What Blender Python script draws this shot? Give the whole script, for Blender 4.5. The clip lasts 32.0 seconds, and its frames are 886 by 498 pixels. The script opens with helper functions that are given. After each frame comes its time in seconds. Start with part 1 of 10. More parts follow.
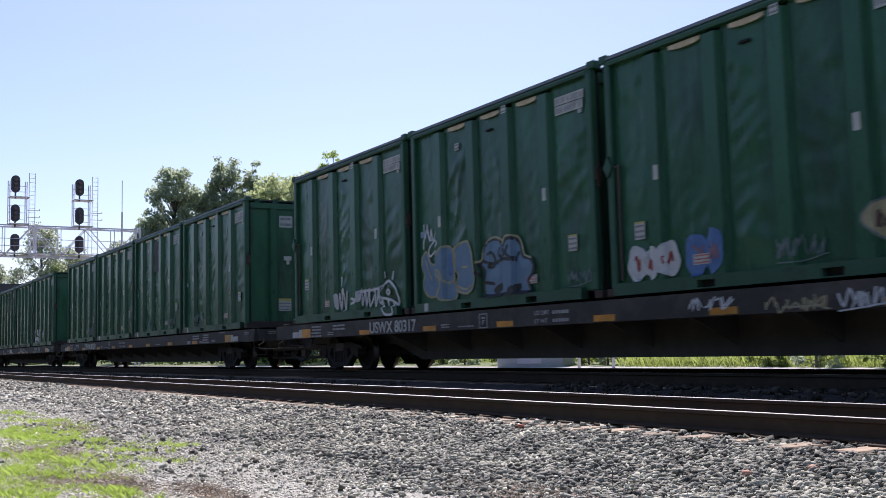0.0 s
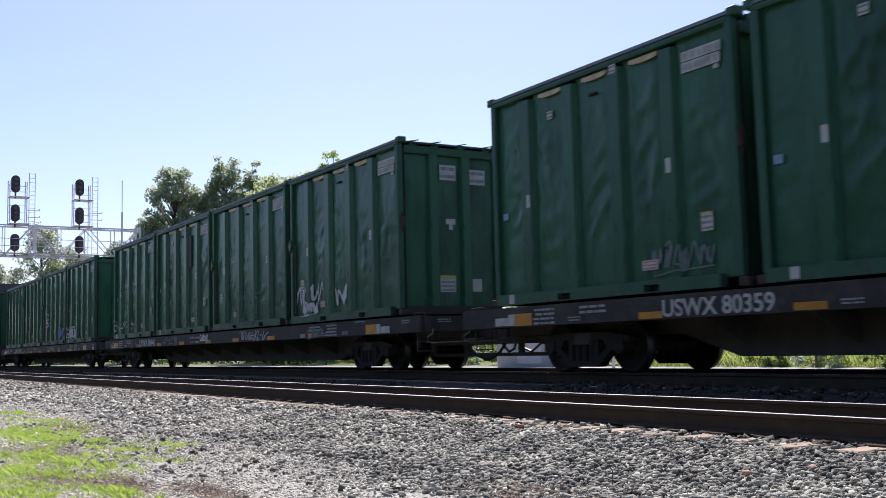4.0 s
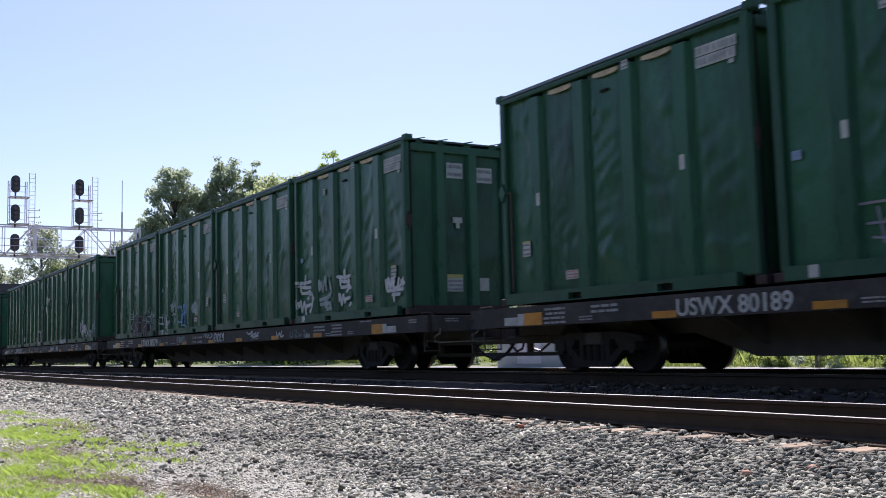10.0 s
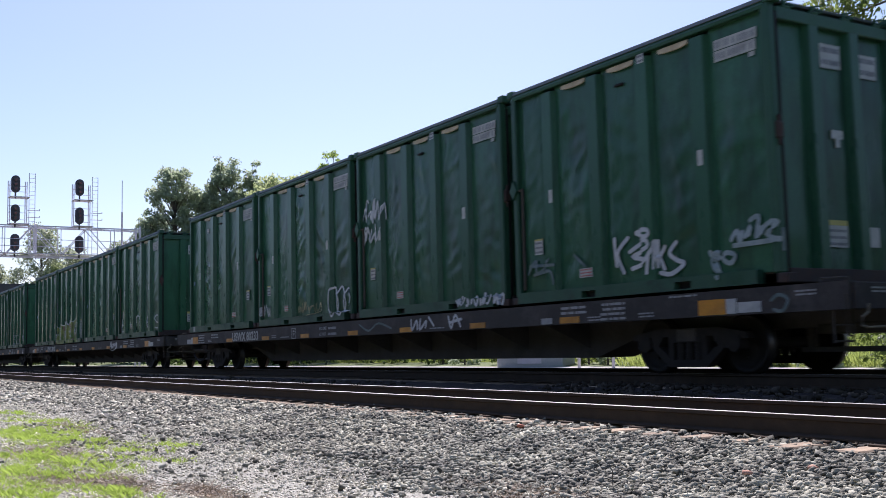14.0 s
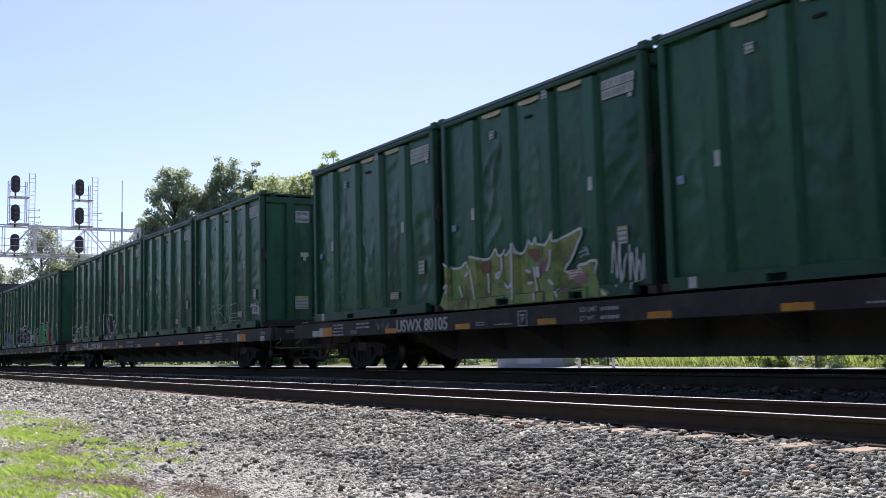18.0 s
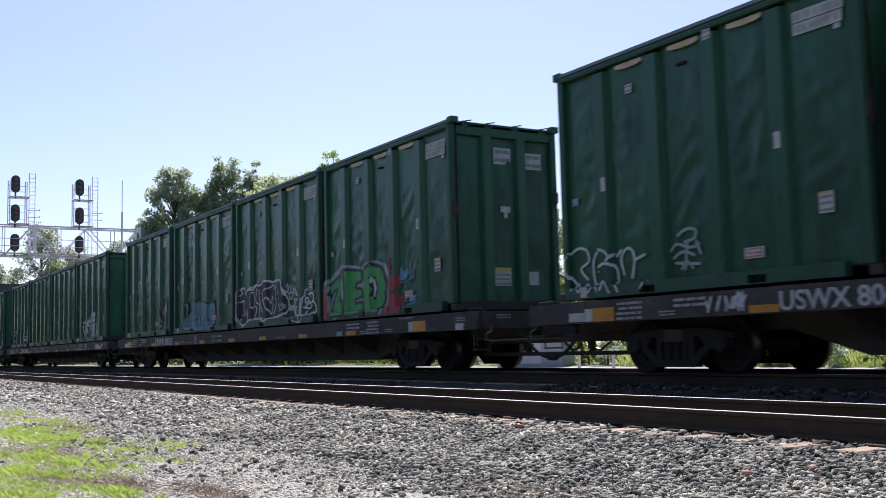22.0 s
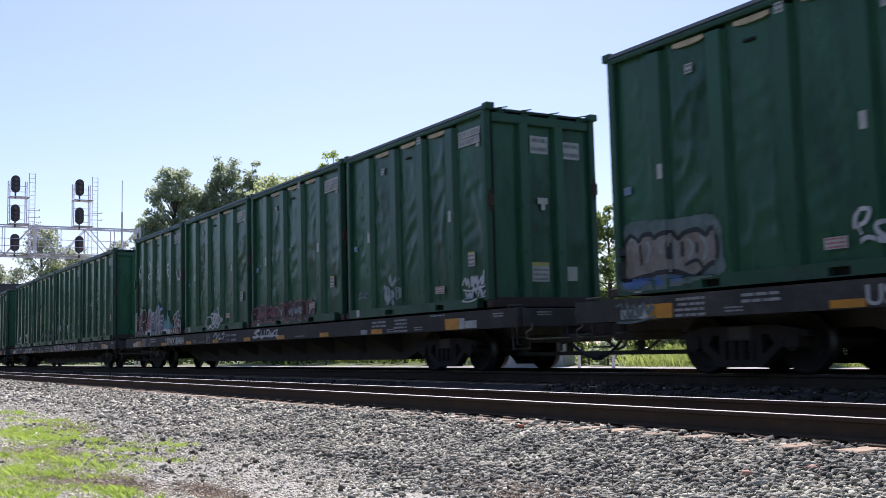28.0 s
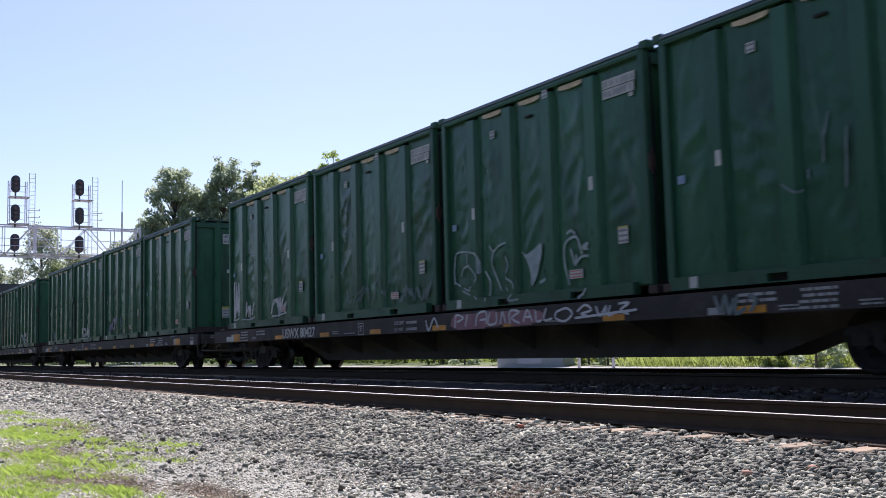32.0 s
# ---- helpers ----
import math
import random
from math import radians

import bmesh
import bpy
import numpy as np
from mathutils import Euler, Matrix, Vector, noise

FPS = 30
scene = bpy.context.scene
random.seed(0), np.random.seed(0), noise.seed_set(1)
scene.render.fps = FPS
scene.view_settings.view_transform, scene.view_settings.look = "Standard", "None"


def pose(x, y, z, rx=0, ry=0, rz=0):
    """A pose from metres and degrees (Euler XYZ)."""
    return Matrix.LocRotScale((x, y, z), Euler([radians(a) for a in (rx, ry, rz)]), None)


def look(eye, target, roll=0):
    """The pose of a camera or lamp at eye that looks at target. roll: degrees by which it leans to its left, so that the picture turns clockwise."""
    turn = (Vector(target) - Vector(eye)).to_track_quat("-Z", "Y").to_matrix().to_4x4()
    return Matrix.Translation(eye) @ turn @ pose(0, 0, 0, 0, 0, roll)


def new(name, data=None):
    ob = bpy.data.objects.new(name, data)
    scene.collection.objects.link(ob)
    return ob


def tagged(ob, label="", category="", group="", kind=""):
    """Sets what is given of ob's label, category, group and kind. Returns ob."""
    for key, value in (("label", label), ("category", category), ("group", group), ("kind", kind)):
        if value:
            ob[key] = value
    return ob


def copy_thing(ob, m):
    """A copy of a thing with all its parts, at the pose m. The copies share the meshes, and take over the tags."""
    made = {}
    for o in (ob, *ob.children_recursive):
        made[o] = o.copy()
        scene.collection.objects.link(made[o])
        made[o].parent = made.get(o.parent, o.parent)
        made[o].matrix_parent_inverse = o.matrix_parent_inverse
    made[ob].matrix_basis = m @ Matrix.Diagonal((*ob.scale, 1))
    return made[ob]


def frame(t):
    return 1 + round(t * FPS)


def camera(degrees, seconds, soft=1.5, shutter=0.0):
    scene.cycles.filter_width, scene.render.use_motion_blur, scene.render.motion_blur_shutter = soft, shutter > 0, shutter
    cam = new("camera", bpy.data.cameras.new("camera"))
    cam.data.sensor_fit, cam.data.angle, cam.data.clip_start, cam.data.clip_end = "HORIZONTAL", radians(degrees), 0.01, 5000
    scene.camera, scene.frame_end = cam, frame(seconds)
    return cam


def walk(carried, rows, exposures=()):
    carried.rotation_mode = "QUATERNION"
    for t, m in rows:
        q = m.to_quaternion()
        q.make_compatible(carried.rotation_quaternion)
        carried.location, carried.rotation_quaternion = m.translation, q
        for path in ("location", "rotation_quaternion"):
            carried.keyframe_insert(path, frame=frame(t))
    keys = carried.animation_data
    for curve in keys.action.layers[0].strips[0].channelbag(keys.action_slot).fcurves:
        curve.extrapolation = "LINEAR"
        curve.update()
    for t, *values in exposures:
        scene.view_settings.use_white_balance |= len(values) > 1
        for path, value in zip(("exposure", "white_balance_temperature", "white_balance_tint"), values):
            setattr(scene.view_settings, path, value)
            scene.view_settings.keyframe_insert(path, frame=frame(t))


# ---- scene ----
# ---------------------------------------------------------------- camera
EYE = Vector((0.0, 0.0, 0.60))
YAW, PITCH, ROLL = radians(-58.738), radians(5.544), -1.417
AIM = EYE + Vector((math.sin(YAW) * math.cos(PITCH), math.cos(YAW) * math.cos(PITCH), math.sin(PITCH)))
cam = camera(46.331, 32.0, soft=0.85, shutter=0.2)
walk(cam, [(0.0, look(EYE, AIM, ROLL)), (32.0, look(EYE, AIM, ROLL))], exposures=[(0.0, 0.45, 6080, 25), (32.0, 0.45, 6080, 25)])

# ---------------------------------------------------------------- light
SUN_EL, SUN_AZ = 52.0, -58.0
world = bpy.data.worlds.new("sky")
scene.world = world
world.use_nodes = True
wn = world.node_tree
sky = wn.nodes.new("ShaderNodeTexSky")
sky.sky_type = "NISHITA"
sky.sun_disc = False
sky.sun_elevation = radians(SUN_EL)
sky.sun_rotation = radians(SUN_AZ)
sky.air_density, sky.dust_density, sky.ozone_density = 1.0, 0.9, 2.2
wn.links.new(sky.outputs[0], wn.nodes["Background"].inputs[0])
wn.nodes["Background"].inputs[1].default_value = 0.107
sun_data = bpy.data.lights.new("sun", "SUN")
sun_data.energy, sun_data.angle, sun_data.color = 5.0, radians(0.53), (1.0, 0.95, 0.87)
sun = new("sun", sun_data)
SUN_DIR = Vector((math.sin(radians(SUN_AZ)) * math.cos(radians(SUN_EL)), math.cos(radians(SUN_AZ)) * math.cos(radians(SUN_EL)), math.sin(radians(SUN_EL))))
sun.matrix_world = look(SUN_DIR * 50, (0, 0, 0))


# ---------------------------------------------------------------- materials
def nodes_of(name):
    m = bpy.data.materials.new(name)
    m.use_nodes = True
    return m, m.node_tree, m.node_tree.nodes["Principled BSDF"]


def noise_node(nt, scale, detail=4.0, rough=0.6, coords="Object", stretch=None):
    tc = nt.nodes.new("ShaderNodeTexCoord")
    n = nt.nodes.new("ShaderNodeTexNoise")
    n.inputs["Scale"].default_value = scale
    n.inputs["Detail"].default_value = detail
    n.inputs["Roughness"].default_value = rough
    if stretch:
        mp = nt.nodes.new("ShaderNodeMapping")
        mp.inputs["Scale"].default_value = stretch
        nt.links.new(tc.outputs[coords], mp.inputs[0])
        nt.links.new(mp.outputs[0], n.inputs["Vector"])
    else:
        nt.links.new(tc.outputs[coords], n.inputs["Vector"])
    return n


def ramp(nt, source, lo, hi, a=0.0, b=1.0):
    r = nt.nodes.new("ShaderNodeMapRange")
    r.inputs["From Min"].default_value, r.inputs["From Max"].default_value = lo, hi
    r.inputs["To Min"].default_value, r.inputs["To Max"].default_value = a, b
    nt.links.new(source, r.inputs["Value"])
    return r.outputs[0]


def mixed(nt, fac, a, b, blend="MIX"):
    m = nt.nodes.new("ShaderNodeMix")
    m.data_type, m.blend_type = "RGBA", blend
    for sock, v in ((m.inputs[0], fac), (m.inputs[6], a), (m.inputs[7], b)):
        if isinstance(v, bpy.types.NodeSocket):
            nt.links.new(v, sock)
        elif isinstance(v, (int, float)):
            sock.default_value = v
        else:
            sock.default_value = (*v[:3], 1.0)
    return m.outputs[2]


def bumped(nt, bsdf, source, strength, distance=0.02):
    b = nt.nodes.new("ShaderNodeBump")
    b.inputs["Strength"].default_value, b.inputs["Distance"].default_value = strength, distance
    nt.links.new(source, b.inputs["Height"])
    nt.links.new(b.outputs[0], bsdf.inputs["Normal"])


def surface(name, base, second, rough=0.6, metal=0.0, scale=3.0, fine=40.0, bump=0.15, lo=0.4, hi=0.65, tint=0.0, island=0.0, rough_var=0.15, dirt=None, dirt_lo=0.55, dirt_hi=0.75, stretch=None, spec=0.5, wear=None):
    """Two-scale variation of base towards second, optional dirt stains, per-object or per-piece brightness."""
    m, nt, b = nodes_of(name)
    n1 = noise_node(nt, scale, 5.0, 0.65, stretch=stretch)
    n2 = noise_node(nt, fine, 3.0, 0.6)
    col = mixed(nt, ramp(nt, n1.outputs[0], lo, hi), base, second)
    col = mixed(nt, ramp(nt, n2.outputs[0], 0.3, 0.7, 0.0, 0.35), col, tuple(c * 0.6 for c in base))
    if dirt:
        n3 = noise_node(nt, scale * 0.6 + 0.7, 6.0, 0.7, stretch=stretch)
        col = mixed(nt, ramp(nt, n3.outputs[0], dirt_lo, dirt_hi, 0.0, 0.8), col, dirt)
    if wear:
        n4 = noise_node(nt, 7.0, 8.0, 0.75, stretch=(1.0, 1.0, 0.6))
        col = mixed(nt, ramp(nt, n4.outputs[0], 0.665, 0.7, 0.0, 0.6), col, wear)
        n5 = noise_node(nt, 2.2, 6.0, 0.7, stretch=(6.0, 1.0, 0.5))
        col = mixed(nt, ramp(nt, n5.outputs[0], 0.66, 0.74, 0.0, 0.35), col, wear)
    if tint or island:
        if island:
            src = nt.nodes.new("ShaderNodeNewGeometry").outputs["Random Per Island"]
        else:
            src = nt.nodes.new("ShaderNodeObjectInfo").outputs["Random"]
        k = max(tint, island)
        hsv = nt.nodes.new("ShaderNodeHueSaturation")
        nt.links.new(ramp(nt, src, 0.0, 1.0, 1.0 - k, 1.0 + k), hsv.inputs["Value"])
        nt.links.new(col, hsv.inputs["Color"])
        col = hsv.outputs[0]
    nt.links.new(col, b.inputs["Base Color"])
    nt.links.new(ramp(nt, n1.outputs[0], 0.3, 0.7, rough - rough_var, min(1.0, rough + rough_var)), b.inputs["Roughness"])
    b.inputs["Metallic"].default_value = metal
    b.inputs["Specular IOR Level"].default_value = spec
    if bump:
        bumped(nt, b, n2.outputs[0], bump, 0.01)
    return m


GREEN = surface("green_paint", (0.027, 0.1, 0.054), (0.038, 0.133, 0.073), rough=0.29, spec=0.31, rough_var=0.06, scale=0.8, fine=25.0, bump=0.06, tint=0.14, dirt=(0.016, 0.036, 0.024), dirt_lo=0.5, dirt_hi=0.68, stretch=(1.0, 1.0, 0.25), wear=(0.075, 0.13, 0.11))
GREEN_RAIL = surface("green_rail_paint", (0.024, 0.084, 0.048), (0.034, 0.104, 0.062), rough=0.45, spec=0.3, scale=2.0, fine=30.0, bump=0.08, tint=0.14, dirt=(0.022, 0.028, 0.022), dirt_lo=0.55, dirt_hi=0.75, wear=(0.09, 0.1, 0.085))
RIM = surface("slate_grey_rim", (0.13, 0.15, 0.155), (0.2, 0.22, 0.225), rough=0.6, scale=5.0, bump=0.1, lo=0.45, hi=0.7)
ROOF = surface("roof_tarp_steel", (0.03, 0.048, 0.044), (0.06, 0.075, 0.07), rough=0.7, scale=1.5, bump=0.1)
RUSTY = surface("rusty_steel", (0.04, 0.026, 0.022), (0.07, 0.042, 0.033), rough=0.8, scale=6.0, bump=0.2)
SILL = surface("dark_sill_paint", (0.037, 0.033, 0.031), (0.062, 0.055, 0.051), rough=0.65, spec=0.25, scale=1.6, fine=20.0, bump=0.15, dirt=(0.095, 0.084, 0.076), dirt_lo=0.48, dirt_hi=0.7, tint=0.2)
# grimy steel and underframe: base colours raised to lift the deep shade below deck
BLACK = surface("grimy_black_steel", (0.08, 0.07, 0.06), (0.112, 0.097, 0.08), rough=0.85, spec=0.15, scale=4.0, bump=0.15)
UNDER = surface("shade_lifted_steel", (0.1, 0.09, 0.085), (0.14, 0.126, 0.12), rough=0.85, spec=0.15, scale=2.0, bump=0.15)
TRUCK_STEEL = surface("oily_truck_casting", (0.03, 0.026, 0.022), (0.052, 0.044, 0.037), rough=0.8, spec=0.15, scale=5.0, bump=0.2)
WHEEL = surface("wheel_steel", (0.024, 0.021, 0.018), (0.04, 0.034, 0.029), spec=0.2, rough=0.65, scale=5.0, bump=0.1)
TREAD = surface("polished_tread", (0.07, 0.065, 0.06), (0.1, 0.095, 0.09), rough=0.4, metal=1.0, bump=0.0)
HOSE = surface("rubber_hose", (0.012, 0.012, 0.013), (0.02, 0.02, 0.02), rough=0.5, bump=0.05)
WHITE = surface("white_marking", (0.54, 0.54, 0.5), (0.42, 0.42, 0.395), rough=0.6, scale=6.0, bump=0.03, dirt=(0.25, 0.24, 0.23), dirt_lo=0.55, dirt_hi=0.8)
GREY_MARK = surface("grey_marking", (0.38, 0.38, 0.37), (0.3, 0.3, 0.29), rough=0.7, scale=8.0, bump=0.0)
ORANGE = surface("orange_reflector", (0.62, 0.26, 0.015), (0.5, 0.2, 0.015), rough=0.4, scale=5.0, bump=0.0, dirt=(0.28, 0.15, 0.05), dirt_lo=0.55, dirt_hi=0.85, tint=0.15)
CREAM = surface("cream_strip", (0.62, 0.52, 0.36), (0.5, 0.4, 0.27), rough=0.7, scale=5.0, bump=0.05)
YELLOW = surface("yellow_sticker", (0.5, 0.45, 0.12), (0.42, 0.37, 0.12), rough=0.5, bump=0.0)
REDMARK = surface("red_lettering", (0.5, 0.12, 0.1), (0.4, 0.1, 0.09), rough=0.6, bump=0.0)
# near-black fill that stands for the shade inside openings and gaps
HOLE = surface("opening_shade", (0.008, 0.008, 0.008), (0.012, 0.012, 0.012), rough=0.9, bump=0.0)
RAIL_SIDE = surface("rail_rust", (0.06, 0.045, 0.032), (0.088, 0.064, 0.045), spec=0.15, rough=0.85, scale=5.0, bump=0.2)
RAIL_TOP = surface("rail_running_steel", (0.68, 0.67, 0.65), (0.78, 0.77, 0.75), rough=0.4, metal=0.5, scale=4.0, bump=0.0, rough_var=0.05)
TIE = surface("weathered_tie", (0.3, 0.22, 0.14), (0.44, 0.34, 0.23), rough=0.85, scale=3.0, fine=30.0, bump=0.4, tint=0.25, dirt=(0.1, 0.08, 0.07), stretch=(3.0, 0.6, 3.0))
STONE = surface("ballast_stone", (0.165, 0.161, 0.126), (0.44, 0.43, 0.335), rough=0.85, scale=2.0, fine=70.0, bump=0.5, island=0.72, spec=0.3)
# dark colour holds the train's shade as well as oil and dirt
STONE_DARK = surface("shaded_oily_stone", (0.06, 0.052, 0.04), (0.09, 0.078, 0.06), rough=0.9, scale=2.0, fine=60.0, bump=0.3, island=0.3, spec=0.12)
STONE_PALE = surface("pale_gravel", (0.55, 0.525, 0.415), (0.71, 0.68, 0.545), rough=0.9, scale=0.7, fine=70.0, bump=0.3, island=0.38)
CONCRETE = surface("pale_concrete", (0.46, 0.47, 0.48), (0.56, 0.56, 0.56), rough=0.85, scale=1.0, bump=0.15)
DIM_CONCRETE = surface("grimy_concrete", (0.075, 0.07, 0.075), (0.11, 0.105, 0.108), rough=0.9, scale=0.6, bump=0.1)
CAR_GLASS = surface("tinted_car_glass", (0.02, 0.022, 0.025), (0.03, 0.032, 0.035), rough=0.08, spec=0.8, bump=0.0)
# gantry steel and signal heads: colours lightened to stand in for distance haze
GALV = surface("galvanised_steel_hazed", (0.66, 0.62, 0.68), (0.76, 0.72, 0.78), rough=0.6, metal=0.1, scale=2.0, bump=0.0)
SIGNAL = surface("signal_black_hazed", (0.075, 0.066, 0.075), (0.095, 0.085, 0.095), rough=0.6, bump=0.0)
BARK = surface("bark", (0.1, 0.085, 0.07), (0.16, 0.14, 0.12), rough=0.9, scale=3.0, fine=25.0, bump=0.5, stretch=(3.0, 3.0, 0.6))


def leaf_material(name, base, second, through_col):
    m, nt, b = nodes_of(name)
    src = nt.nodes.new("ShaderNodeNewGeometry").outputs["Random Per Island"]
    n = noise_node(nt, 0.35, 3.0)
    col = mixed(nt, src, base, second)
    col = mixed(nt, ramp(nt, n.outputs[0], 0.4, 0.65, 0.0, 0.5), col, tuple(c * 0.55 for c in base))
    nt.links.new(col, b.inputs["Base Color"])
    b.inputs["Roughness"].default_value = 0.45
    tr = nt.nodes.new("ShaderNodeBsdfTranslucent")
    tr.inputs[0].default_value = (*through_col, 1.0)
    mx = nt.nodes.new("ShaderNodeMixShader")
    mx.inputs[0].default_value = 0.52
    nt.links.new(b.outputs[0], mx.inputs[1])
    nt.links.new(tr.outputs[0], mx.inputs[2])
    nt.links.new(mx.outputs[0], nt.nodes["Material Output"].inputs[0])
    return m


# grey-green leaves, colour and translucency paled to stand in for haze
LEAF_HAZED = leaf_material("leaf_hazed_green", (0.185, 0.225, 0.155), (0.28, 0.325, 0.235), (0.53, 0.62, 0.41))
LEAF_BRIGHT = leaf_material("leaf_bright", (0.08, 0.115, 0.045), (0.14, 0.18, 0.08), (0.26, 0.34, 0.09))
GRASS = leaf_material("grass_blades", (0.15, 0.22, 0.045), (0.27, 0.36, 0.09), (0.52, 0.7, 0.13))
# haze over the trees far down the line, put into their leaf colour
LEAF_FAR_HAZED = leaf_material("leaf_far_hazed", (0.19, 0.21, 0.16), (0.28, 0.3, 0.23), (0.48, 0.54, 0.35))
LEAF_DARK = leaf_material("leaf_dark", (0.03, 0.045, 0.018), (0.055, 0.075, 0.03), (0.06, 0.1, 0.02))
FIELD = leaf_material("field_grass", (0.22, 0.26, 0.09), (0.33, 0.37, 0.16), (0.5, 0.6, 0.16))


def ground_material():
    """Pale trodden gravel on the verge, grey ballast along the tracks, meadow soil beyond them."""
    m, nt, b = nodes_of("ground_mix")
    tc = nt.nodes.new("ShaderNodeTexCoord")
    sep = nt.nodes.new("ShaderNodeSeparateXYZ")
    nt.links.new(tc.outputs["Object"], sep.inputs[0])
    big = noise_node(nt, 0.8, 5.0, 0.65)
    fine = noise_node(nt, 30.0, 5.0, 0.75)
    vor = nt.nodes.new("ShaderNodeTexVoronoi")
    vor.inputs["Scale"].default_value = 42.0
    nt.links.new(tc.outputs["Object"], vor.inputs["Vector"])
    pale = mixed(nt, ramp(nt, vor.outputs["Color"], 0.1, 0.9), (0.235, 0.23, 0.19), (0.52, 0.508, 0.42))
    pale = mixed(nt, ramp(nt, fine.outputs[0], 0.35, 0.7, 0.0, 0.7), pale, (0.425, 0.415, 0.345))
    pale = mixed(nt, ramp(nt, big.outputs[0], 0.5, 0.7, 0.0, 0.4), pale, (0.27, 0.235, 0.19))
    # ground under the ballast, darkened to paint the shade in gaps between stones
    grey = mixed(nt, ramp(nt, vor.outputs["Color"], 0.1, 0.9), (0.03, 0.029, 0.028), (0.12, 0.117, 0.114))
    lane = mixed(nt, ramp(nt, fine.outputs[0], 0.3, 0.7), (0.4, 0.385, 0.35), (0.55, 0.53, 0.49))
    soil = mixed(nt, ramp(nt, big.outputs[0], 0.4, 0.6), (0.1, 0.14, 0.04), (0.16, 0.19, 0.07))
    wob = nt.nodes.new("ShaderNodeMath")
    wob.operation = "MULTIPLY_ADD"
    nt.links.new(big.outputs[0], wob.inputs[0])
    wob.inputs[1].default_value = 2.4
    nt.links.new(sep.outputs[1], wob.inputs[2])
    col = mixed(nt, ramp(nt, wob.outputs[0], 5.0, 5.9), pale, grey)
    # between and under the tracks the train's shade is painted near-black, with oil
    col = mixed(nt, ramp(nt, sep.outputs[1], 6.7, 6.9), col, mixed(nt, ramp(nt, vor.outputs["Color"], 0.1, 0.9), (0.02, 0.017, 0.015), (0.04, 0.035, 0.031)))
    col = mixed(nt, ramp(nt, sep.outputs[1], 17.6, 18.4), col, lane)
    col = mixed(nt, ramp(nt, wob.outputs[0], 21.2, 22.0), col, soil)
    turf = noise_node(nt, 0.9, 4.0, 0.6)
    near = ramp(nt, wob.outputs[0], 3.4, 2.4)
    mul = nt.nodes.new("ShaderNodeMath")
    mul.operation = "MULTIPLY"
    nt.links.new(near, mul.inputs[0])
    nt.links.new(ramp(nt, turf.outputs[0], 0.45, 0.62, 0.0, 0.55), mul.inputs[1])
    col = mixed(nt, mul.outputs[0], col, (0.15, 0.17, 0.08))
    # unseen ground by the viewpoint, darkened to tone down its reflection in the containers
    col = mixed(nt, ramp(nt, wob.outputs[0], 1.9, 0.9), col, mixed(nt, ramp(nt, turf.outputs[0], 0.4, 0.6), (0.06, 0.085, 0.03), (0.09, 0.11, 0.045)))
    nt.links.new(col, b.inputs["Base Color"])
    b.inputs["Roughness"].default_value = 0.95
    bumped(nt, b, fine.outputs[0], 0.7, 0.03)
    return m


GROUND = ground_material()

# ---------------------------------------------------------------- mesh helpers


def box(bm, x0, x1, y0, y1, z0, z1):
    vs = [bm.verts.new(c) for c in ((x0, y0, z0), (x1, y0, z0), (x1, y1, z0), (x0, y1, z0), (x0, y0, z1), (x1, y0, z1), (x1, y1, z1), (x0, y1, z1))]
    for f in ((3, 2, 1, 0), (4, 5, 6, 7), (0, 1, 5, 4), (1, 2, 6, 5), (2, 3, 7, 6), (3, 0, 4, 7)):
        bm.faces.new([vs[i] for i in f])
    return vs


def bevel_all(bm, w, seg=1):
    bmesh.ops.bevel(bm, geom=list(bm.edges), offset=w, segments=seg, affect="EDGES", clamp_overlap=True)


def boxed(x0, x1, y0, y1, z0, z1, w=0.0):
    bm = bmesh.new()
    box(bm, x0, x1, y0, y1, z0, z1)
    if w:
        bevel_all(bm, w)
    return bm


def rod(bm, a, b, r, n=8, r2=None):
    """A closed round bar from a to b."""
    a, b = Vector(a), Vector(b)
    q = (b - a).to_track_quat("Z", "Y")
    rings = []
    for c, rr in ((a, r), (b, r if r2 is None else r2)):
        rings.append([bm.verts.new(c + q @ Vector((math.cos(2 * math.pi * i / n) * rr, math.sin(2 * math.pi * i / n) * rr, 0))) for i in range(n)])
    for i in range(n):
        bm.faces.new((rings[0][i], rings[0][(i + 1) % n], rings[1][(i + 1) % n], rings[1][i]))
    bm.faces.new(rings[0][::-1])
    bm.faces.new(rings[1])


def profile_x(bm, pts, x0, x1):
    """A prism along x with the outline pts (y, z)."""
    a = [bm.verts.new((x0, y, z)) for y, z in pts]
    b = [bm.verts.new((x1, y, z)) for y, z in pts]
    n = len(pts)
    for i in range(n):
        bm.faces.new((a[i], a[(i + 1) % n], b[(i + 1) % n], b[i]))
    bm.faces.new(a[::-1])
    bm.faces.new(b)
    bmesh.ops.recalc_face_normals(bm, faces=list(bm.faces))


def profile_y(bm, pts, y0, y1):
    """A prism along y with the outline pts (x, z)."""
    a = [bm.verts.new((x, y0, z)) for x, z in pts]
    b = [bm.verts.new((x, y1, z)) for x, z in pts]
    n = len(pts)
    for i in range(n):
        bm.faces.new((a[i], a[(i + 1) % n], b[(i + 1) % n], b[i]))
    bm.faces.new(a[::-1])
    bm.faces.new(b)
    bmesh.ops.recalc_face_normals(bm, faces=list(bm.faces))


def mesh_of(name, bm, material, smooth=False):
    me = bpy.data.meshes.new(name)
    bm.to_mesh(me)
    bm.free()
    me.materials.append(material)
    if smooth:
        for p in me.polygons:
            p.use_smooth = True
    return me


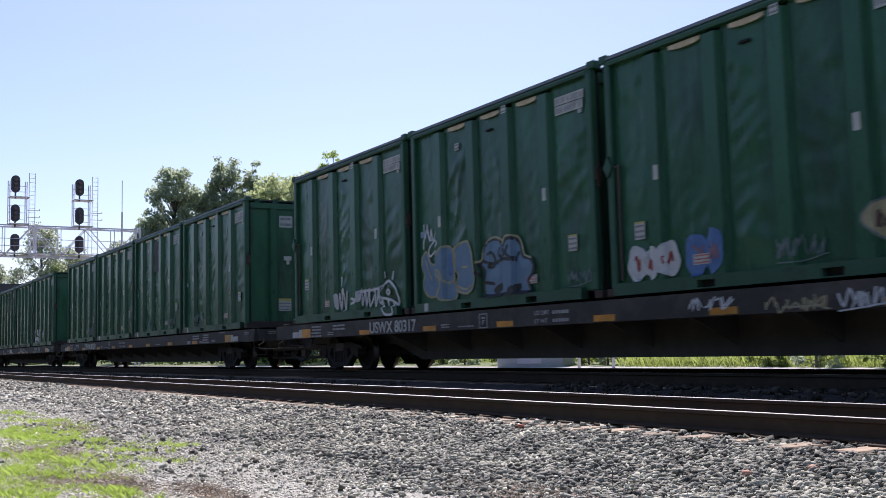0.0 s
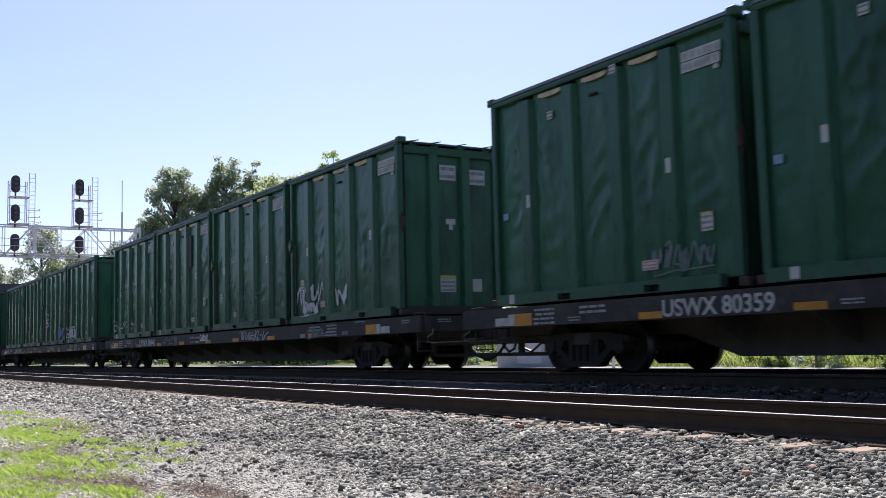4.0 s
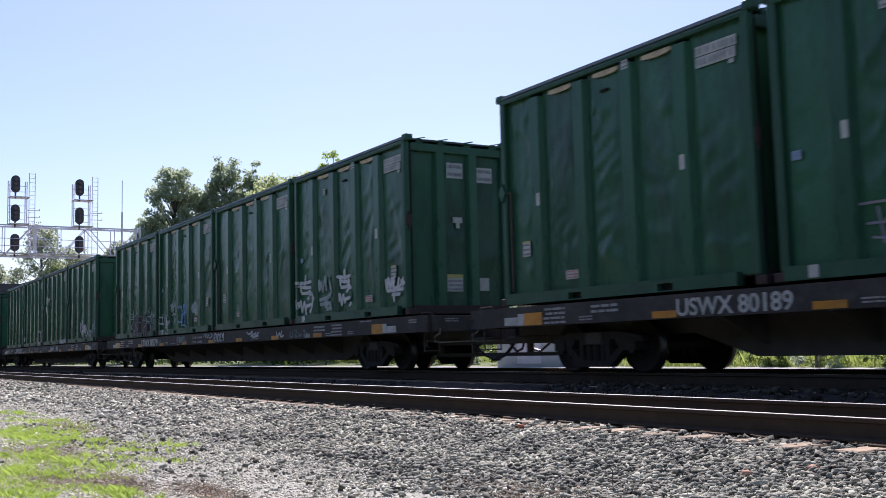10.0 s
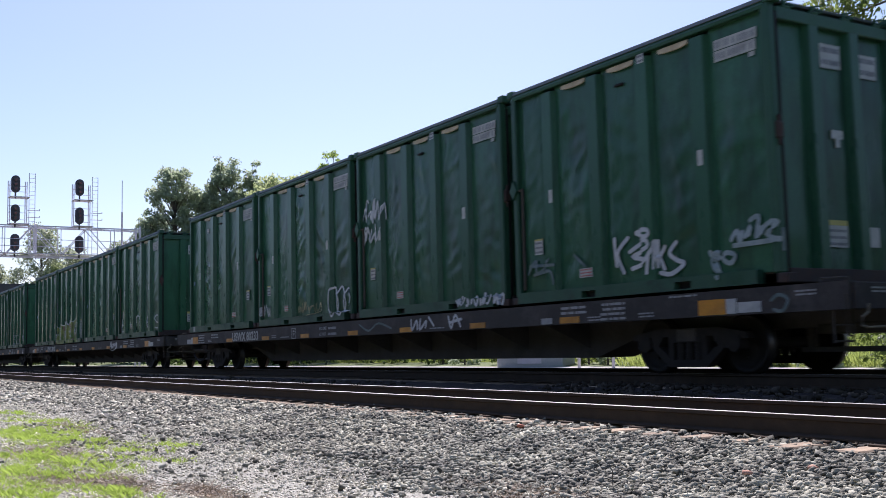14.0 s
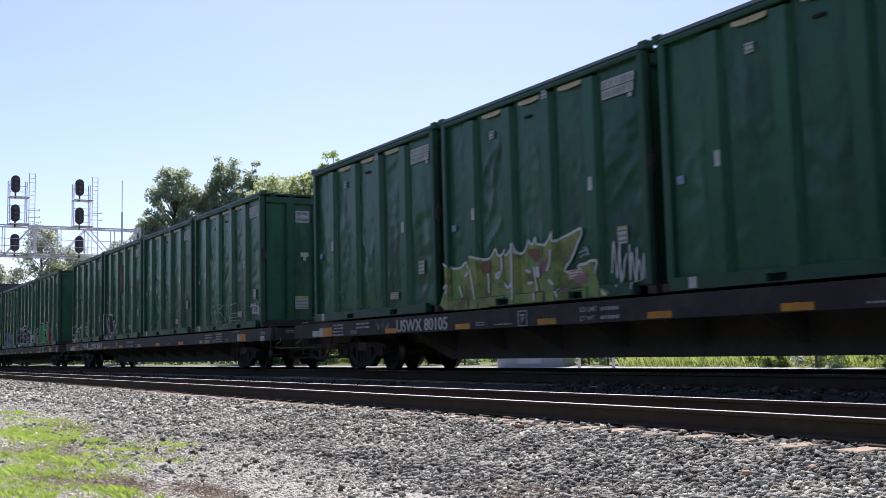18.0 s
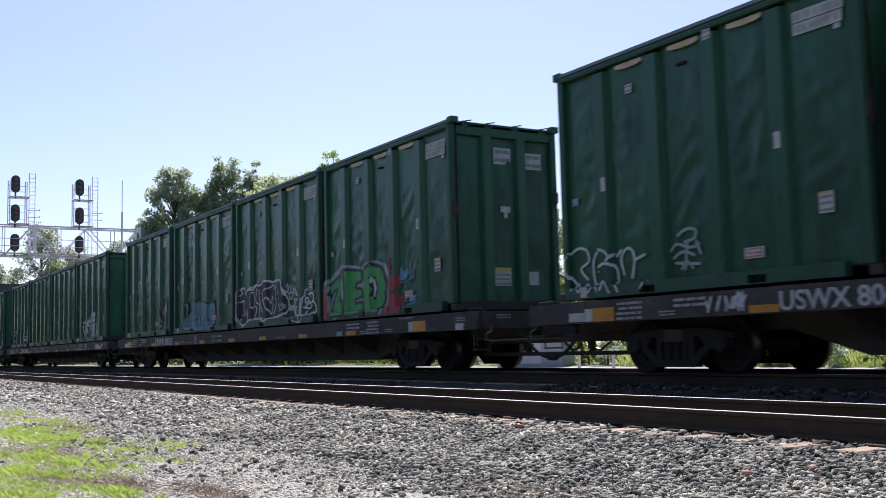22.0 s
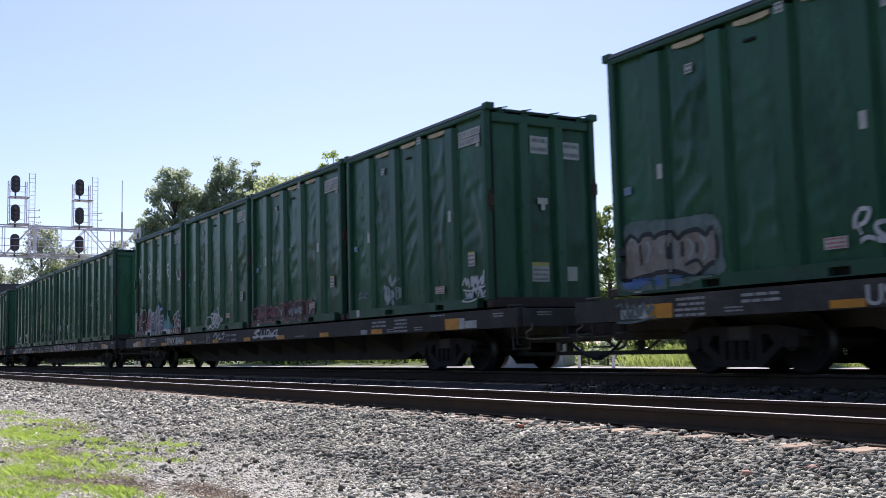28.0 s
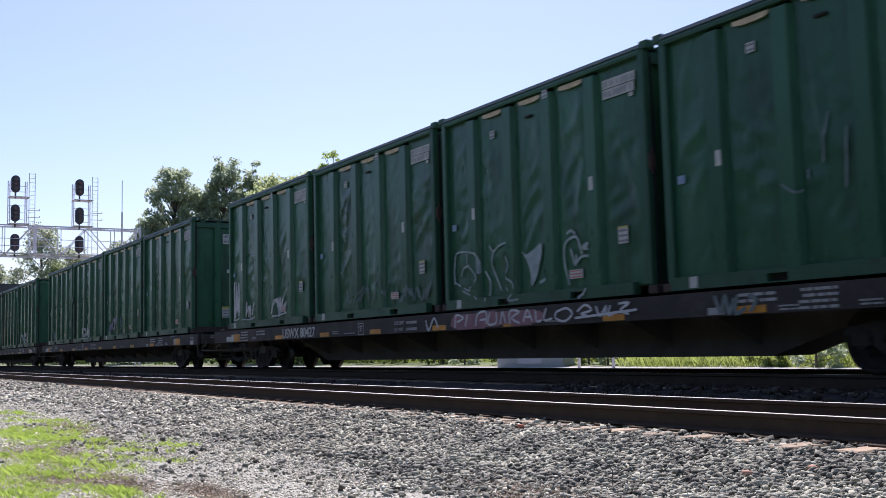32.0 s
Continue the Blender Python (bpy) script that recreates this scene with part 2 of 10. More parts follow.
def part(name, bm, material, parent, label="", smooth=False):
    ob = new(name, mesh_of(name, bm, material, smooth))
    ob.parent = parent
    return tagged(ob, label)


def share(name, me, parent, m=None, label=""):
    ob = new(name, me)
    ob.parent = parent
    if m is not None:
        ob.matrix_basis = m
    return tagged(ob, label)


def fast_mesh(name, verts, faces, material, smooth=False):
    """A mesh from arrays of vertices and of equal-sized faces."""
    verts, faces = np.asarray(verts, dtype=np.float32), np.asarray(faces, dtype=np.int32)
    me = bpy.data.meshes.new(name)
    k = faces.shape[1]
    me.vertices.add(len(verts))
    me.vertices.foreach_set("co", verts.ravel())
    me.loops.add(faces.size)
    me.loops.foreach_set("vertex_index", faces.ravel())
    me.polygons.add(len(faces))
    me.polygons.foreach_set("loop_start", np.arange(0, faces.size, k, dtype=np.int32))
    me.update(calc_edges=True)
    me.materials.append(material)
    if smooth:
        me.polygons.foreach_set("use_smooth", np.ones(len(faces), dtype=bool))
    return me


# ---------------------------------------------------------------- plan of the line
RAIL_Z = 0.16            # railhead of the train's track; the near track's is at 0
NEAR_C, FAR_C = 7.66, 11.90  # track centres
PITCH_CAR = 28.2
S0 = 127.70


def run(t):
    """How far the train has gone by t, from where it is at 16 s."""
    s = t - 16.0
    return 9.558 * s + 0.00877 * s * s / 2 - 0.00074 * s ** 3 / 6 + 0.085 * max(0.0, t - 27.6)


# ---------------------------------------------------------------- ground
def ground_z(x, y):
    pts = ((-400.0, -0.6), (0.0, -0.52), (3.2, -0.45), (5.0, -0.36), (6.25, -0.23), (8.9, -0.22), (9.9, -0.16), (10.4, -0.05), (13.4, -0.05), (15.0, -0.12), (17.5, -0.1), (20.5, -0.045), (24.0, 0.1), (40.0, 0.2), (3000.0, 0.3))
    z = np.interp(y, [p[0] for p in pts], [p[1] for p in pts])
    return z


def smooth_noise(x, y, seed=0.0):
    return np.sin(1.7 * x + seed) * np.sin(2.3 * y + 1.3 * seed) * 0.5 + np.sin(0.61 * x - 1.1 * y + seed) * 0.35 + np.sin(4.1 * x + 3.3 * y + 2 * seed) * 0.15


def ground_top(x, y):
    """The ground with its small humps and hollows."""
    x, y = np.asarray(x, dtype=float), np.asarray(y, dtype=float)
    return ground_z(x, y) + 0.03 * smooth_noise(x, y, 0.4) * np.clip((5.6 - y) * 2.0, 0.0, 1.0) + 0.006 * smooth_noise(x * 4, y * 4, 2.0)


def build_ground():
    xs = np.concatenate([np.linspace(-2500, -120, 24), np.linspace(-110, -32, 50), np.linspace(-31, 4, 180), np.linspace(6, 60, 20), np.linspace(90, 1500, 12)])
    ys = np.concatenate([np.linspace(-800, -8, 14), np.linspace(-6, 1.2, 18), np.linspace(1.4, 14.8, 90), np.linspace(15.5, 60, 40), np.linspace(80, 3000, 18)])
    gx, gy = np.meshgrid(xs, ys, indexing="ij")
    gz = ground_top(gx, gy)
    n, m = gx.shape
    idx = np.arange(n * m).reshape(n, m)
    faces = np.stack([idx[:-1, :-1], idx[1:, :-1], idx[1:, 1:], idx[:-1, 1:]], -1).reshape(-1, 4)
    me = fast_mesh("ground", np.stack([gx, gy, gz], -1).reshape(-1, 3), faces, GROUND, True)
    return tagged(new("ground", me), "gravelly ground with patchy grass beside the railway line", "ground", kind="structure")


build_ground()


def rail_mesh(name):
    """A flat-bottomed rail of 100 m, railhead at z = 0, its middle at y = 0."""
    side = [(-0.036, -0.004), (-0.037, -0.034), (-0.012, -0.046), (-0.009, -0.15), (-0.07, -0.168), (-0.07, -0.18)]
    pts = [(-0.03, 0.0)] + side + [(-y, z) for y, z in side[::-1]] + [(0.03, 0.0)]
    bm = bmesh.new()
    profile_x(bm, pts, 0.0, 99.994)
    me = mesh_of(name, bm, RAIL_SIDE)
    me.materials.append(RAIL_TOP)
    for p in me.polygons:
        if p.normal.z > 0.9 and p.center.z > -0.01:
            p.material_index = 1
    return me


RAIL = rail_mesh("rail")
TIE_ME = mesh_of("tie", boxed(-0.115, 0.115, -1.3, 1.3, -0.18, 0.0, 0.012), TIE)
PLATE_ME = mesh_of("tie_plate", boxed(-0.09, 0.09, -0.16, 0.16, 0.0, 0.018, 0.003), RAIL_SIDE)


def track(name, centre, z, label, cant=0.0):
    base = tagged(new(name), label, "railway track", kind="structure")
    for dy in (-0.7535, 0.7535):
        for k in range(-5, 1):
            share("rail", RAIL, base, pose(k * 100.0, centre + dy, z + (cant if dy > 0 else 0)), "rust-brown steel rail with a bright worn top")
    rnd = random.Random(int(centre * 10))
    for i in range(130):
        x = 4.0 - i * 0.53 + rnd.uniform(-0.03, 0.03)
        m = pose(x, centre + rnd.uniform(-0.06, 0.06), z - 0.198 + rnd.uniform(-0.008, 0.004), 0, 0, rnd.uniform(-1.5, 1.5))
        share("tie", TIE_ME, base, m)
        for dy in (-0.7535, 0.7535):
            if i < 50:
                share("tie_plate", PLATE_ME, base, pose(x, centre + dy, z - 0.2))
    return base


# ---------------------------------------------------------------- containers
CL, CW, CH = 6.10, 2.64, 3.81     # length, width, height of a container
RIBS = ((1.14, 0.27), (2.35, 0.27), (3.52, 0.27), (4.69, 0.27))  # middle and width
RECESS = 0.1
POST = 0.14
INSET = 0.1    # how far posts and ends lie behind the corner castings


CALM = ((5.3, 3.22, 0.62), (5.33, 0.94, 0.35), (4.15, 0.44, 0.4), (0.73, 0.95, 0.35), (1.98, 0.44, 0.4), (0.4, 1.6, 0.25), (1.8, 3.2, 0.3), (2.95, 3.31, 0.3), (0.0, 0.0, 0.01))


def dent(x, z, seed, ribbed=True):
    """Bulges, slanting creases and ripples in the sheet between the ribs."""
    if seed < 0:
        return 0.0
    bay = sum(x > r[0] for r in RIBS) if ribbed else int(x * 1.2 + 4)
    lean = 0.75 * math.sin(bay * 2.3 + seed * 1.7) + 0.35 * noise.noise(Vector((seed * 2.1, z * 0.5, bay)))
    across, along = x * math.cos(lean) - z * math.sin(lean), x * math.sin(lean) + z * math.cos(lean)
    bulge = noise.noise(Vector((x * 1.1 + seed * 7.3, z * 0.7, seed * 3.1))) * 0.03
    gate = min(1.0, max(0.0, noise.noise(Vector((x * 0.8 + seed * 3.7, z * 0.75, 4.0 + seed))) * 2.2 + 0.55))
    fold = (1.0 - min(1.0, abs(noise.noise(Vector((across * 2.1 + seed * 5.0, along * 0.75, 9.0 + seed)))) * 3.0)) ** 2 * 0.024
    ripple = noise.noise(Vector((x * 1.2 + seed, z * 3.9 + 1.1 * math.sin(x * 1.9 + seed), 5.0 + seed))) * 0.018
    fine = noise.noise(Vector((x * 5.0 + seed, z * 5.5 - 2.0 * x, 2.0 + seed))) * 0.009
    edge = 1.0
    if ribbed:
        gap = min(x - INSET - POST, CL - INSET - POST - x, *(abs(x - c) - w / 2 - 0.035 for c, w in RIBS))
        edge = min(1.0, max(0.0, gap / 0.13))
    k = 1.0
    for cx, cz, cr in CALM if ribbed else ():
        k = min(k, (math.hypot(x - cx, z - cz) / cr) ** 2)
    fade = min(1.0, max(0.0, z - 0.28) * 3, max(0.0, CH - 0.25 - z) * 3)
    return max(-RECESS * 0.7, (bulge + ripple * gate + fine - fold * gate) * fade * edge * k)


def side_depth(x, z, seed):
    """How far the sheet lies behind the face of the ribs at (x, z)."""
    d = RECESS
    for c, w in RIBS:
        h = abs(x - c)
        if h < w / 2:
            return 0.0
        if h < w / 2 + 0.035:
            return RECESS * (h - w / 2) / 0.035
    end = min(x, CL - x)
    if end < INSET + POST + 0.03:
        return 0.0 if end < INSET + POST else d
    if z < 0.2:
        return -0.012
    return d + dent(x, z, seed)


def sheet(bm, x0, x1, z0, z1, y, seed, nx, nz, sign=1.0, amp=1.0, ribbed=True):
    """A dented sheet with thickness, facing -y for sign 1."""
    front, back = [], []
    for i in range(nx + 1):
        x = x0 + (x1 - x0) * i / nx
        front.append([bm.verts.new((x, y + sign * amp * dent(x, z0 + (z1 - z0) * j / nz, seed, ribbed), z0 + (z1 - z0) * j / nz)) for j in range(nz + 1)])
    for i in range(nx):
        for j in range(nz):
            q = (front[i][j], front[i + 1][j], front[i + 1][j + 1], front[i][j + 1])
            bm.faces.new(q if sign > 0 else q[::-1])
    edge = [(x0, z0), (x1, z0), (x1, z1), (x0, z1)]
    back = [bm.verts.new((x, y + sign * 0.05, z)) for x, z in edge]
    bm.faces.new(back[::-1] if sign > 0 else back)


def rib_mesh(w, h, depth):
    """A pressed rib standing on the sheet: trapezoid section, face towards -y."""
    bm = bmesh.new()
    pts = [(-w / 2 - 0.04, depth + 0.07), (-w / 2 - 0.035, depth), (-w / 2, 0.0), (w / 2, 0.0), (w / 2 + 0.035, depth), (w / 2 + 0.04, depth + 0.07)]
    a = [bm.verts.new((x, y, 0.0)) for x, y in pts]
    b = [bm.verts.new((x, y, h)) for x, y in pts]
    for i in range(6):
        bm.faces.new((a[i], a[(i + 1) % 6], b[(i + 1) % 6], b[i]))
    bm.faces.new(a[::-1])
    bm.faces.new(b)
    bmesh.ops.recalc_face_normals(bm, faces=list(bm.faces))
    bmesh.ops.bevel(bm, geom=[e for e in bm.edges if abs(e.verts[0].co.z - e.verts[1].co.z) > 1 and abs(e.verts[0].co.y) < 0.001], offset=0.012, segments=2, affect="EDGES")
    return bm


RIB_ME = mesh_of("rib", rib_mesh(0.27, CH - 0.42, RECESS), GREEN)
END_RIB_ME = mesh_of("end_rib", rib_mesh(0.2, CH - 0.42, RECESS), GREEN)


def plate_mesh(name, w, h, material, t=0.005):
    return mesh_of(name, boxed(0, w, -t, 0.002, 0, h), material)


def lined_sign(name, w, h, lines, ground_mat, ink, rnd=None):
    """A flat sign with rows of bars for its lettering; two materials."""
    bm = boxed(0, w, -0.004, 0.002, 0, h)
    me = mesh_of(name, bm, ground_mat)
    bm = bmesh.new()
    bm.from_mesh(me)
    rnd = rnd or random.Random(3)
    step = h / lines
    for i in range(lines):
        x = w * 0.07
        while x < w * 0.9:
            ln = min(rnd.uniform(0.05, 0.2) * w, w * 0.93 - x)
            n0 = len(bm.faces)
            box(bm, x, x + ln, -0.006, -0.004, step * (i + 0.3), step * (i + 0.72))
            bm.faces.ensure_lookup_table()
            for f in bm.faces[n0:]:
                f.material_index = 1
            x += ln + w * 0.04
    bm.to_mesh(me)
    bm.free()
    me.materials.append(ink)
    return me


INK = surface("grey_lettering", (0.2, 0.205, 0.22), (0.15, 0.155, 0.17), rough=0.7, scale=8.0, bump=0.0)
BOARD = surface("weathered_white_board", (0.5, 0.5, 0.465), (0.38, 0.38, 0.36), rough=0.6, scale=4.0, bump=0.02, dirt=(0.18, 0.18, 0.17))


def number_sign(w, h):
    """Two rows of pale number plates with thin joints, the lower row shorter, and a small tag below."""
    rnd = random.Random(8)
    bm = bmesh.new()
    box(bm, 0.0, w, -0.003, 0.002, h * 0.53, h)
    box(bm, 0.0, w * 0.97, -0.003, 0.002, 0.0, h * 0.49)
    box(bm, w * 0.8, w * 0.93, -0.003, 0.002, -h * 0.24, -h * 0.04)
    n0 = len(bm.faces)
    for z0, z1 in ((h * 0.62, h * 0.9), (h * 0.1, h * 0.38)):
        x = w * 0.04
        while x < w * 0.9:
            ln = w * rnd.uniform(0.035, 0.07)
            box(bm, x, x + ln, -0.005, -0.003, z0, z1)
            x += ln + w * rnd.choice((0.03, 0.03, 0.09))
    bm.faces.ensure_lookup_table()
    for f in bm.faces[n0:]:
        f.material_index = 1
    me = mesh_of("number_panel", bm, BOARD)
    me.materials.append(PALE_INK)
    return me


PALE_INK = surface("faded_grey_lettering", (0.3, 0.31, 0.32), (0.24, 0.25, 0.26), rough=0.7, scale=8.0, bump=0.0)
SIGN_NUMBER = number_sign(0.77, 0.31)
SIGN_SAFETY = lined_sign("safety_sticker", 0.22, 0.24, 3, WHITE, INK)
SIGN_RED = lined_sign("notice_sticker", 0.34, 0.15, 3, WHITE, REDMARK)
SIGN_SMALL = plate_mesh("small_plate", 0.1, 0.22, WHITE)
SIGN_LOW = plate_mesh("bottom_plate", 0.15, 0.16, WHITE)
SIGN_TINY = lined_sign("square_sticker", 0.15, 0.14, 2, WHITE, INK)
SIGN_BLUE = plate_mesh("blue_sticker", 0.15, 0.12, surface("blue_sticker", (0.2, 0.3, 0.45), (0.35, 0.42, 0.5), bump=0.0))
SIGN_YELLOW = plate_mesh("yellow_band", 0.22, 0.03, YELLOW, 0.007)
SIGN_END = lined_sign("end_number_panel", 0.42, 0.34, 2, BOARD, INK)
SIGN_WARN = lined_sign("warning_panel", 0.4, 0.36, 4, BOARD, INK)
SIGN_WARN_TOP = plate_mesh("warning_band", 0.4, 0.07, YELLOW, 0.007)
SIGN_PLAIN = plate_mesh("blank_plate", 0.24, 0.28, BOARD)
SIGN_T = plate_mesh("seal_plate", 0.24, 0.12, WHITE)
SIGN_T2 = plate_mesh("seal_tag", 0.09, 0.12, WHITE)


def cream_mesh():
    bm = bmesh.new()
    pts = [(0.0, 0.03)] + [(0.62 * i / 8, -0.02 * math.sin(math.pi * i / 8) + 0.02) for i in range(1, 8)] + [(0.62, 0.03), (0.62, 0.085), (0.0, 0.085)]
    profile_y(bm, pts, -0.02, 0.01)
    return mesh_of("cream_strip", bm, CREAM)


CREAM_ME = cream_mesh()


def casting_mesh():
    bm = boxed(-0.09, 0.09, -0.09, 0.09, 0.0, 0.13, 0.012)
    rod(bm, (0, -0.093, 0.065), (0, -0.08, 0.065), 0.045, 10)
    return mesh_of("corner_casting", bm, GREEN_RAIL)


CASTING = casting_mesh()
CASTING_LOW = CASTING.copy()
CASTING_LOW.materials[0] = RUSTY
POST_ME = mesh_of("corner_post", boxed(-POST / 2, POST / 2, -POST / 2, POST / 2, 0, CH - 0.22, 0.02), GREEN_RAIL)


def hinge_mesh():
    bm = boxed(-0.07, 0.07, -0.05, 0.05, -0.12, 0.12, 0.025)
    rod(bm, (0, -0.02, -0.2), (0, -0.02, 0.2), 0.028, 8)
    return mesh_of("hinge_lug", bm, RUSTY)


HINGE = hinge_mesh()


def latch_mesh():
    bm = boxed(-0.1, 0.08, -0.03, 0.05, 0.0, 0.04, 0.01)
    box(bm, -0.08, -0.03, -0.04, 0.04, 0.04, 0.1)
    box(bm, 0.02, 0.14, -0.035, 0.0, 0.05, 0.08)
    rod(bm, (-0.06, -0.03, 0.09), (0.13, -0.04, 0.13), 0.013, 6)
    rod(bm, (0.1, -0.05, 0.02), (0.14, 0.05, 0.1), 0.012, 6)
    return mesh_of("lid_latch", bm, GREEN_RAIL)


LATCH = latch_mesh()


def batten_mesh():
    """One pressed stiffening rib that runs up and down over the whole lid."""
    pts, w = [], CW / 2 - 0.3
    bm = bmesh.new()
    xs = [-CL / 2 + 0.3] + [v for i in range(7) for v in (-CL / 2 + 0.68 + i * 0.78, -CL / 2 + 0.7 + i * 0.78, -CL / 2 + 0.79 + i * 0.78, -CL / 2 + 0.81 + i * 0.78)] + [CL / 2 - 0.3]
    zs = [CH - 0.032] + [CH - 0.032, CH - 0.012, CH - 0.012, CH - 0.032] * 7 + [CH - 0.032]
    pts = list(zip(xs, zs)) + [(CL / 2 - 0.3, CH - 0.04), (-CL / 2 + 0.3, CH - 0.04)]
    profile_y(bm, pts, -w, w)
    return mesh_of("lid_batten", bm, ROOF)


BATTENS = batten_mesh()


def container(seed, door):
    """A ribbed steel waste container: its origin at the middle of its base, its marked side towards -y. door: its hinged door is at the first end."""
    root = new("waste_container")
    tagged(root, "dark green ribbed steel waste container carried on a flat wagon", "container", "containers on the train")
    ox, oy, EX = -CL / 2, -CW / 2, CL / 2 - INSET
    # marked side
    edges = [INSET + 0.06] + [v for c, w in RIBS for v in (c - w / 2 - 0.02, c + w / 2 + 0.02)] + [CL - INSET - 0.06]
    for k in range(5):
        x0, x1 = edges[2 * k], edges[2 * k + 1]
        bm = bmesh.new()
        sheet(bm, x0, x1, 0.16, CH - 0.16, RECESS, seed, 15, 52)
        for v in bm.verts:
            v.co += Vector((ox, oy, 0))
        part("side_panel", bm, GREEN, root, smooth=True)
    for c, w in RIBS:
        share("rib", RIB_ME, root, pose(ox + c, oy, 0.2))
    # plain side
    bm = bmesh.new()
    sheet(bm, INSET + POST, CL - INSET - POST, 0.16, CH - 0.16, RECESS, seed + 20, 14, 10)
    for v in bm.verts:
        v.co += Vector((ox, oy, 0))
    bmesh.ops.rotate(bm, verts=list(bm.verts), cent=(0, 0, 0), matrix=Matrix.Rotation(math.pi, 3, "Z"))
    part("back_panel", bm, GREEN, root)
    for c, w in RIBS:
        share("rib", RIB_ME, root, pose(-ox - c, -oy, 0.2, 0, 0, 180))
    # frame
    for sx in (-1, 1):
        for sy in (-1, 1):
            share("corner_post", POST_ME, root, pose(sx * (CL / 2 - INSET - POST / 2), sy * (CW / 2 - POST / 2), 0.13))
            for z in (0.0, CH - 0.13):
                share("corner_casting", CASTING if z else CASTING_LOW, root, pose(sx * (CL / 2 - 0.088), sy * (CW / 2 - 0.085), z + (0.03 if z else 0.0), 0, 0, 0 if sy < 0 else 180), "")
    for sy in (-1, 1):
        bm = bmesh.new()
        profile_x(bm, [(sy * (CW / 2 - 0.1), CH - 0.165), (sy * (CW / 2 + 0.004), CH - 0.165), (sy * (CW / 2 + 0.012), CH - 0.12), (sy * (CW / 2 - 0.012), CH - 0.07), (sy * (CW / 2 - 0.1), CH - 0.07)], -CL / 2 + 0.17, CL / 2 - 0.17)
        part("top_rail", bm, GREEN_RAIL, root)
        bm = bmesh.new()
        profile_x(bm, [(sy * (CW / 2 - 0.1), CH - 0.066), (sy * (CW / 2 + 0.006), CH - 0.066), (sy * (CW / 2 - 0.012), CH - 0.008), (sy * (CW / 2 - 0.1), CH - 0.004)], -CL / 2 + 0.17, CL / 2 - 0.17)
        part("lid_rim", bm, RIM, root, "weathered slate-grey rim of the lid")
        bm = bmesh.new()
        cuts = ((1.95, 2.29), (4.06, 4.39))
        xs = [0.17] + [v for c in cuts for v in c] + [CL - 0.17 if sy > 0 else CL - 0.5]
        for i in range(0, len(xs), 2):
            box(bm, ox + xs[i], ox + xs[i + 1], min(sy * (CW / 2 - 0.14), sy * (CW / 2 + 0.012)), max(sy * (CW / 2 - 0.14), sy * (CW / 2 + 0.012)), 0.012, 0.2)
        for a, b in cuts:
            box(bm, ox + a, ox + b, min(sy * (CW / 2 - 0.14), sy * (CW / 2 + 0.012)), max(sy * (CW / 2 - 0.14), sy * (CW / 2 + 0.012)), 0.135, 0.2)
            box(bm, ox + a, ox + b, min(sy * (CW / 2 - 0.14), sy * (CW / 2 + 0.012)), max(sy * (CW / 2 - 0.14), sy * (CW / 2 + 0.012)), 0.012, 0.03)
        part("bottom_rail", bm, GREEN_RAIL, root)
    for a, b in ((1.95, 2.29), (4.06, 4.39)):
        part("fork_pocket", boxed(ox + a, ox + b, -CW / 2 + 0.1, CW / 2 - 0.1, 0.03, 0.135), HOLE, root, "fork pocket filled near-black for its inner shade")
    part("floor_panel", boxed(-CL / 2 + 0.15, CL / 2 - 0.15, -CW / 2 + 0.14, CW / 2 - 0.14, 0.14, 0.2), BLACK, root)
    lid = part("lid", boxed(-CL / 2 + 0.12, CL / 2 - 0.12, -CW / 2 + 0.104, CW / 2 - 0.104, CH - 0.075, CH - 0.035), ROOF, root, "weathered grey-green hinged lid")
    share("lid_batten", BATTENS, lid)
    # ends
    for sx in (-1, 1):
        bm = bmesh.new()
        sheet(bm, -CW / 2 + 0.06, CW / 2 - 0.06, 0.16, CH - 0.16, 0.115, seed + 40, 18, 26, amp=0.9, ribbed=False)
        bmesh.ops.rotate(bm, verts=list(bm.verts), cent=(0, 0, 0), matrix=Matrix.Rotation(radians(90 * sx), 3, "Z"))
        bmesh.ops.translate(bm, verts=list(bm.verts), vec=(sx * EX, 0, 0))
        part("end_panel", bm, GREEN, root, smooth=True)
        for y in (-0.42, 0.42):
            share("end_rib", END_RIB_ME, root, pose(sx * (EX - 0.003), y, 0.2, 0, 0, 90 * sx))
        part("end_header", boxed(sx * (EX - 0.05) - 0.05, sx * (EX - 0.05) + 0.05, -CW / 2 + 0.17, CW / 2 - 0.17, CH - 0.3, CH - 0.13, 0.01), GREEN_RAIL, root)
        part("end_sill", boxed(sx * (EX - 0.05) - 0.055, sx * (EX - 0.05) + 0.055, -CW / 2 + 0.17, CW / 2 - 0.17, 0.012, 0.2, 0.01), RUSTY, root)
        for y in (-0.92, -0.36, 0.3, 0.98):
            share("lid_latch", LATCH, root, pose(sx * (EX - 0.03), y, CH - 0.13, 0, 0, 90 * sx), "green steel lid latch")
        part("door_gap", boxed(sx * EX - 0.02, sx * EX + 0.004, -CW / 2 + POST - 0.01, -CW / 2 + POST + 0.035, 0.2, CH - 0.2), HOLE, root, "near-black strip for the shaded gap beside the end door")
        share("hinge_lug", HINGE, root, pose(sx * (EX - 0.01), -CW / 2 + 0.1, 2.0, 0, 0, 90 * sx), "rusty hinge lug")
        share("hinge_lug", HINGE, root, pose(sx * (EX - 0.01), CW / 2 - 0.06, 2.35, 0, 0, 90 * sx), "rusty hinge lug")
    # markings on the marked side
    yp, yr = oy + RECESS - 0.03, oy - 0.001
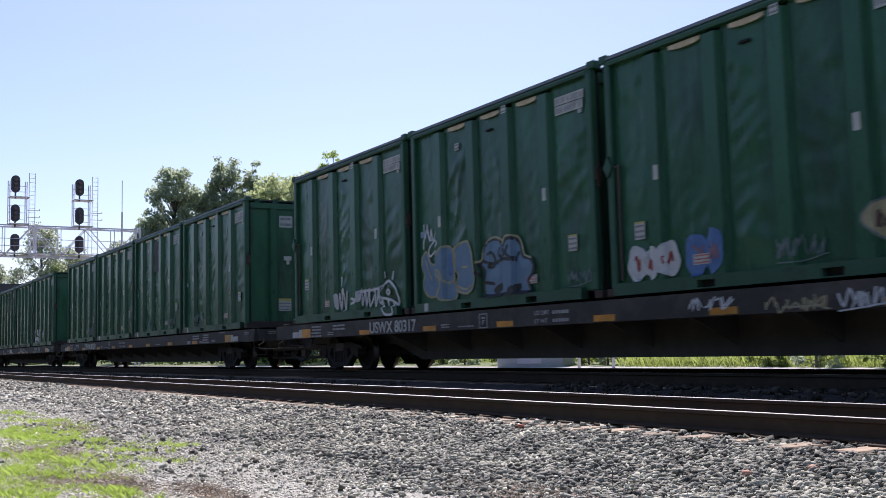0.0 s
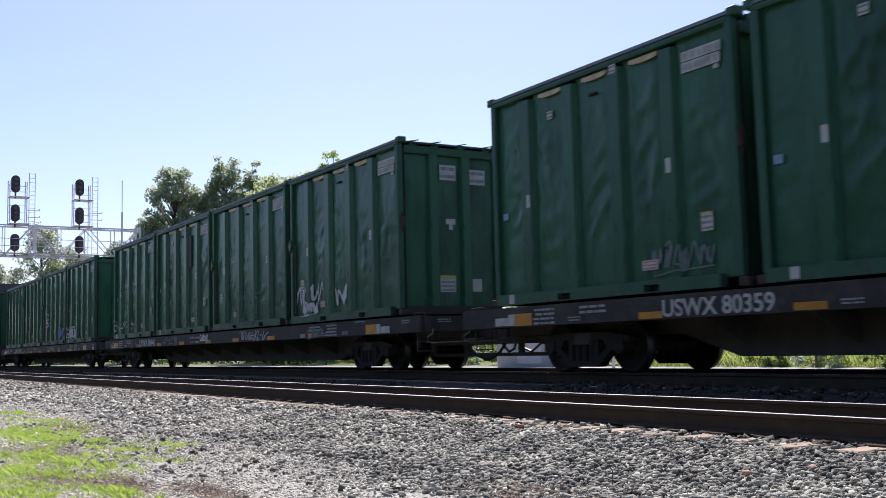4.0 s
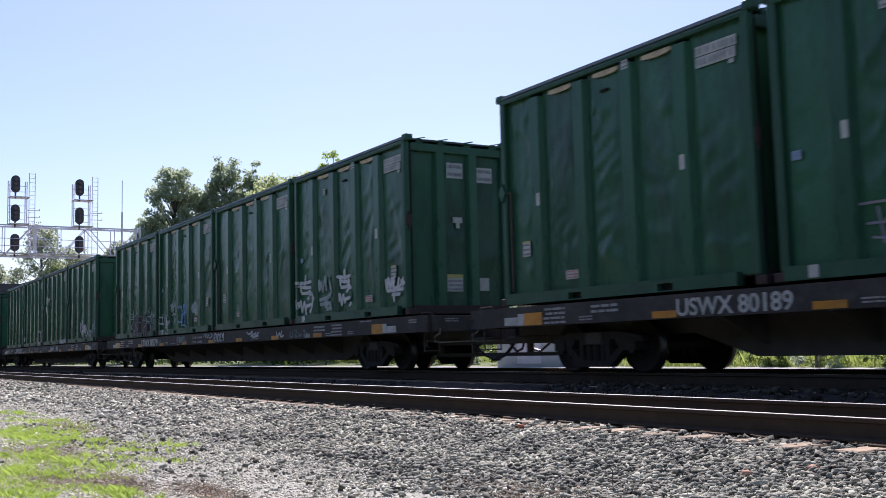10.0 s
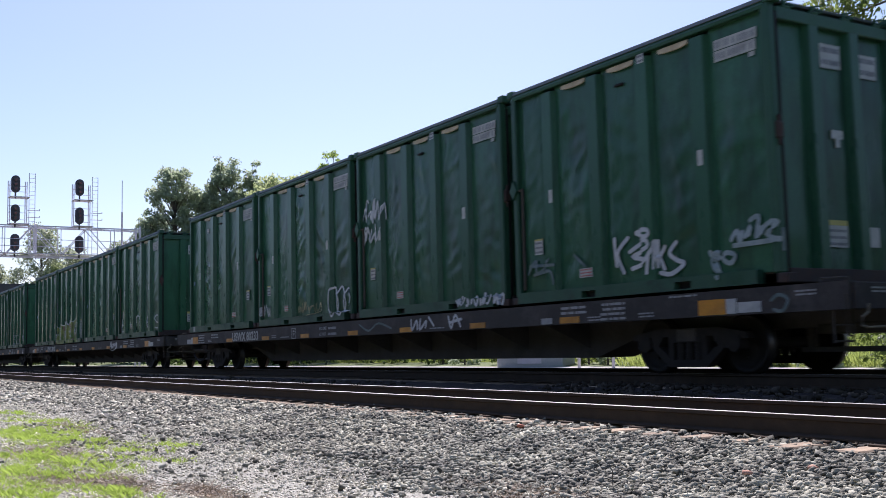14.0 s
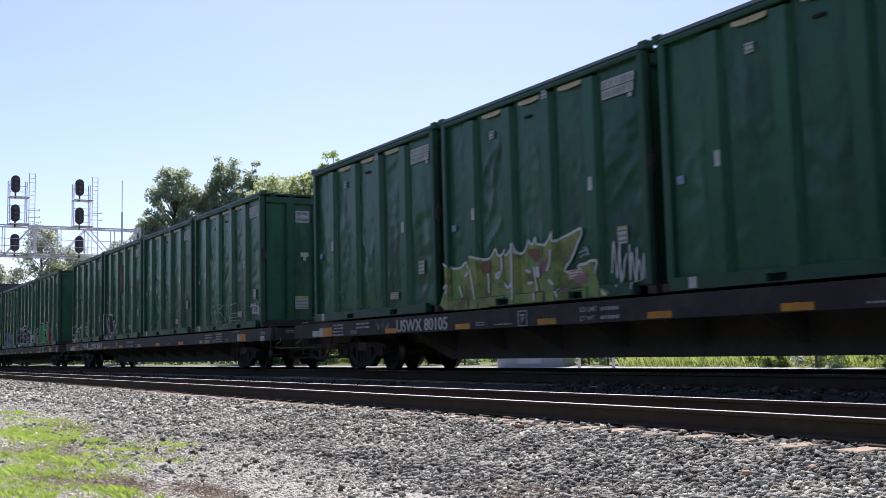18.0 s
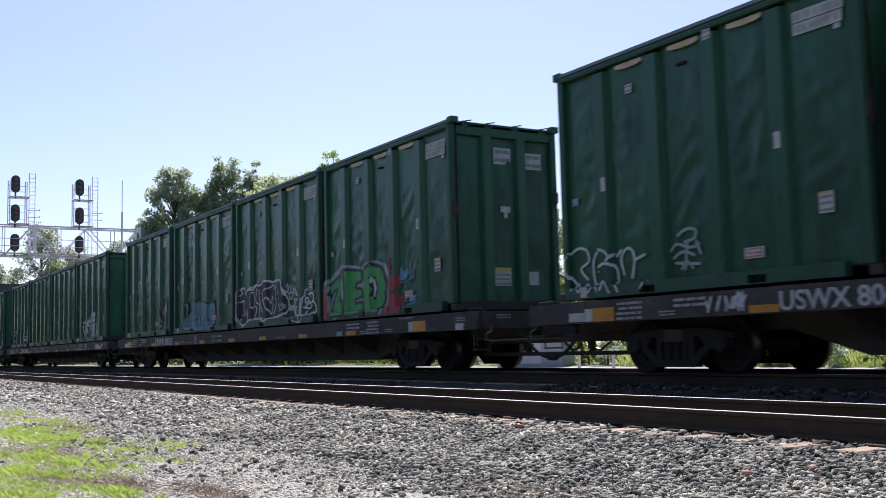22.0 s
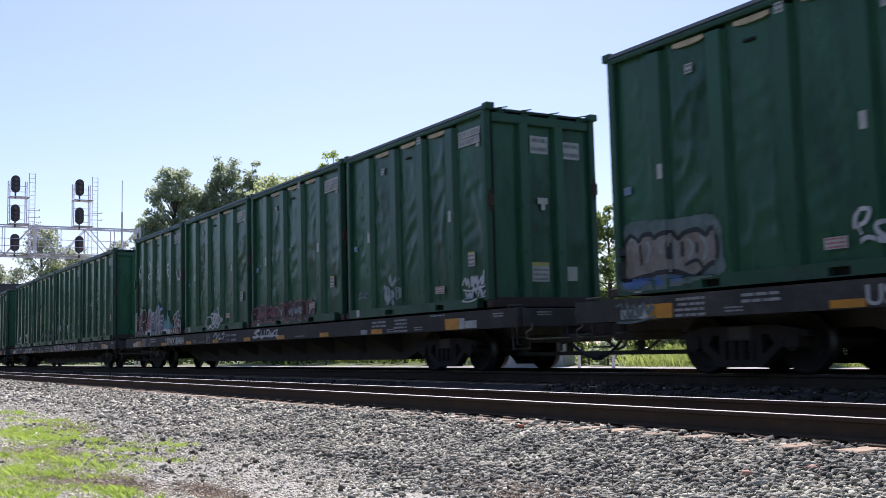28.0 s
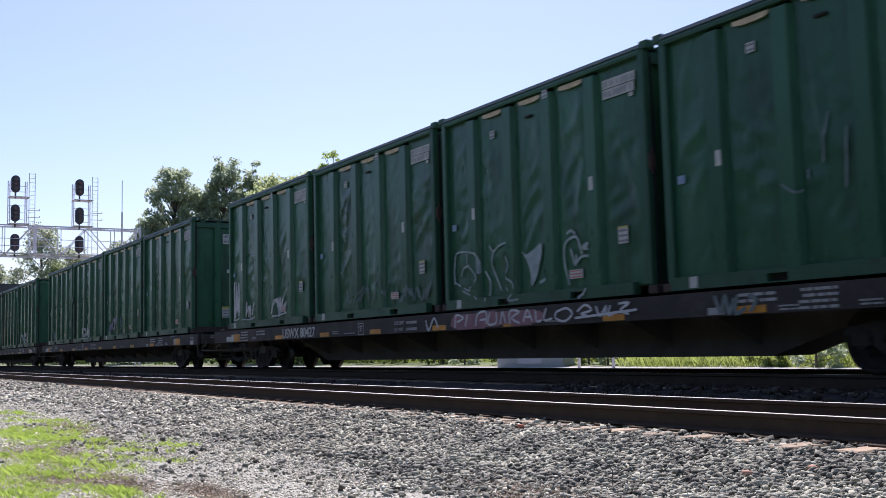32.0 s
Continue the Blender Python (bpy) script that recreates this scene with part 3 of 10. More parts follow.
    for x in (1.5, 2.68, 3.84):
        share("cream_strip", CREAM_ME, root, pose(ox + x + 0.03, oy + 0.06, CH - 0.28), "cream strip under the top rail")
    share("number_panel", SIGN_NUMBER, root, pose(ox + 4.97, yp, 3.15), "white number panel")
    share("small_plate", SIGN_SMALL, root, pose(ox + 1.15, yr, 1.68))
    share("small_plate", SIGN_SMALL, root, pose(ox + 4.63, yr, 1.74))
    share("square_sticker", SIGN_TINY, root, pose(ox + 3.46, yr, CH - 0.31))
    part("vent_slot", boxed(ox + 2.85, ox + 3.05, oy + RECESS - 0.05, oy + RECESS + 0.02, CH - 0.52, CH - 0.48, 0.01), HOLE, root, "black vent slot")
    if door:
        share("safety_sticker", SIGN_SAFETY, root, pose(ox + 0.62, yp, 0.84), "white safety sticker")
        share("yellow_band", SIGN_YELLOW, root, pose(ox + 0.62, yp, 1.08))
        share("notice_sticker", SIGN_RED, root, pose(ox + 1.82, yp, 0.36), "white notice with red lettering")
        bm = bmesh.new()
        profile_y(bm, [(0.07, 2.02), (0.17, 1.86), (0.27, 2.02), (0.17, 2.2)], -0.05, 0.02)
        for v in bm.verts:
            v.co += Vector((ox, oy, 0))
        part("hinge_plate", bm, GREEN_RAIL, root, "diamond-shaped hinge plate")
        bm = bmesh.new()
        rod(bm, (ox + 0.32, oy + 0.05, 0.25), (ox + 0.32, oy + 0.05, 2.05), 0.025, 8)
        rod(bm, (ox + 0.17, oy - 0.03, 2.02), (ox + 0.32, oy + 0.05, 2.02), 0.02, 6)
        part("locking_rod", bm, BLACK, root, "dark vertical locking rod")
    else:
        share("safety_sticker", SIGN_SAFETY, root, pose(ox + 5.22, yp, 0.82), "white safety sticker")
        share("yellow_band", SIGN_YELLOW, root, pose(ox + 5.22, yp, 1.06))
        share("notice_sticker", SIGN_RED, root, pose(ox + 3.97, yp, 0.36), "white notice with red lettering")
        share("square_sticker", SIGN_TINY, root, pose(ox + 1.73, yp, 3.13))
        share("blue_sticker", SIGN_BLUE, root, pose(ox + 0.33, yp, 1.55))
        share("bottom_plate", SIGN_LOW, root, pose(ox + 0.56, oy - 0.014, 0.03))
    # markings on the trailing end
    xe = EX - 0.085

    def on_end(name, me, y, z, label="", d=0.0):
        share(name, me, root, pose(xe + d, y, z, 0, 0, 90), label)

    on_end("end_number_panel", SIGN_END, 0.55, 2.92, "white end number panel", 0.0)
    on_end("end_number_panel", SIGN_END, -0.22, 2.98, "white end number panel", 0.0)
    on_end("seal_plate", SIGN_T, -0.08, 2.0)
    on_end("seal_tag", SIGN_T2, 0.0, 1.88)
    on_end("warning_panel", SIGN_WARN, -0.26, 0.5, "white warning panel with a yellow band")
    on_end("warning_band", SIGN_WARN_TOP, -0.26, 0.8)
    on_end("blank_plate", SIGN_PLAIN, 0.58, 0.52)
    return root


# ---------------------------------------------------------------- flat wagons
UC = 11.10     # the wagon's middle, counted from its first orange reflector's inner edge
HALF = 13.3    # half its deck's length
TRUCK = 10.22  # from its middle to a truck's middle
WR = 0.42
SILL_Y = -1.45


def lettering(text, height, width, material, name):
    """Flat letters in a box of the given size, readable from -y."""
    cu = bpy.data.curves.new(name, "FONT")
    cu.body, cu.extrude, cu.offset = text, 0.004, 0.016
    ob = bpy.data.objects.new(name, cu)
    scene.collection.objects.link(ob)
    me = bpy.data.meshes.new_from_object(ob.evaluated_get(bpy.context.evaluated_depsgraph_get()))
    bpy.data.objects.remove(ob)
    co = np.empty(len(me.vertices) * 3)
    me.vertices.foreach_get("co", co)
    co = co.reshape(-1, 3)
    lo, hi = co.min(0), co.max(0)
    out = np.empty_like(co)
    out[:, 0] = (co[:, 0] - lo[0]) / (hi[0] - lo[0]) * width
    out[:, 1] = -co[:, 2]
    out[:, 2] = (co[:, 1] - lo[1]) / (hi[1] - lo[1]) * height
    me.vertices.foreach_set("co", out.ravel())
    me.materials.clear()
    me.materials.append(material)
    me.update()
    return me


def bars(name, rows, w, h, seed, material):
    """Rows of small bars for lettering too small to read."""
    rnd = random.Random(seed)
    bm = bmesh.new()
    step = h / rows
    for i in range(rows):
        x = rnd.uniform(0, 0.12) * w
        while x < w * 0.95:
            ln = min(rnd.uniform(0.08, 0.3) * w, w - x)
            box(bm, x, x + ln, -0.004, 0.002, step * (i + 0.22), step * (i + 0.72))
            x += ln + rnd.uniform(0.03, 0.08) * w
    return mesh_of(name, bm, material)


LEVER = surface("dull_tan_paint", (0.22, 0.2, 0.14), (0.14, 0.12, 0.09), rough=0.8, scale=6.0, bump=0.1)
STENCILS = [bars("stencil", 4, 0.58, 0.3, 1, GREY_MARK), bars("stencil", 2, 0.34, 0.09, 2, GREY_MARK), bars("stencil", 2, 0.7, 0.16, 3, GREY_MARK), bars("stencil", 1, 0.55, 0.05, 4, GREY_MARK)]
LIMIT_A, LIMIT_B = lettering("LD LMT", 0.075, 0.42, GREY_MARK, "stencil"), lettering("LT WT", 0.075, 0.36, GREY_MARK, "stencil")
LIMIT_BARS = bars("stencil", 1, 0.46, 0.11, 7, GREY_MARK)
REF_BIG = plate_mesh("orange_reflector", 0.5, 0.21, ORANGE)
REF_SMALL = plate_mesh("orange_reflector", 0.5, 0.1, ORANGE)
PLATE_W = plate_mesh("white_reflector", 0.4, 0.14, WHITE)
PLATE_W2 = plate_mesh("white_reflector", 0.18, 0.2, WHITE)


def frame_plate():
    bm = bmesh.new()
    for a in ((0, 0.27, 0, 0.02), (0, 0.27, 0.25, 0.27), (0, 0.02, 0.02, 0.25), (0.25, 0.27, 0.02, 0.25), (0.08, 0.19, 0.17, 0.21), (0.1, 0.12, 0.06, 0.15), (0.12, 0.18, 0.13, 0.15), (0.12, 0.16, 0.1, 0.115)):
        box(bm, a[0], a[1], -0.004, 0.002, a[2], a[3])
    return mesh_of("boxed_mark", bm, GREY_MARK)


BOXED = frame_plate()


def wheel_mesh():
    """A solid railway wheel with flange, dished web and hub; its axis along y, tread side towards -y."""
    prof = [(-0.07, 0.0), (-0.075, 0.09), (-0.03, 0.11), (-0.005, 0.3), (-0.045, 0.345), (-0.07, 0.36), (-0.07, WR - 0.008), (0.035, WR), (0.05, WR + 0.026), (0.068, WR + 0.02), (0.068, 0.36), (0.03, 0.34), (0.03, 0.13), (0.075, 0.1), (0.075, 0.0)]
    bm = bmesh.new()
    n = 36
    rings = [[bm.verts.new((math.cos(2 * math.pi * k / n) * r, y, math.sin(2 * math.pi * k / n) * r)) for k in range(n)] if r > 0 else [bm.verts.new((0, y, 0))] for y, r in prof]
    for a, b in zip(rings, rings[1:]):
        for k in range(n):
            q = [a[k % len(a)], a[(k + 1) % len(a)], b[(k + 1) % len(b)], b[k % len(b)]]
            u = []
            for v in q:
                if v not in u:
                    u.append(v)
            bm.faces.new(u)
    for k in range(4):
        ang = math.pi * k / 2
        rod(bm, (math.cos(ang) * 0.2, -0.05, math.sin(ang) * 0.2), (math.cos(ang) * 0.2, -0.01, math.sin(ang) * 0.2), 0.02, 6)
    bmesh.ops.recalc_face_normals(bm, faces=list(bm.faces))
    me = mesh_of("wheel", bm, WHEEL, True)
    me.materials.append(TREAD)
    for p in me.polygons:
        r = math.hypot(p.center.x, p.center.z)
        if r > WR - 0.012 and -0.06 < p.center.y < 0.04:
            p.material_index = 1
    return me


WHEEL_ME = wheel_mesh()


def axle_bm():
    bm = bmesh.new()
    rod(bm, (0, -1.05, 0), (0, 1.05, 0), 0.08, 12)
    for s in (-1, 1):
        rod(bm, (0, s * 0.98, 0), (0, s * 1.08, 0), 0.11, 12)
        for k in range(3):
            a = 2.1 * k
            rod(bm, (math.cos(a) * 0.06, s * 1.08, math.sin(a) * 0.06), (math.cos(a) * 0.06, s * 1.1, math.sin(a) * 0.06), 0.018, 6)
    return bm


AXLE_ME = mesh_of("axle", axle_bm(), WHEEL)


def side_frame_bm():
    """A cast three-piece truck frame seen from the side."""
    bm = bmesh.new()
    top = [(-1.16, 0.5), (-1.12, 0.58), (-0.62, 0.66), (0.62, 0.66), (1.12, 0.58), (1.16, 0.5), (0.72, 0.46), (0.72, 0.36), (0.62, 0.36), (0.5, 0.54), (-0.5, 0.54), (-0.62, 0.36), (-0.72, 0.36), (-0.72, 0.46)]
    profile_y(bm, top, -0.07, 0.07)
    low = [(-0.72, 0.37), (-0.58, 0.4), (-0.3, 0.2), (0.3, 0.2), (0.58, 0.4), (0.72, 0.37), (0.38, 0.1), (-0.38, 0.1)]
    profile_y(bm, low, -0.08, 0.08)
    for x in (-0.33, 0.33):
        profile_y(bm, [(x - 0.05, 0.15), (x + 0.05, 0.15), (x + 0.05, 0.6), (x - 0.05, 0.6)], -0.075, 0.075)
    for x in (-0.885, 0.885):
        box(bm, x - 0.13, x + 0.13, -0.1, 0.1, 0.36, 0.54)
    return bm


SIDE_FRAME = mesh_of("side_frame", side_frame_bm(), TRUCK_STEEL)


def spring_bm():
    bm = bmesh.new()
    for x in (-0.18, 0.0, 0.18):
        for k in range(6):
            rod(bm, (x, 0, 0.2 + k * 0.042), (x, 0, 0.225 + k * 0.042), 0.078, 10)
        rod(bm, (x, 0, 0.19), (x, 0, 0.46), 0.066, 10)
    box(bm, -0.29, 0.29, -0.09, 0.09, 0.455, 0.54)
    return bm


SPRINGS = mesh_of("spring_nest", spring_bm(), WHEEL)


def tube_path(bm, pts, r, n=8):
    for a, b in zip(pts, pts[1:]):
        rod(bm, a, b, r, n)


def sweep(bm, pts, r, n=8):
    """One unbroken tube through pts."""
    pts, last = [Vector(p) for p in pts], None
    for i, p in enumerate(pts):
        q = (pts[min(i + 1, len(pts) - 1)] - pts[max(i - 1, 0)]).to_track_quat("Z", "Y")
        ring = [bm.verts.new(p + q @ Vector((math.cos(2 * math.pi * k / n) * r, math.sin(2 * math.pi * k / n) * r, 0))) for k in range(n)]
        if last:
            for k in range(n):
                bm.faces.new((last[k], last[(k + 1) % n], ring[(k + 1) % n], ring[k]))
        else:
            bm.faces.new(ring[::-1])
        last = ring
    bm.faces.new(last)


def hose_bm(sx):
    """Half of the brake hose that hangs in one loop between two wagons."""
    bm = bmesh.new()
    pts = [(sx * (HALF + 0.05 + 0.75 * f), -0.42 + 0.05 * f, 0.6 - 0.36 * math.sin(math.pi / 2 * min(1.0, f * 1.02)) ** 0.8) for f in [i / 12 for i in range(13)]]
    sweep(bm, [(sx * (HALF + 0.0), -0.42, 0.86), (sx * (HALF + 0.03), -0.42, 0.7)] + pts, 0.03)
    rod(bm, (sx * (HALF + 0.68), -0.375, 0.245), (sx * (HALF + 0.8), -0.37, 0.24), 0.05, 8)
    return bm


def wagon():
    """A long flat wagon; its origin on the rails under its middle, its marked side towards -y."""
    root = new("flat_wagon")
    tagged(root, "long black flat wagon with orange reflectors and white stencils", "rail wagon", "wagons of the train")
    zt = 1.14    # top of the side sill above the rail
    part("deck", boxed(-HALF + 0.05, HALF - 0.05, -1.36, 1.36, 1.06, 1.125, 0.01), BLACK, root)
    for s in (-1, 1):
        f = 1.0 if s > 0 else -1.0
        bm = bmesh.new()
        profile_x(bm, [(f * 1.45, 0.80), (f * 1.45, zt), (f * 1.27, zt), (f * 1.27, zt - 0.016), (f * 1.38, zt - 0.016), (f * 1.38, 0.835), (f * 1.27, 0.835), (f * 1.27, 0.80)], -HALF, HALF)
        part("side_sill", bm, SILL, root)
    # centre sill, deeper between the trucks
    bm = bmesh.new()
    profile_y(bm, [(-HALF + 0.1, 0.98), (-HALF + 0.1, 0.62), (-8.6, 0.6), (-7.4, 0.235), (7.4, 0.235), (8.6, 0.6), (HALF - 0.1, 0.62), (HALF - 0.1, 0.98)], -0.42, 0.42)
    part("centre_sill", bm, UNDER, root)
    for k in range(9):
        x = -7.2 + k * 1.8
        bm = bmesh.new()
        profile_x(bm, [(-1.38, 0.82), (-1.38, 0.98), (1.38, 0.98), (1.38, 0.82), (0.42, 0.4), (-0.42, 0.4)], x - 0.02, x + 0.02)
        part("crossbearer", bm, UNDER, root)
    for sx in (-1, 1):
        part("end_sill", boxed(sx * (HALF - 0.02) - 0.06, sx * (HALF - 0.02) + 0.06, -1.37, 1.37, 0.80, zt - 0.015, 0.01), SILL, root)
        # low deck lip and cross beam that show as thin bright lines
        bm = bmesh.new()
        rod(bm, (sx * (HALF - 0.1), -1.3, zt + 0.05), (sx * (HALF - 0.5), -1.3, zt + 0.06), 0.014, 6)
        rod(bm, (sx * (HALF - 0.1), -1.3, 1.12), (sx * (HALF - 0.1), -1.3, zt + 0.05), 0.014, 6)
        rod(bm, (sx * (HALF - 0.5), -1.3, 1.12), (sx * (HALF - 0.5), -1.3, zt + 0.06), 0.014, 6)
        part("handrail", bm, BLACK, root)
        bm = bmesh.new()
        box(bm, min(sx * (HALF - 0.2), sx * (HALF + 0.8)), max(sx * (HALF - 0.2), sx * (HALF + 0.8)), -0.09, 0.09, 0.68, 0.86)
        box(bm, min(sx * (HALF + 0.42), sx * (HALF + 0.795)), max(sx * (HALF + 0.42), sx * (HALF + 0.795)), -0.16, 0.16, 0.58, 0.93)
        bevel_all(bm, 0.015)
        part("coupler", bm, RUSTY, root)
        bm = bmesh.new()
        sweep(bm, [(sx * (HALF + 0.3), -0.12, 0.66), (sx * (HALF + 0.14), -0.3, 0.6), (sx * (HALF + 0.1), -1.25, 0.58), (sx * (HALF + 0.1), -1.36, 0.6), (sx * (HALF + 0.1), -1.36, 0.7), (sx * (HALF + 0.1), -1.24, 0.76), (sx * (HALF + 0.1), -1.22, 0.86)], 0.016, 6)
        part("uncoupling_lever", bm, LEVER, root, "dull tan uncoupling lever")
        bm = bmesh.new()
        sweep(bm, [(sx * (HALF - 0.05), 0.45, 0.7), (sx * (HALF + 0.15), 0.45, 0.5), (sx * (HALF + 0.4), 0.42, 0.36), (sx * (HALF + 0.62), 0.4, 0.42), (sx * (HALF + 0.76), 0.36, 0.6)], 0.026)
        part("air_hose", bm, HOSE, root)
        bm = bmesh.new()
        sweep(bm, [(sx * (HALF - 0.02), -1.39, 1.0), (sx * (HALF - 0.02), -1.47, 0.98), (sx * (HALF - 0.02), -1.47, 0.5), (sx * (HALF - 0.02), -1.39, 0.48)], 0.013, 6)
        part("grab_iron", bm, BLACK, root)
        part("air_hose", hose_bm(sx), HOSE, root)
        bm = bmesh.new()
        for y in (-1.36, -1.0):
            rod(bm, (sx * (HALF - 0.3), y, 0.4), (sx * (HALF - 0.3), y, 0.82), 0.014, 6)
        for z in (0.42, 0.62):
            rod(bm, (sx * (HALF - 0.3), -1.36, z), (sx * (HALF - 0.3), -1.0, z), 0.014, 6)
        part("step_ladder", bm, BLACK, root)
        # long shank of the cushioned coupler, under the overhang
        bm = bmesh.new()
        box(bm, min(sx * (HALF - 1.7), sx * (HALF + 0.78)), max(sx * (HALF - 1.7), sx * (HALF + 0.78)), -0.28, -0.16, 0.28, 0.35)
        box(bm, min(sx * (HALF - 1.6), sx * (HALF - 1.5)), max(sx * (HALF - 1.6), sx * (HALF - 1.5)), -0.27, -0.17, 0.34, 0.64)
        box(bm, min(sx * (HALF - 0.2), sx * (HALF - 0.1)), max(sx * (HALF - 0.2), sx * (HALF - 0.1)), -0.27, -0.17, 0.34, 0.64)
        part("draft_beam", bm, BLACK, root)
        part("draft_box", boxed(min(sx * (HALF - 1.3), sx * (HALF + 0.25)), max(sx * (HALF - 1.3), sx * (HALF + 0.25)), -0.45, 0.45, 0.52, 0.66, 0.02), BLACK, root)
        tx = sx * TRUCK
        bol = part("bolster", boxed(tx - 0.2, tx + 0.2, -1.1, 1.1, 0.46, 0.66, 0.02), BLACK, root)
        for s in (-1, 1):
            share("side_frame", SIDE_FRAME, bol, pose(tx, s * 1.0, 0))
            tagged(share("spring_nest", SPRINGS, bol, pose(tx, s * 1.0, 0)), kind="stuff")
        for dx in (-0.885, 0.885):
            ax = share("axle", AXLE_ME, root, pose(tx + dx, 0, WR))
            for s in (-1, 1):
                share("wheel", WHEEL_ME, ax, pose(0, s * 0.755, 0, 0, 0, 0 if s < 0 else 180), "dark steel wheel with a bright tread")
        bm = bmesh.new()
        box(bm, tx - 0.3, tx + 0.3, -0.3, 0.3, 0.64, 0.8)
        part("centre_plate", bm, BLACK, root)
        for s in (-1, 1):
            bm = bmesh.new()
            for dx in (-0.38, 0.38):
                box(bm, tx + dx - 0.03, tx + dx + 0.03, s * 0.74 - 0.07, s * 0.74 + 0.07, 0.28, 0.5)
            rod(bm, (tx - 0.38, s * 0.74, 0.34), (tx + 0.38, s * 0.74, 0.34), 0.025, 6)
            part("brake_beam", bm, BLACK, root)
    # markings
    ys = SILL_Y

    def mark(name, me, u, z, label=""):
        ob = share(name, me, root, pose(u - UC, ys - 0.002, z - RAIL_Z), label)
        if name == "stencil":
            tagged(ob, "rows of small grey stencilled lettering", kind="stuff")

    mark("white_reflector", PLATE_W, -1.1, 0.985)
    mark("white_reflector", PLATE_W2, -0.69, 0.98)
    mark("orange_reflector", REF_BIG, -0.5, 0.975, "orange reflector block")
    mark("stencil", STENCILS[0], 0.05, 0.965)
    mark("stencil", STENCILS[1], 0.97, 1.0)
    mark("stencil", STENCILS[2], 1.28, 1.1)
    for u in (2.69, 5.55, 8.19, 10.9, 13.37, 16.1, 18.83):
        mark("orange_reflector", REF_SMALL, u, 0.975, "orange reflector strip")
    mark("stencil", STENCILS[1], 6.22, 1.01)
    mark("stencil", STENCILS[3], 6.86, 1.0)
    mark("boxed_mark", BOXED, 7.61, 0.968)
    mark("stencil", LIMIT_A, 9.33, 1.14)
    mark("stencil", LIMIT_BARS, 9.82, 1.12)
    mark("stencil", LIMIT_B, 9.33, 1.0)
    mark("stencil", LIMIT_BARS, 9.82, 0.985)
    mark("stencil", STENCILS[3], 14.6, 1.0)
    mark("white_reflector", plate_mesh("white_reflector", 0.3, 0.1, GREY_MARK), 18.32, 0.975)
    mark("stencil", STENCILS[2], 18.85, 1.1)
    mark("stencil", STENCILS[1], 19.52, 0.98)
    mark("stencil", STENCILS[0], 19.86, 0.97)
    mark("stencil", STENCILS[1], 20.71, 0.99)
    mark("stencil", STENCILS[3], 21.38, 1.24)
    mark("orange_reflector", REF_BIG, 21.96, 0.975, "orange reflector block")
    return root


# ---------------------------------------------------------------- the train
NUMBERS = ["80317", "80359", "80446", "80189", "80379", "80233", "80105", "80415", "80355", "80068", "80404", "80427", "", "", ""]
GAP = 6.23 - CL
DOOR = {(0, 0), (0, 2), (3, 0), (10, 0), (2, 2), (2, 3), (3, 2), (4, 0), (4, 2), (5, 1), (5, 2), (5, 3), (6, 3), (12, 1), (13, 2)}
SHIFT = {(8, 0): -0.16, (7, 0): -0.12, (9, 0): -0.1, (10, 0): -0.08}   # containers that sit a little off their place
SEEDS = {False: (0, 1, 2, 3, 4, 5), True: (6, 7, 8)}
protos = {k: container(k, k > 5) for k in range(9)}
spare = set(protos)
proto_wagon = wagon()
wagons, boxes, box_at = [], [], {}
for n, num in enumerate(NUMBERS):
    w = proto_wagon if n == 0 else copy_thing(proto_wagon, Matrix())
    wagons.append(w)
    for k in range(4):
        kinds = SEEDS[(n, k) in DOOR]
        seed = kinds[(n * 5 + k * 3 + n * k) % len(kinds)]
        c = copy_thing(protos[seed], Matrix())
        boxes.append((c, n, -1.37 + CL / 2 + k * (CL + GAP) + SHIFT.get((n, k), 0.0)))
        box_at[n, k] = (c, seed)
for k in spare:
    for o in (*protos[k].children_recursive, protos[k]):
        bpy.data.objects.remove(o)
END_RECT = plate_mesh("white_reflector", 0.3, 0.13, WHITE)
for n, w in enumerate(wagons):
    # the plates beside the last reflector block differ from wagon to wagon
    before = n in (0, 3, 7, 8, 12)
    for name, me, u, z in ((("white_reflector", PLATE_W2, 21.77, 0.98), ("white_reflector", END_RECT, 23.6, 0.96), ("stencil", STENCILS[1], 23.6, 1.12)) if before else (("white_reflector", PLATE_W2, 22.47, 0.98), ("white_reflector", PLATE_W, 22.67, 0.985), ("stencil", STENCILS[1], 23.6, 1.15))):
        ob = share(name, me, w, pose(u - UC, SILL_Y - 0.002, z - RAIL_Z))
        if name == "stencil":
            tagged(ob, "rows of small grey stencilled lettering", kind="stuff")
    ob = share("stencil", STENCILS[1], w, pose(HALF + 0.042, -1.1, 0.99, 0, 0, 90))
    tagged(ob, "rows of small grey stencilled lettering", kind="stuff")
for n, num in enumerate(NUMBERS):
    if num:
        me = lettering("USWX " + num, 0.25, 2.05, WHITE, "wagon_number")
        share("wagon_number", me, wagons[n], pose(3.2 - UC, SILL_Y - 0.002, 0.985 - RAIL_Z), "white painted wagon number")

# ---------------------------------------------------------------- tracks, signals, trees
track("track_near", NEAR_C, 0.0, "empty near railway track with rust-brown rails on timber ties")
track("track_far", FAR_C, RAIL_Z, "railway track that carries the train", 0.02)

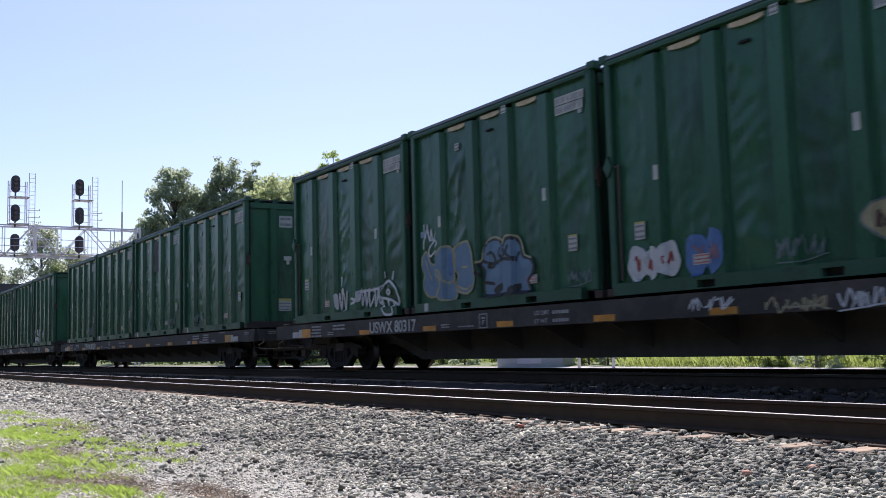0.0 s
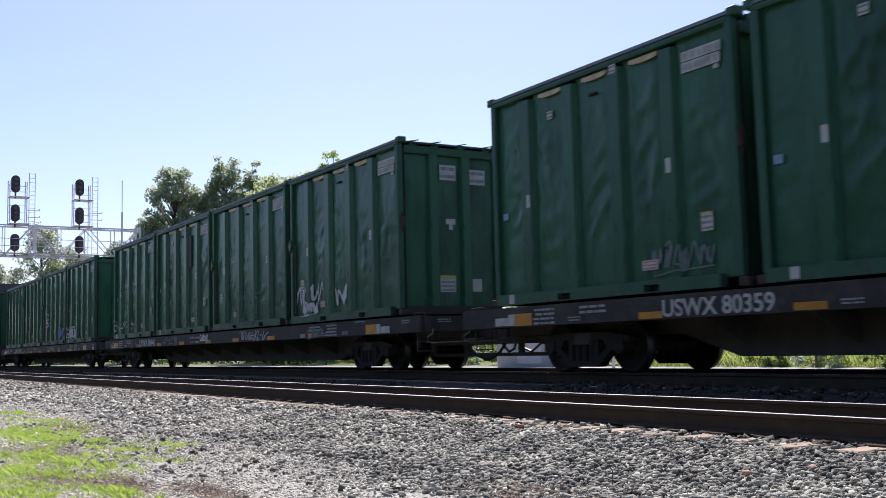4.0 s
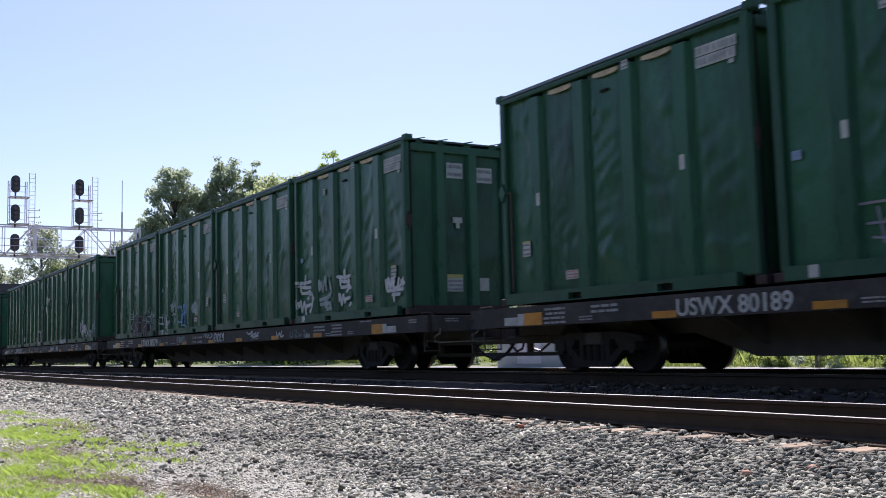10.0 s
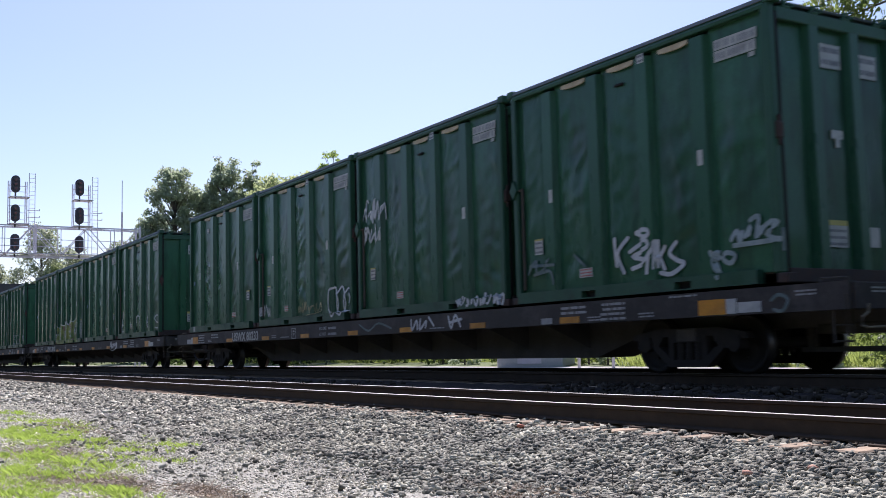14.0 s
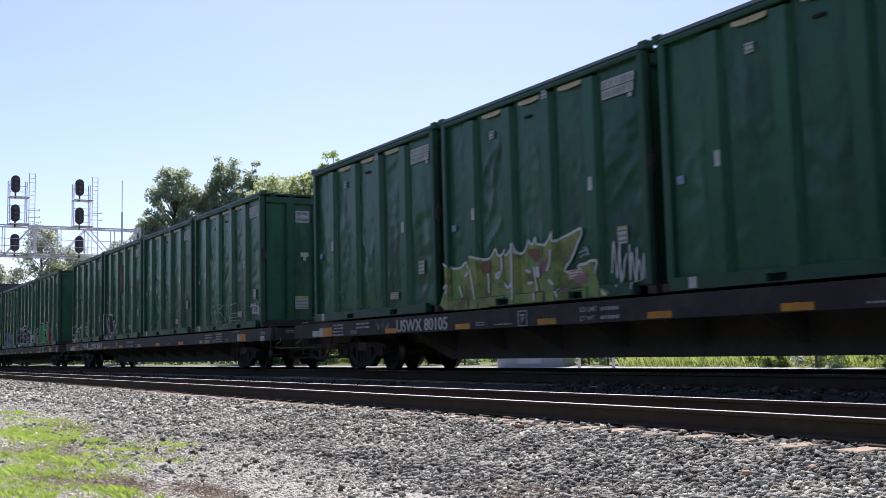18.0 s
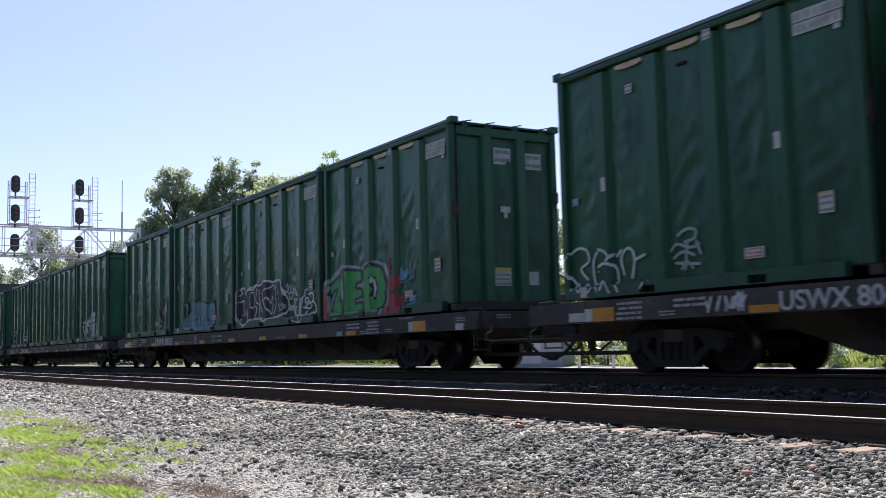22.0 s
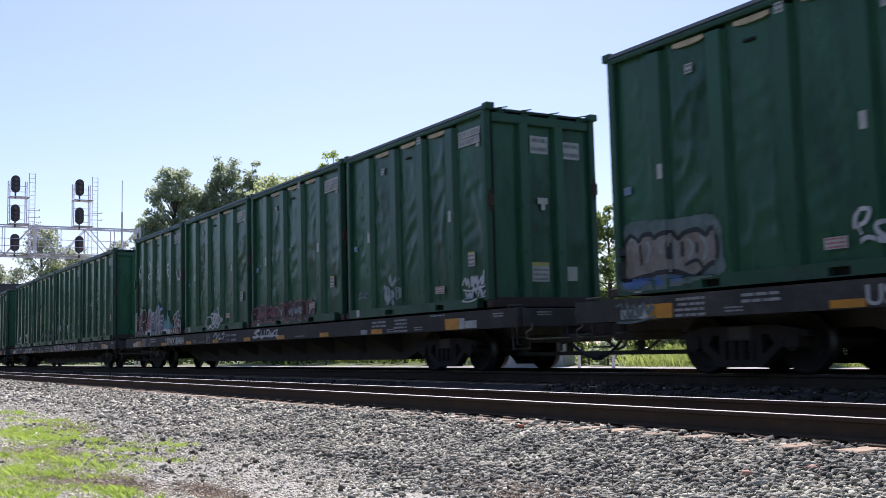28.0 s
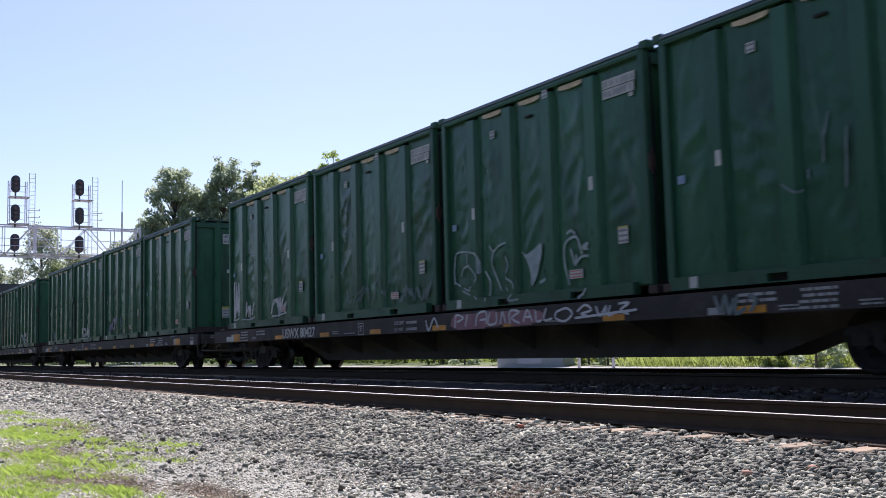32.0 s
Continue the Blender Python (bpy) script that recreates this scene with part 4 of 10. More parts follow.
# ---------------------------------------------------------------- graffiti
PAINT = {
    "white": surface("spray_white", (0.62, 0.63, 0.63), (0.46, 0.485, 0.5), rough=0.6, scale=5.0, bump=0.0, lo=0.35, hi=0.7),
    "faint": surface("spray_thin_white", (0.14, 0.19, 0.185), (0.08, 0.13, 0.12), rough=0.6, scale=5.0, bump=0.0),
    "blue": surface("spray_blue", (0.1, 0.2, 0.42), (0.06, 0.13, 0.3), rough=0.6, scale=3.0, bump=0.0),
    "sky": surface("spray_sky_blue", (0.16, 0.32, 0.5), (0.1, 0.24, 0.4), rough=0.6, scale=3.0, bump=0.0),
    "lilac": surface("spray_lilac", (0.2, 0.21, 0.28), (0.27, 0.25, 0.27), rough=0.6, scale=2.0, bump=0.0),
    "umber": surface("spray_umber", (0.024, 0.019, 0.023), (0.058, 0.041, 0.045), rough=0.6, scale=2.5, bump=0.0),
    "ice": surface("spray_ice_blue", (0.13, 0.26, 0.31), (0.085, 0.19, 0.24), rough=0.6, scale=3.0, bump=0.0),
    "haze": surface("spray_blue_grey", (0.11, 0.2, 0.3), (0.16, 0.25, 0.34), rough=0.6, scale=2.5, bump=0.0),
    "mist": surface("spray_pale_teal", (0.32, 0.39, 0.39), (0.21, 0.28, 0.275), rough=0.6, scale=5.0, bump=0.0),
    "red": surface("spray_red", (0.34, 0.04, 0.035), (0.24, 0.035, 0.03), rough=0.6, scale=3.0, bump=0.0),
    "pink": surface("spray_dull_pink", (0.3, 0.14, 0.16), (0.2, 0.1, 0.12), rough=0.6, scale=3.0, bump=0.0),
    "black": surface("spray_black", (0.008, 0.009, 0.012), (0.016, 0.018, 0.022), rough=0.5, scale=3.0, bump=0.0),
    "lime": surface("spray_green", (0.03, 0.27, 0.07), (0.09, 0.36, 0.12), rough=0.6, scale=1.8, bump=0.0),
    "olive": surface("spray_olive", (0.24, 0.29, 0.075), (0.12, 0.15, 0.05), rough=0.6, scale=2.2, bump=0.0, lo=0.45, hi=0.6, dirt=(0.2, 0.085, 0.06), dirt_lo=0.58, dirt_hi=0.66),
    "moss": surface("spray_moss", (0.18, 0.29, 0.075), (0.13, 0.22, 0.06), rough=0.6, scale=3.0, bump=0.0),
    "rust": surface("spray_rust", (0.16, 0.07, 0.05), (0.23, 0.11, 0.08), rough=0.6, scale=3.0, bump=0.0),
    "clay": surface("spray_clay", (0.2, 0.17, 0.14), (0.32, 0.29, 0.27), rough=0.6, scale=3.5, bump=0.0),
    "teal": surface("spray_teal", (0.1, 0.3, 0.32), (0.15, 0.36, 0.36), rough=0.6, scale=3.0, bump=0.0),
    "brown": surface("spray_brown", (0.06, 0.03, 0.027), (0.12, 0.065, 0.055), rough=0.6, scale=3.0, bump=0.0),
    "tan": surface("spray_tan", (0.38, 0.35, 0.2), (0.3, 0.27, 0.16), rough=0.6, scale=3.0, bump=0.0),
}


class Canvas:
    """Paint laid on a container's ribbed side or on a wagon's flat sill, following the relief."""

    def __init__(self, depth):
        self.depth, self.bm, self.mats = depth, bmesh.new(), []

    def slot(self, colour):
        if colour not in self.mats:
            self.mats.append(colour)
        return self.mats.index(colour)

    def put(self, x, z, lift):
        return self.bm.verts.new((x, self.depth(x, z) - lift, z))

    def stroke(self, pts, width, colour, lift=0.016):
        """A painted line with round-ish ends through pts (x, z)."""
        fine = []
        for (x0, z0), (x1, z1) in zip(pts, pts[1:]):
            n = max(1, int(math.hypot(x1 - x0, z1 - z0) / 0.022))
            fine += [(x0 + (x1 - x0) * i / n, z0 + (z1 - z0) * i / n) for i in range(n)]
        fine.append(pts[-1])
        if len(fine) < 2:
            return
        last, si = None, self.slot(colour)
        for i, (x, z) in enumerate(fine):
            a, b = fine[max(0, i - 1)], fine[min(len(fine) - 1, i + 1)]
            dx, dz = b[0] - a[0], b[1] - a[1]
            ln = math.hypot(dx, dz) or 1.0
            w = width * (0.5 if 0 < i < len(fine) - 1 else 0.32)
            now = (self.put(x - dz / ln * w, z + dx / ln * w, lift), self.put(x + dz / ln * w, z - dx / ln * w, lift))
            if last:
                f = self.bm.faces.new((last[0], last[1], now[1], now[0]))
                f.material_index = si
            last = now

    def fill(self, inside, x0, x1, z0, z1, colour, lift=0.01, cell=0.03):
        """Paints every cell whose middle lies inside."""
        si, grid = self.slot(colour), {}
        nx, nz = int((x1 - x0) / cell) + 1, int((z1 - z0) / cell) + 1
        for i in range(nx):
            for j in range(nz):
                px, pz = x0 + (i + 0.5) * cell, z0 + (j + 0.5) * cell
                if inside(px, pz) and not (pz < 0.15 and (1.93 < px < 2.31 or 4.04 < px < 4.41)):
                    q = []
                    for a, b in ((i, j), (i + 1, j), (i + 1, j + 1), (i, j + 1)):
                        if (a, b) not in grid:
                            grid[a, b] = self.put(x0 + a * cell, z0 + b * cell, lift)
                        q.append(grid[a, b])
                    f = self.bm.faces.new(q)
                    f.material_index = si

    def done(self, parent, label, m=None):
        bmesh.ops.recalc_face_normals(self.bm, faces=list(self.bm.faces))
        me = bpy.data.meshes.new("graffiti")
        self.bm.to_mesh(me)
        self.bm.free()
        for c in self.mats:
            me.materials.append(PAINT[c])
        ob = new("graffiti", me)
        ob.parent = parent
        if m is not None:
            ob.matrix_basis = m
        return tagged(ob, label, kind="stuff")


def flick(rnd):
    """One or two loose flourishes of the spray can in a unit square, no letter of any alphabet."""
    lines = []
    for _ in range(rnd.choice((1, 1, 2))):
        n, pts, up = rnd.randint(4, 7), [], rnd.random() < 0.5
        for i in range(n):
            pts.append((min(1.15, max(-0.15, i / (n - 1) + rnd.uniform(-0.3, 0.3))), (0.85 if up else 0.12) + rnd.uniform(-0.2, 0.2)))
            up = not up if rnd.random() < 0.85 else up
        lines.append(pts)
    return lines


def soften(pts, n=4):
    """A rounder line through the same points."""
    out = []
    for i in range(len(pts) - 1):
        p0, p1, p2, p3 = pts[max(0, i - 1)], pts[i], pts[i + 1], pts[min(len(pts) - 1, i + 2)]
        for k in range(n):
            t = k / n
            out.append(tuple(0.5 * ((2 * p1[d]) + (p2[d] - p0[d]) * t + (2 * p0[d] - 5 * p1[d] + 4 * p2[d] - p3[d]) * t * t + (3 * p1[d] - p0[d] - 3 * p2[d] + p3[d]) * t ** 3) for d in (0, 1)))
    return out + [pts[-1]]


def scrawl(c, x, z, w, h, count, colour, seed, width=0.045, slant=0.15):
    """A row of loose hand-drawn marks."""
    rnd = random.Random(seed)
    step = w / count
    for i in range(count):
        g = flick(rnd)
        gx, gz, gh = x + i * step, z + rnd.uniform(-0.06, 0.1) * h, h * rnd.uniform(0.75, 1.0)
        for line in g:
            pts = [(gx + (a + rnd.uniform(-0.06, 0.06) + slant * b) * step * 0.92, gz + (b + rnd.uniform(-0.05, 0.05)) * gh) for a, b in line]
            c.stroke(soften(pts, 3), width * rnd.uniform(0.8, 1.2), colour)
    if rnd.random() < 0.5:
        c.stroke(soften([(x, z - 0.04), (x + w * 0.5, z + rnd.uniform(-0.08, 0.02)), (x + w * 1.02, z + 0.03)]), width * 0.7, colour)


def bubble(c, x, z, w, h, count, fill, edge, seed, glow="", width=0.05, inner=""):
    """Fat overlapping letter bodies with an outline."""
    rnd = random.Random(seed)
    step = w / count
    bodies = []
    for i in range(count):
        cx, cz = x + (i + 0.5) * step, z + h * rnd.uniform(0.44, 0.54)
        rx, rz, ph = step * rnd.uniform(0.55, 0.66), h * rnd.uniform(0.42, 0.52), rnd.uniform(0, 6)
        k = rnd.choice((2, 3))

        def radius(a, ph=ph, k=k):
            return 1.0 + 0.1 * math.sin(k * a + ph) + 0.06 * math.sin(5 * a + 2 * ph)

        bodies.append((cx, cz, rx, rz, radius))

    def inside(px, pz, grow=0.0):
        for cx, cz, rx, rz, radius in bodies:
            dx, dz = (px - cx) / (rx + grow), (pz - cz) / (rz + grow)
            if math.hypot(dx, dz) ** 1.15 < radius(math.atan2(dz, dx)):
                return True
        return False

    if glow:
        c.fill(lambda px, pz: inside(px, pz, 0.09), x - 0.3, x + w + 0.3, z - 0.2, z + h + 0.3, glow, 0.008)
    if fill:
        c.fill(inside, x - 0.2, x + w + 0.2, z - 0.15, z + h + 0.2, fill, 0.012)
    for cx, cz, rx, rz, radius in bodies:
        ring = [(cx + math.cos(a) * rx * radius(a) ** 0.87, cz + math.sin(a) * rz * radius(a) ** 0.87) for a in [2 * math.pi * k / 22 for k in range(23)]]
        c.stroke(ring, width, edge, 0.017)
        if inner:
            g = flick(rnd)
            for line in g:
                c.stroke(soften([(cx + (a - 0.5) * rx * 0.9, cz + (b - 0.5) * rz * 0.9) for a, b in line], 3), width * 0.9, inner, 0.019)


def shape(c, poly, fill, edge, width=0.06, holes=(), hole_colour="white", lift=0.012):
    """A filled outline; holes are painted over."""
    def within(p, px, pz):
        hit = False
        for (x0, z0), (x1, z1) in zip(p, p[1:] + p[:1]):
            if (z0 > pz) != (z1 > pz) and px < (x1 - x0) * (pz - z0) / (z1 - z0) + x0:
                hit = not hit
        return hit
    xs, zs = [p[0] for p in poly], [p[1] for p in poly]
    c.fill(lambda px, pz: within(poly, px, pz), min(xs), max(xs), min(zs), max(zs), fill, lift, 0.026)
    for hp in holes:
        hx, hz = [p[0] for p in hp], [p[1] for p in hp]
        c.fill(lambda px, pz: within(hp, px, pz), min(hx), max(hx), min(hz), max(hz), hole_colour, lift + 0.002, 0.02)
        c.stroke(hp + hp[:1], width * 0.8, edge, lift + 0.004)
    if edge:
        c.stroke(poly + poly[:1], width, edge, lift + 0.004)


def on_box(n, k):
    box_ob, seed = box_at[n, k]
    def face(x, z):
        d = side_depth(x, z, seed)
        return d - 0.014 if d > 0.04 else d
    cv = Canvas(face)
    return cv, box_ob, pose(-CL / 2, -CW / 2, 0)


def tag(n, k, x, z, w, h, count, colour="white", seed=1, width=0.045, label=""):
    cv, ob, m = on_box(n, k)
    scrawl(cv, x, max(z, 0.03), w, h, count, colour, seed, width)
    cv.done(ob, label or "%s sprayed scrawl" % {"faint": "faded white"}.get(colour, colour), m)


def piece(n, k, x, z, w, h, count, fill, edge, seed=1, glow="", width=0.05, inner="", label=""):
    cv, ob, m = on_box(n, k)
    bubble(cv, x, max(z, 0.04), w, h, count, fill, edge, seed, glow, width, inner)
    cv.done(ob, label or "sprayed lettering in fat rounded shapes", m)


def sill_tag(n, u, z, w, h, count, colour="white", seed=1, width=0.03):
    cv = Canvas(lambda x, zz: 0.0)
    scrawl(cv, 0.0, 0.0, w, h, count, colour, seed, width)
    cv.done(wagons[n], "%s sprayed scrawl" % {"faint": "faded white"}.get(colour, colour), pose(u - UC, SILL_Y, max(z, 0.975) - RAIL_Z))


class Brush:
    """Loose strokes drawn by x, z pairs on one container, or by u, height on a wagon's sill."""

    def __init__(self, n, k=None, along=0.0):
        self.sill, self.coat = k is None, 0.011
        if k is None:
            self.cv, self.ob, self.m = Canvas(lambda x, z: 0.0), wagons[n], pose(-UC, SILL_Y, -RAIL_Z)
        else:
            self.cv, self.ob, self.m = on_box(n, k)
        self.along = along

    def line(self, colour, width, *xz):
        self.coat += 0.0004
        self.cv.stroke(soften([(x + self.along, z) for x, z in zip(xz[::2], xz[1::2])], 4), width * 1.5, colour, self.coat + 0.004)

    def body(self, fill, edge, width, *xz):
        p = [(x + self.along, z) for x, z in zip(xz[::2], xz[1::2])]
        self.coat += 0.0015
        shape(self.cv, soften(p + p[:1], 3)[:-1], fill, edge, width * 1.3, lift=self.coat)

    def done(self, label):
        ob = self.cv.done(self.ob, label, self.m)
        if self.sill:
            tagged(ob, kind="stuff")


# wagon 0
tag(0, 1, 5.15, 0.28, 0.62, 0.26, 4, "faint", 16, 0.03)
piece(0, 2, 0.5, 0.24, 1.0, 0.48, 3, "white", "white", 17, inner="red", width=0.05)
piece(0, 2, 1.72, 0.22, 0.72, 0.62, 2, "blue", "blue", 18, inner="pink")
tag(0, 2, 3.3, 0.3, 0.8, 0.3, 4, "faint", 19, 0.025)
piece(0, 2, 4.75, 0.4, 0.5, 0.5, 1, "tan", "faint", 20, inner="brown", width=0.03)
sill_tag(0, 12.97, 1.05, 0.8, 0.2, 3, "white", 21)
sill_tag(0, 14.29, 0.98, 1.04, 0.18, 5, "tan", 22)
sill_tag(0, 15.46, 0.98, 0.67, 0.25, 3, "white", 23)
# wagon 1
tag(1, 0, 4.2, 0.3, 1.2, 0.4, 5, "faint", 31, 0.035)
tag(1, 1, 5.2, 0.33, 0.7, 0.36, 3, "tan", 32, 0.03)
tag(1, 2, 1.72, 0.28, 0.55, 0.36, 3, "faint", 33, 0.05)
tag(1, 2, 4.3, 0.3, 0.8, 0.3, 4, "faint", 34, 0.03)
tag(1, 3, 1.2, 0.3, 1.0, 0.35, 4, "faint", 35, 0.03)
# wagon 2
tag(2, 3, 0.45, 0.5, 1.5, 0.5, 4, seed=45, width=0.06)
tag(2, 3, 0.75, 0.24, 0.9, 0.26, 3, seed=46, width=0.06)
tag(2, 3, 2.7, 0.36, 0.75, 0.5, 2, seed=47, width=0.06)
sill_tag(2, 1.6, 0.98, 0.7, 0.3, 3, "faint", 50)
sill_tag(2, -1.3, 1.0, 0.6, 0.24, 3, "faint", 51, 0.05)
sill_tag(2, 18.8, 0.98, 0.9, 0.28, 4, "faint", 52, 0.05)
# wagon 3
sill_tag(3, 10.6, 1.02, 0.4, 0.24, 2, "faint", 73)
# wagon 4
sill_tag(4, 5.25, 1.02, 0.5, 0.22, 2, "faint", 92, 0.04)
sill_tag(4, 8.0, 1.02, 0.7, 0.24, 3, "faint", 93, 0.06)
# wagon 5
tag(5, 1, 0.2, 0.27, 0.8, 0.4, 4, seed=101, width=0.03)
tag(5, 1, 2.7, 0.24, 1.4, 0.3, 5, "tan", 102, 0.03)
piece(5, 1, 4.75, 0.12, 1.1, 0.65, 3, "", "white", 103, width=0.05)
tag(5, 2, 0.3, 2.15, 1.1, 0.55, 4, seed=104, width=0.05)
tag(5, 2, 0.35, 1.65, 0.9, 0.42, 3, seed=105, width=0.045)
tag(5, 2, 4.35, 0.05, 1.6, 0.22, 6, seed=106, width=0.05)
# wagon 6: a large olive piece, and five single letters on the last container
tag(6, 1, 5.05, 0.15, 0.75, 0.7, 4, "white", 121, 0.03)
LETTER = {
    "b": [[(0.05, 1), (0.05, 0), (0.7, 0.05), (0.8, 0.35), (0.4, 0.55), (0.05, 0.4)]],
    "L": [[(0.3, 1), (0.3, 0), (0.9, 0)]],
    "n": [[(0.05, 0), (0.05, 0.95)], [(0.05, 0.7), (0.4, 1), (0.85, 0.8), (0.9, 0)]],
    "e": [[(0.05, 0.5), (0.9, 0.55), (0.75, 0.95), (0.3, 1), (0, 0.5), (0.3, 0.05), (0.9, 0.15)]],
    "S": [[(0.95, 0.85), (0.5, 1), (0.1, 0.8), (0.4, 0.52), (0.9, 0.35), (0.7, 0.03), (0.05, 0.08)]],
}


def letter(n, k, ch, x, z, w, h, width):
    cv, ob, m = on_box(n, k)
    for line in LETTER[ch]:
        cv.stroke(soften([(x + a * w, z + b * h) for a, b in line]), width, "white")
    cv.done(ob, "single white sprayed letter", m)


for ch, x, z, w, h in (("b", 0.5, 0.31, 0.45, 0.5), ("L", 1.66, 0.53, 0.46, 0.36), ("n", 2.8, 0.42, 0.4, 0.42), ("e", 4.15, 0.35, 0.42, 0.4), ("S", 5.2, 0.29, 0.6, 0.48)):
    letter(6, 3, ch, x, z, w, h, 0.055)
sill_tag(6, 16.71, 0.97, 1.15, 0.28, 4, "white", 122, 0.04)
sill_tag(6, 2.3, 1.05, 0.6, 0.2, 3, "faint", 123, 0.04)
# wagon 7
sill_tag(7, 1.88, 1.0, 0.75, 0.26, 4, "white", 137, 0.035)
# wagon 8
ink = Brush(8, 0)
for i in range(3):
    ink.line("mist", 0.025, *(v for j in range(10) for v in (5.08 + 0.3 * math.cos(j * 0.72 + i) * (1 - 0.25 * i), 0.56 + 0.36 * math.sin(j * 0.72 + i) * (1 - 0.2 * i))))
ink.line("pink", 0.05, 4.85, 0.7, 5.05, 0.8, 5.3, 0.72)
ink.line("black", 0.07, 4.82, 0.95, 4.9, 0.6, 4.95, 0.3)
ink.done("round crowded white and pink scribble")
cv, ob, m = on_box(8, 3)
halo = [(0.08, 0.95), (0.9, 1.3), (1.25, 1.28), (1.9, 1.2), (2.7, 1.28), (3.15, 1.15), (3.3, 0.8), (3.2, 0.3), (3.0, 0.05), (0.25, 0.05), (0.15, 0.5)]
shape(cv, halo, "mist", "", 0.05, lift=0.0100)
shape(cv, [(0.03, 0.9), (0.2, 0.6), (0.3, 0.05), (0.02, 0.05)], "red", "", 0.03, lift=0.0120)
shape(cv, [(3.2, 1.2), (3.45, 1.25), (3.5, 1.0), (3.3, 0.9), (3.75, 0.85), (3.8, 0.6), (3.45, 0.5), (3.95, 0.4), (3.9, 0.06), (3.1, 0.06), (3.28, 0.5)], "red", "", 0.03, lift=0.0140)
shape(cv, [(0.2, 0.85), (1.05, 1.15), (0.95, 0.8), (0.75, 0.45), (1.05, 0.5), (1.1, 0.1), (0.3, 0.08), (0.4, 0.4), (0.7, 0.75), (0.45, 0.7), (0.3, 0.55)], "lime", "black", 0.07, lift=0.0160)
shape(cv, [(1.15, 1.18), (1.95, 1.1), (1.95, 0.85), (1.65, 0.82), (1.62, 0.72), (1.95, 0.68), (1.98, 0.5), (1.6, 0.45), (1.6, 0.36), (2.0, 0.38), (2.02, 0.1), (1.15, 0.08), (1.2, 0.6)], "lime", "black", 0.07, lift=0.0180)
shape(cv, [(2.02, 1.05), (2.5, 1.2), (2.95, 1.1), (3.15, 0.75), (3.1, 0.35), (2.85, 0.08), (2.1, 0.08), (2.2, 0.6)], "lime", "black", 0.08, holes=[[(2.45, 0.9), (2.65, 0.88), (2.75, 0.65), (2.65, 0.42), (2.5, 0.45), (2.55, 0.65)]], lift=0.0200)
cv.done(ob, "green sprayed letters with black outlines, white halo and red patches", m)
tag(8, 3, 3.75, 0.75, 0.6, 0.3, 4, "sky", 147, 0.03)
tag(8, 3, 4.0, 0.26, 0.6, 0.16, 3, "sky", 148, 0.05)
# wagon 9
sill_tag(9, -1.2, 0.98, 0.85, 0.28, 3, "faint", 154, 0.05)
# wagon 10
piece(10, 1, 2.4, 0.08, 1.2, 0.42, 3, "", "white", 166, width=0.05)
piece(10, 2, 0.15, 0.08, 1.8, 0.5, 5, "brown", "pink", 167, width=0.045, inner="pink")
piece(10, 2, 2.1, 0.08, 2.1, 0.55, 5, "brown", "pink", 168, width=0.045, inner="mist")
tag(10, 3, 5.0, 0.42, 0.85, 0.26, 4, "white", 169, 0.05)
tag(10, 3, 5.1, 0.2, 0.65, 0.22, 3, "white", 170, 0.05)
# wagon 11
tag(11, 0, 0.3, 0.3, 0.6, 1.2, 2, "white", 181, 0.05)
tag(11, 0, 1.25, 0.3, 0.9, 0.45, 3, "white", 182, 0.06)
tag(11, 0, 3.55, 0.3, 0.8, 0.45, 3, "white", 183, 0.06)
tag(11, 1, 1.5, 0.3, 2.4, 0.5, 3, "faint", 184, 0.04)
tag(11, 1, 4.05, 0.26, 1.6, 0.38, 5, "faint", 185, 0.04)
# the larger scrawls, stroke by stroke
ink = Brush(0, 1)
ink.line("white", 0.028, 0.44, 1.83, 0.50, 1.52, 0.56, 1.70, 0.68, 1.48, 0.72, 1.70, 0.80, 1.45, 0.95, 1.80)
ink.line("white", 0.028, 0.43, 1.31, 0.46, 1.54)
ink.line("white", 0.028, 0.65, 1.47, 0.95, 1.46, 1.09, 1.37, 0.90, 1.25, 0.69, 1.14, 0.64, 1.29, 0.86, 1.45)
ink.line("white", 0.028, 0.55, 1.82, 0.63, 1.60)
ink.body("haze", "tan", 0.035, 0.36, 1.16, 0.53, 1.25, 0.63, 1.13, 0.74, 0.99, 0.94, 0.93, 0.97, 0.83, 1.12, 0.82, 1.18, 0.58, 1.07, 0.36, 0.73, 0.31, 0.48, 0.41, 0.39, 0.60, 0.46, 0.79, 0.36, 0.94)
ink.body("haze", "tan", 0.035, 0.97, 0.83, 0.98, 1.03, 1.10, 1.20, 1.34, 1.29, 1.57, 1.20, 1.65, 1.03, 1.60, 0.59, 1.71, 0.32, 1.57, 0.22, 1.16, 0.24, 1.07, 0.36, 1.18, 0.58)
ink.body("haze", "tan", 0.035, 1.59, 1.20, 1.84, 1.29, 2.17, 1.31, 2.29, 1.24, 2.38, 1.02, 2.41, 0.78, 2.45, 0.60, 2.36, 0.37, 2.11, 0.31, 1.78, 0.36, 1.66, 0.50, 1.74, 0.67, 1.61, 0.86)
ink.line("blue", 0.1, 1.49, 1.12, 1.48, 0.69)
ink.line("tan", 0.028, 1.66, 0.50, 1.98, 0.40, 2.34, 0.44)
ink.line("tan", 0.028, 1.88, 0.83, 2.20, 0.82)
ink.line("tan", 0.028, 1.17, 0.81, 1.32, 0.57, 1.57, 0.58)
ink.line("tan", 0.028, 0.52, 1.08, 0.64, 0.86, 0.78, 0.64)
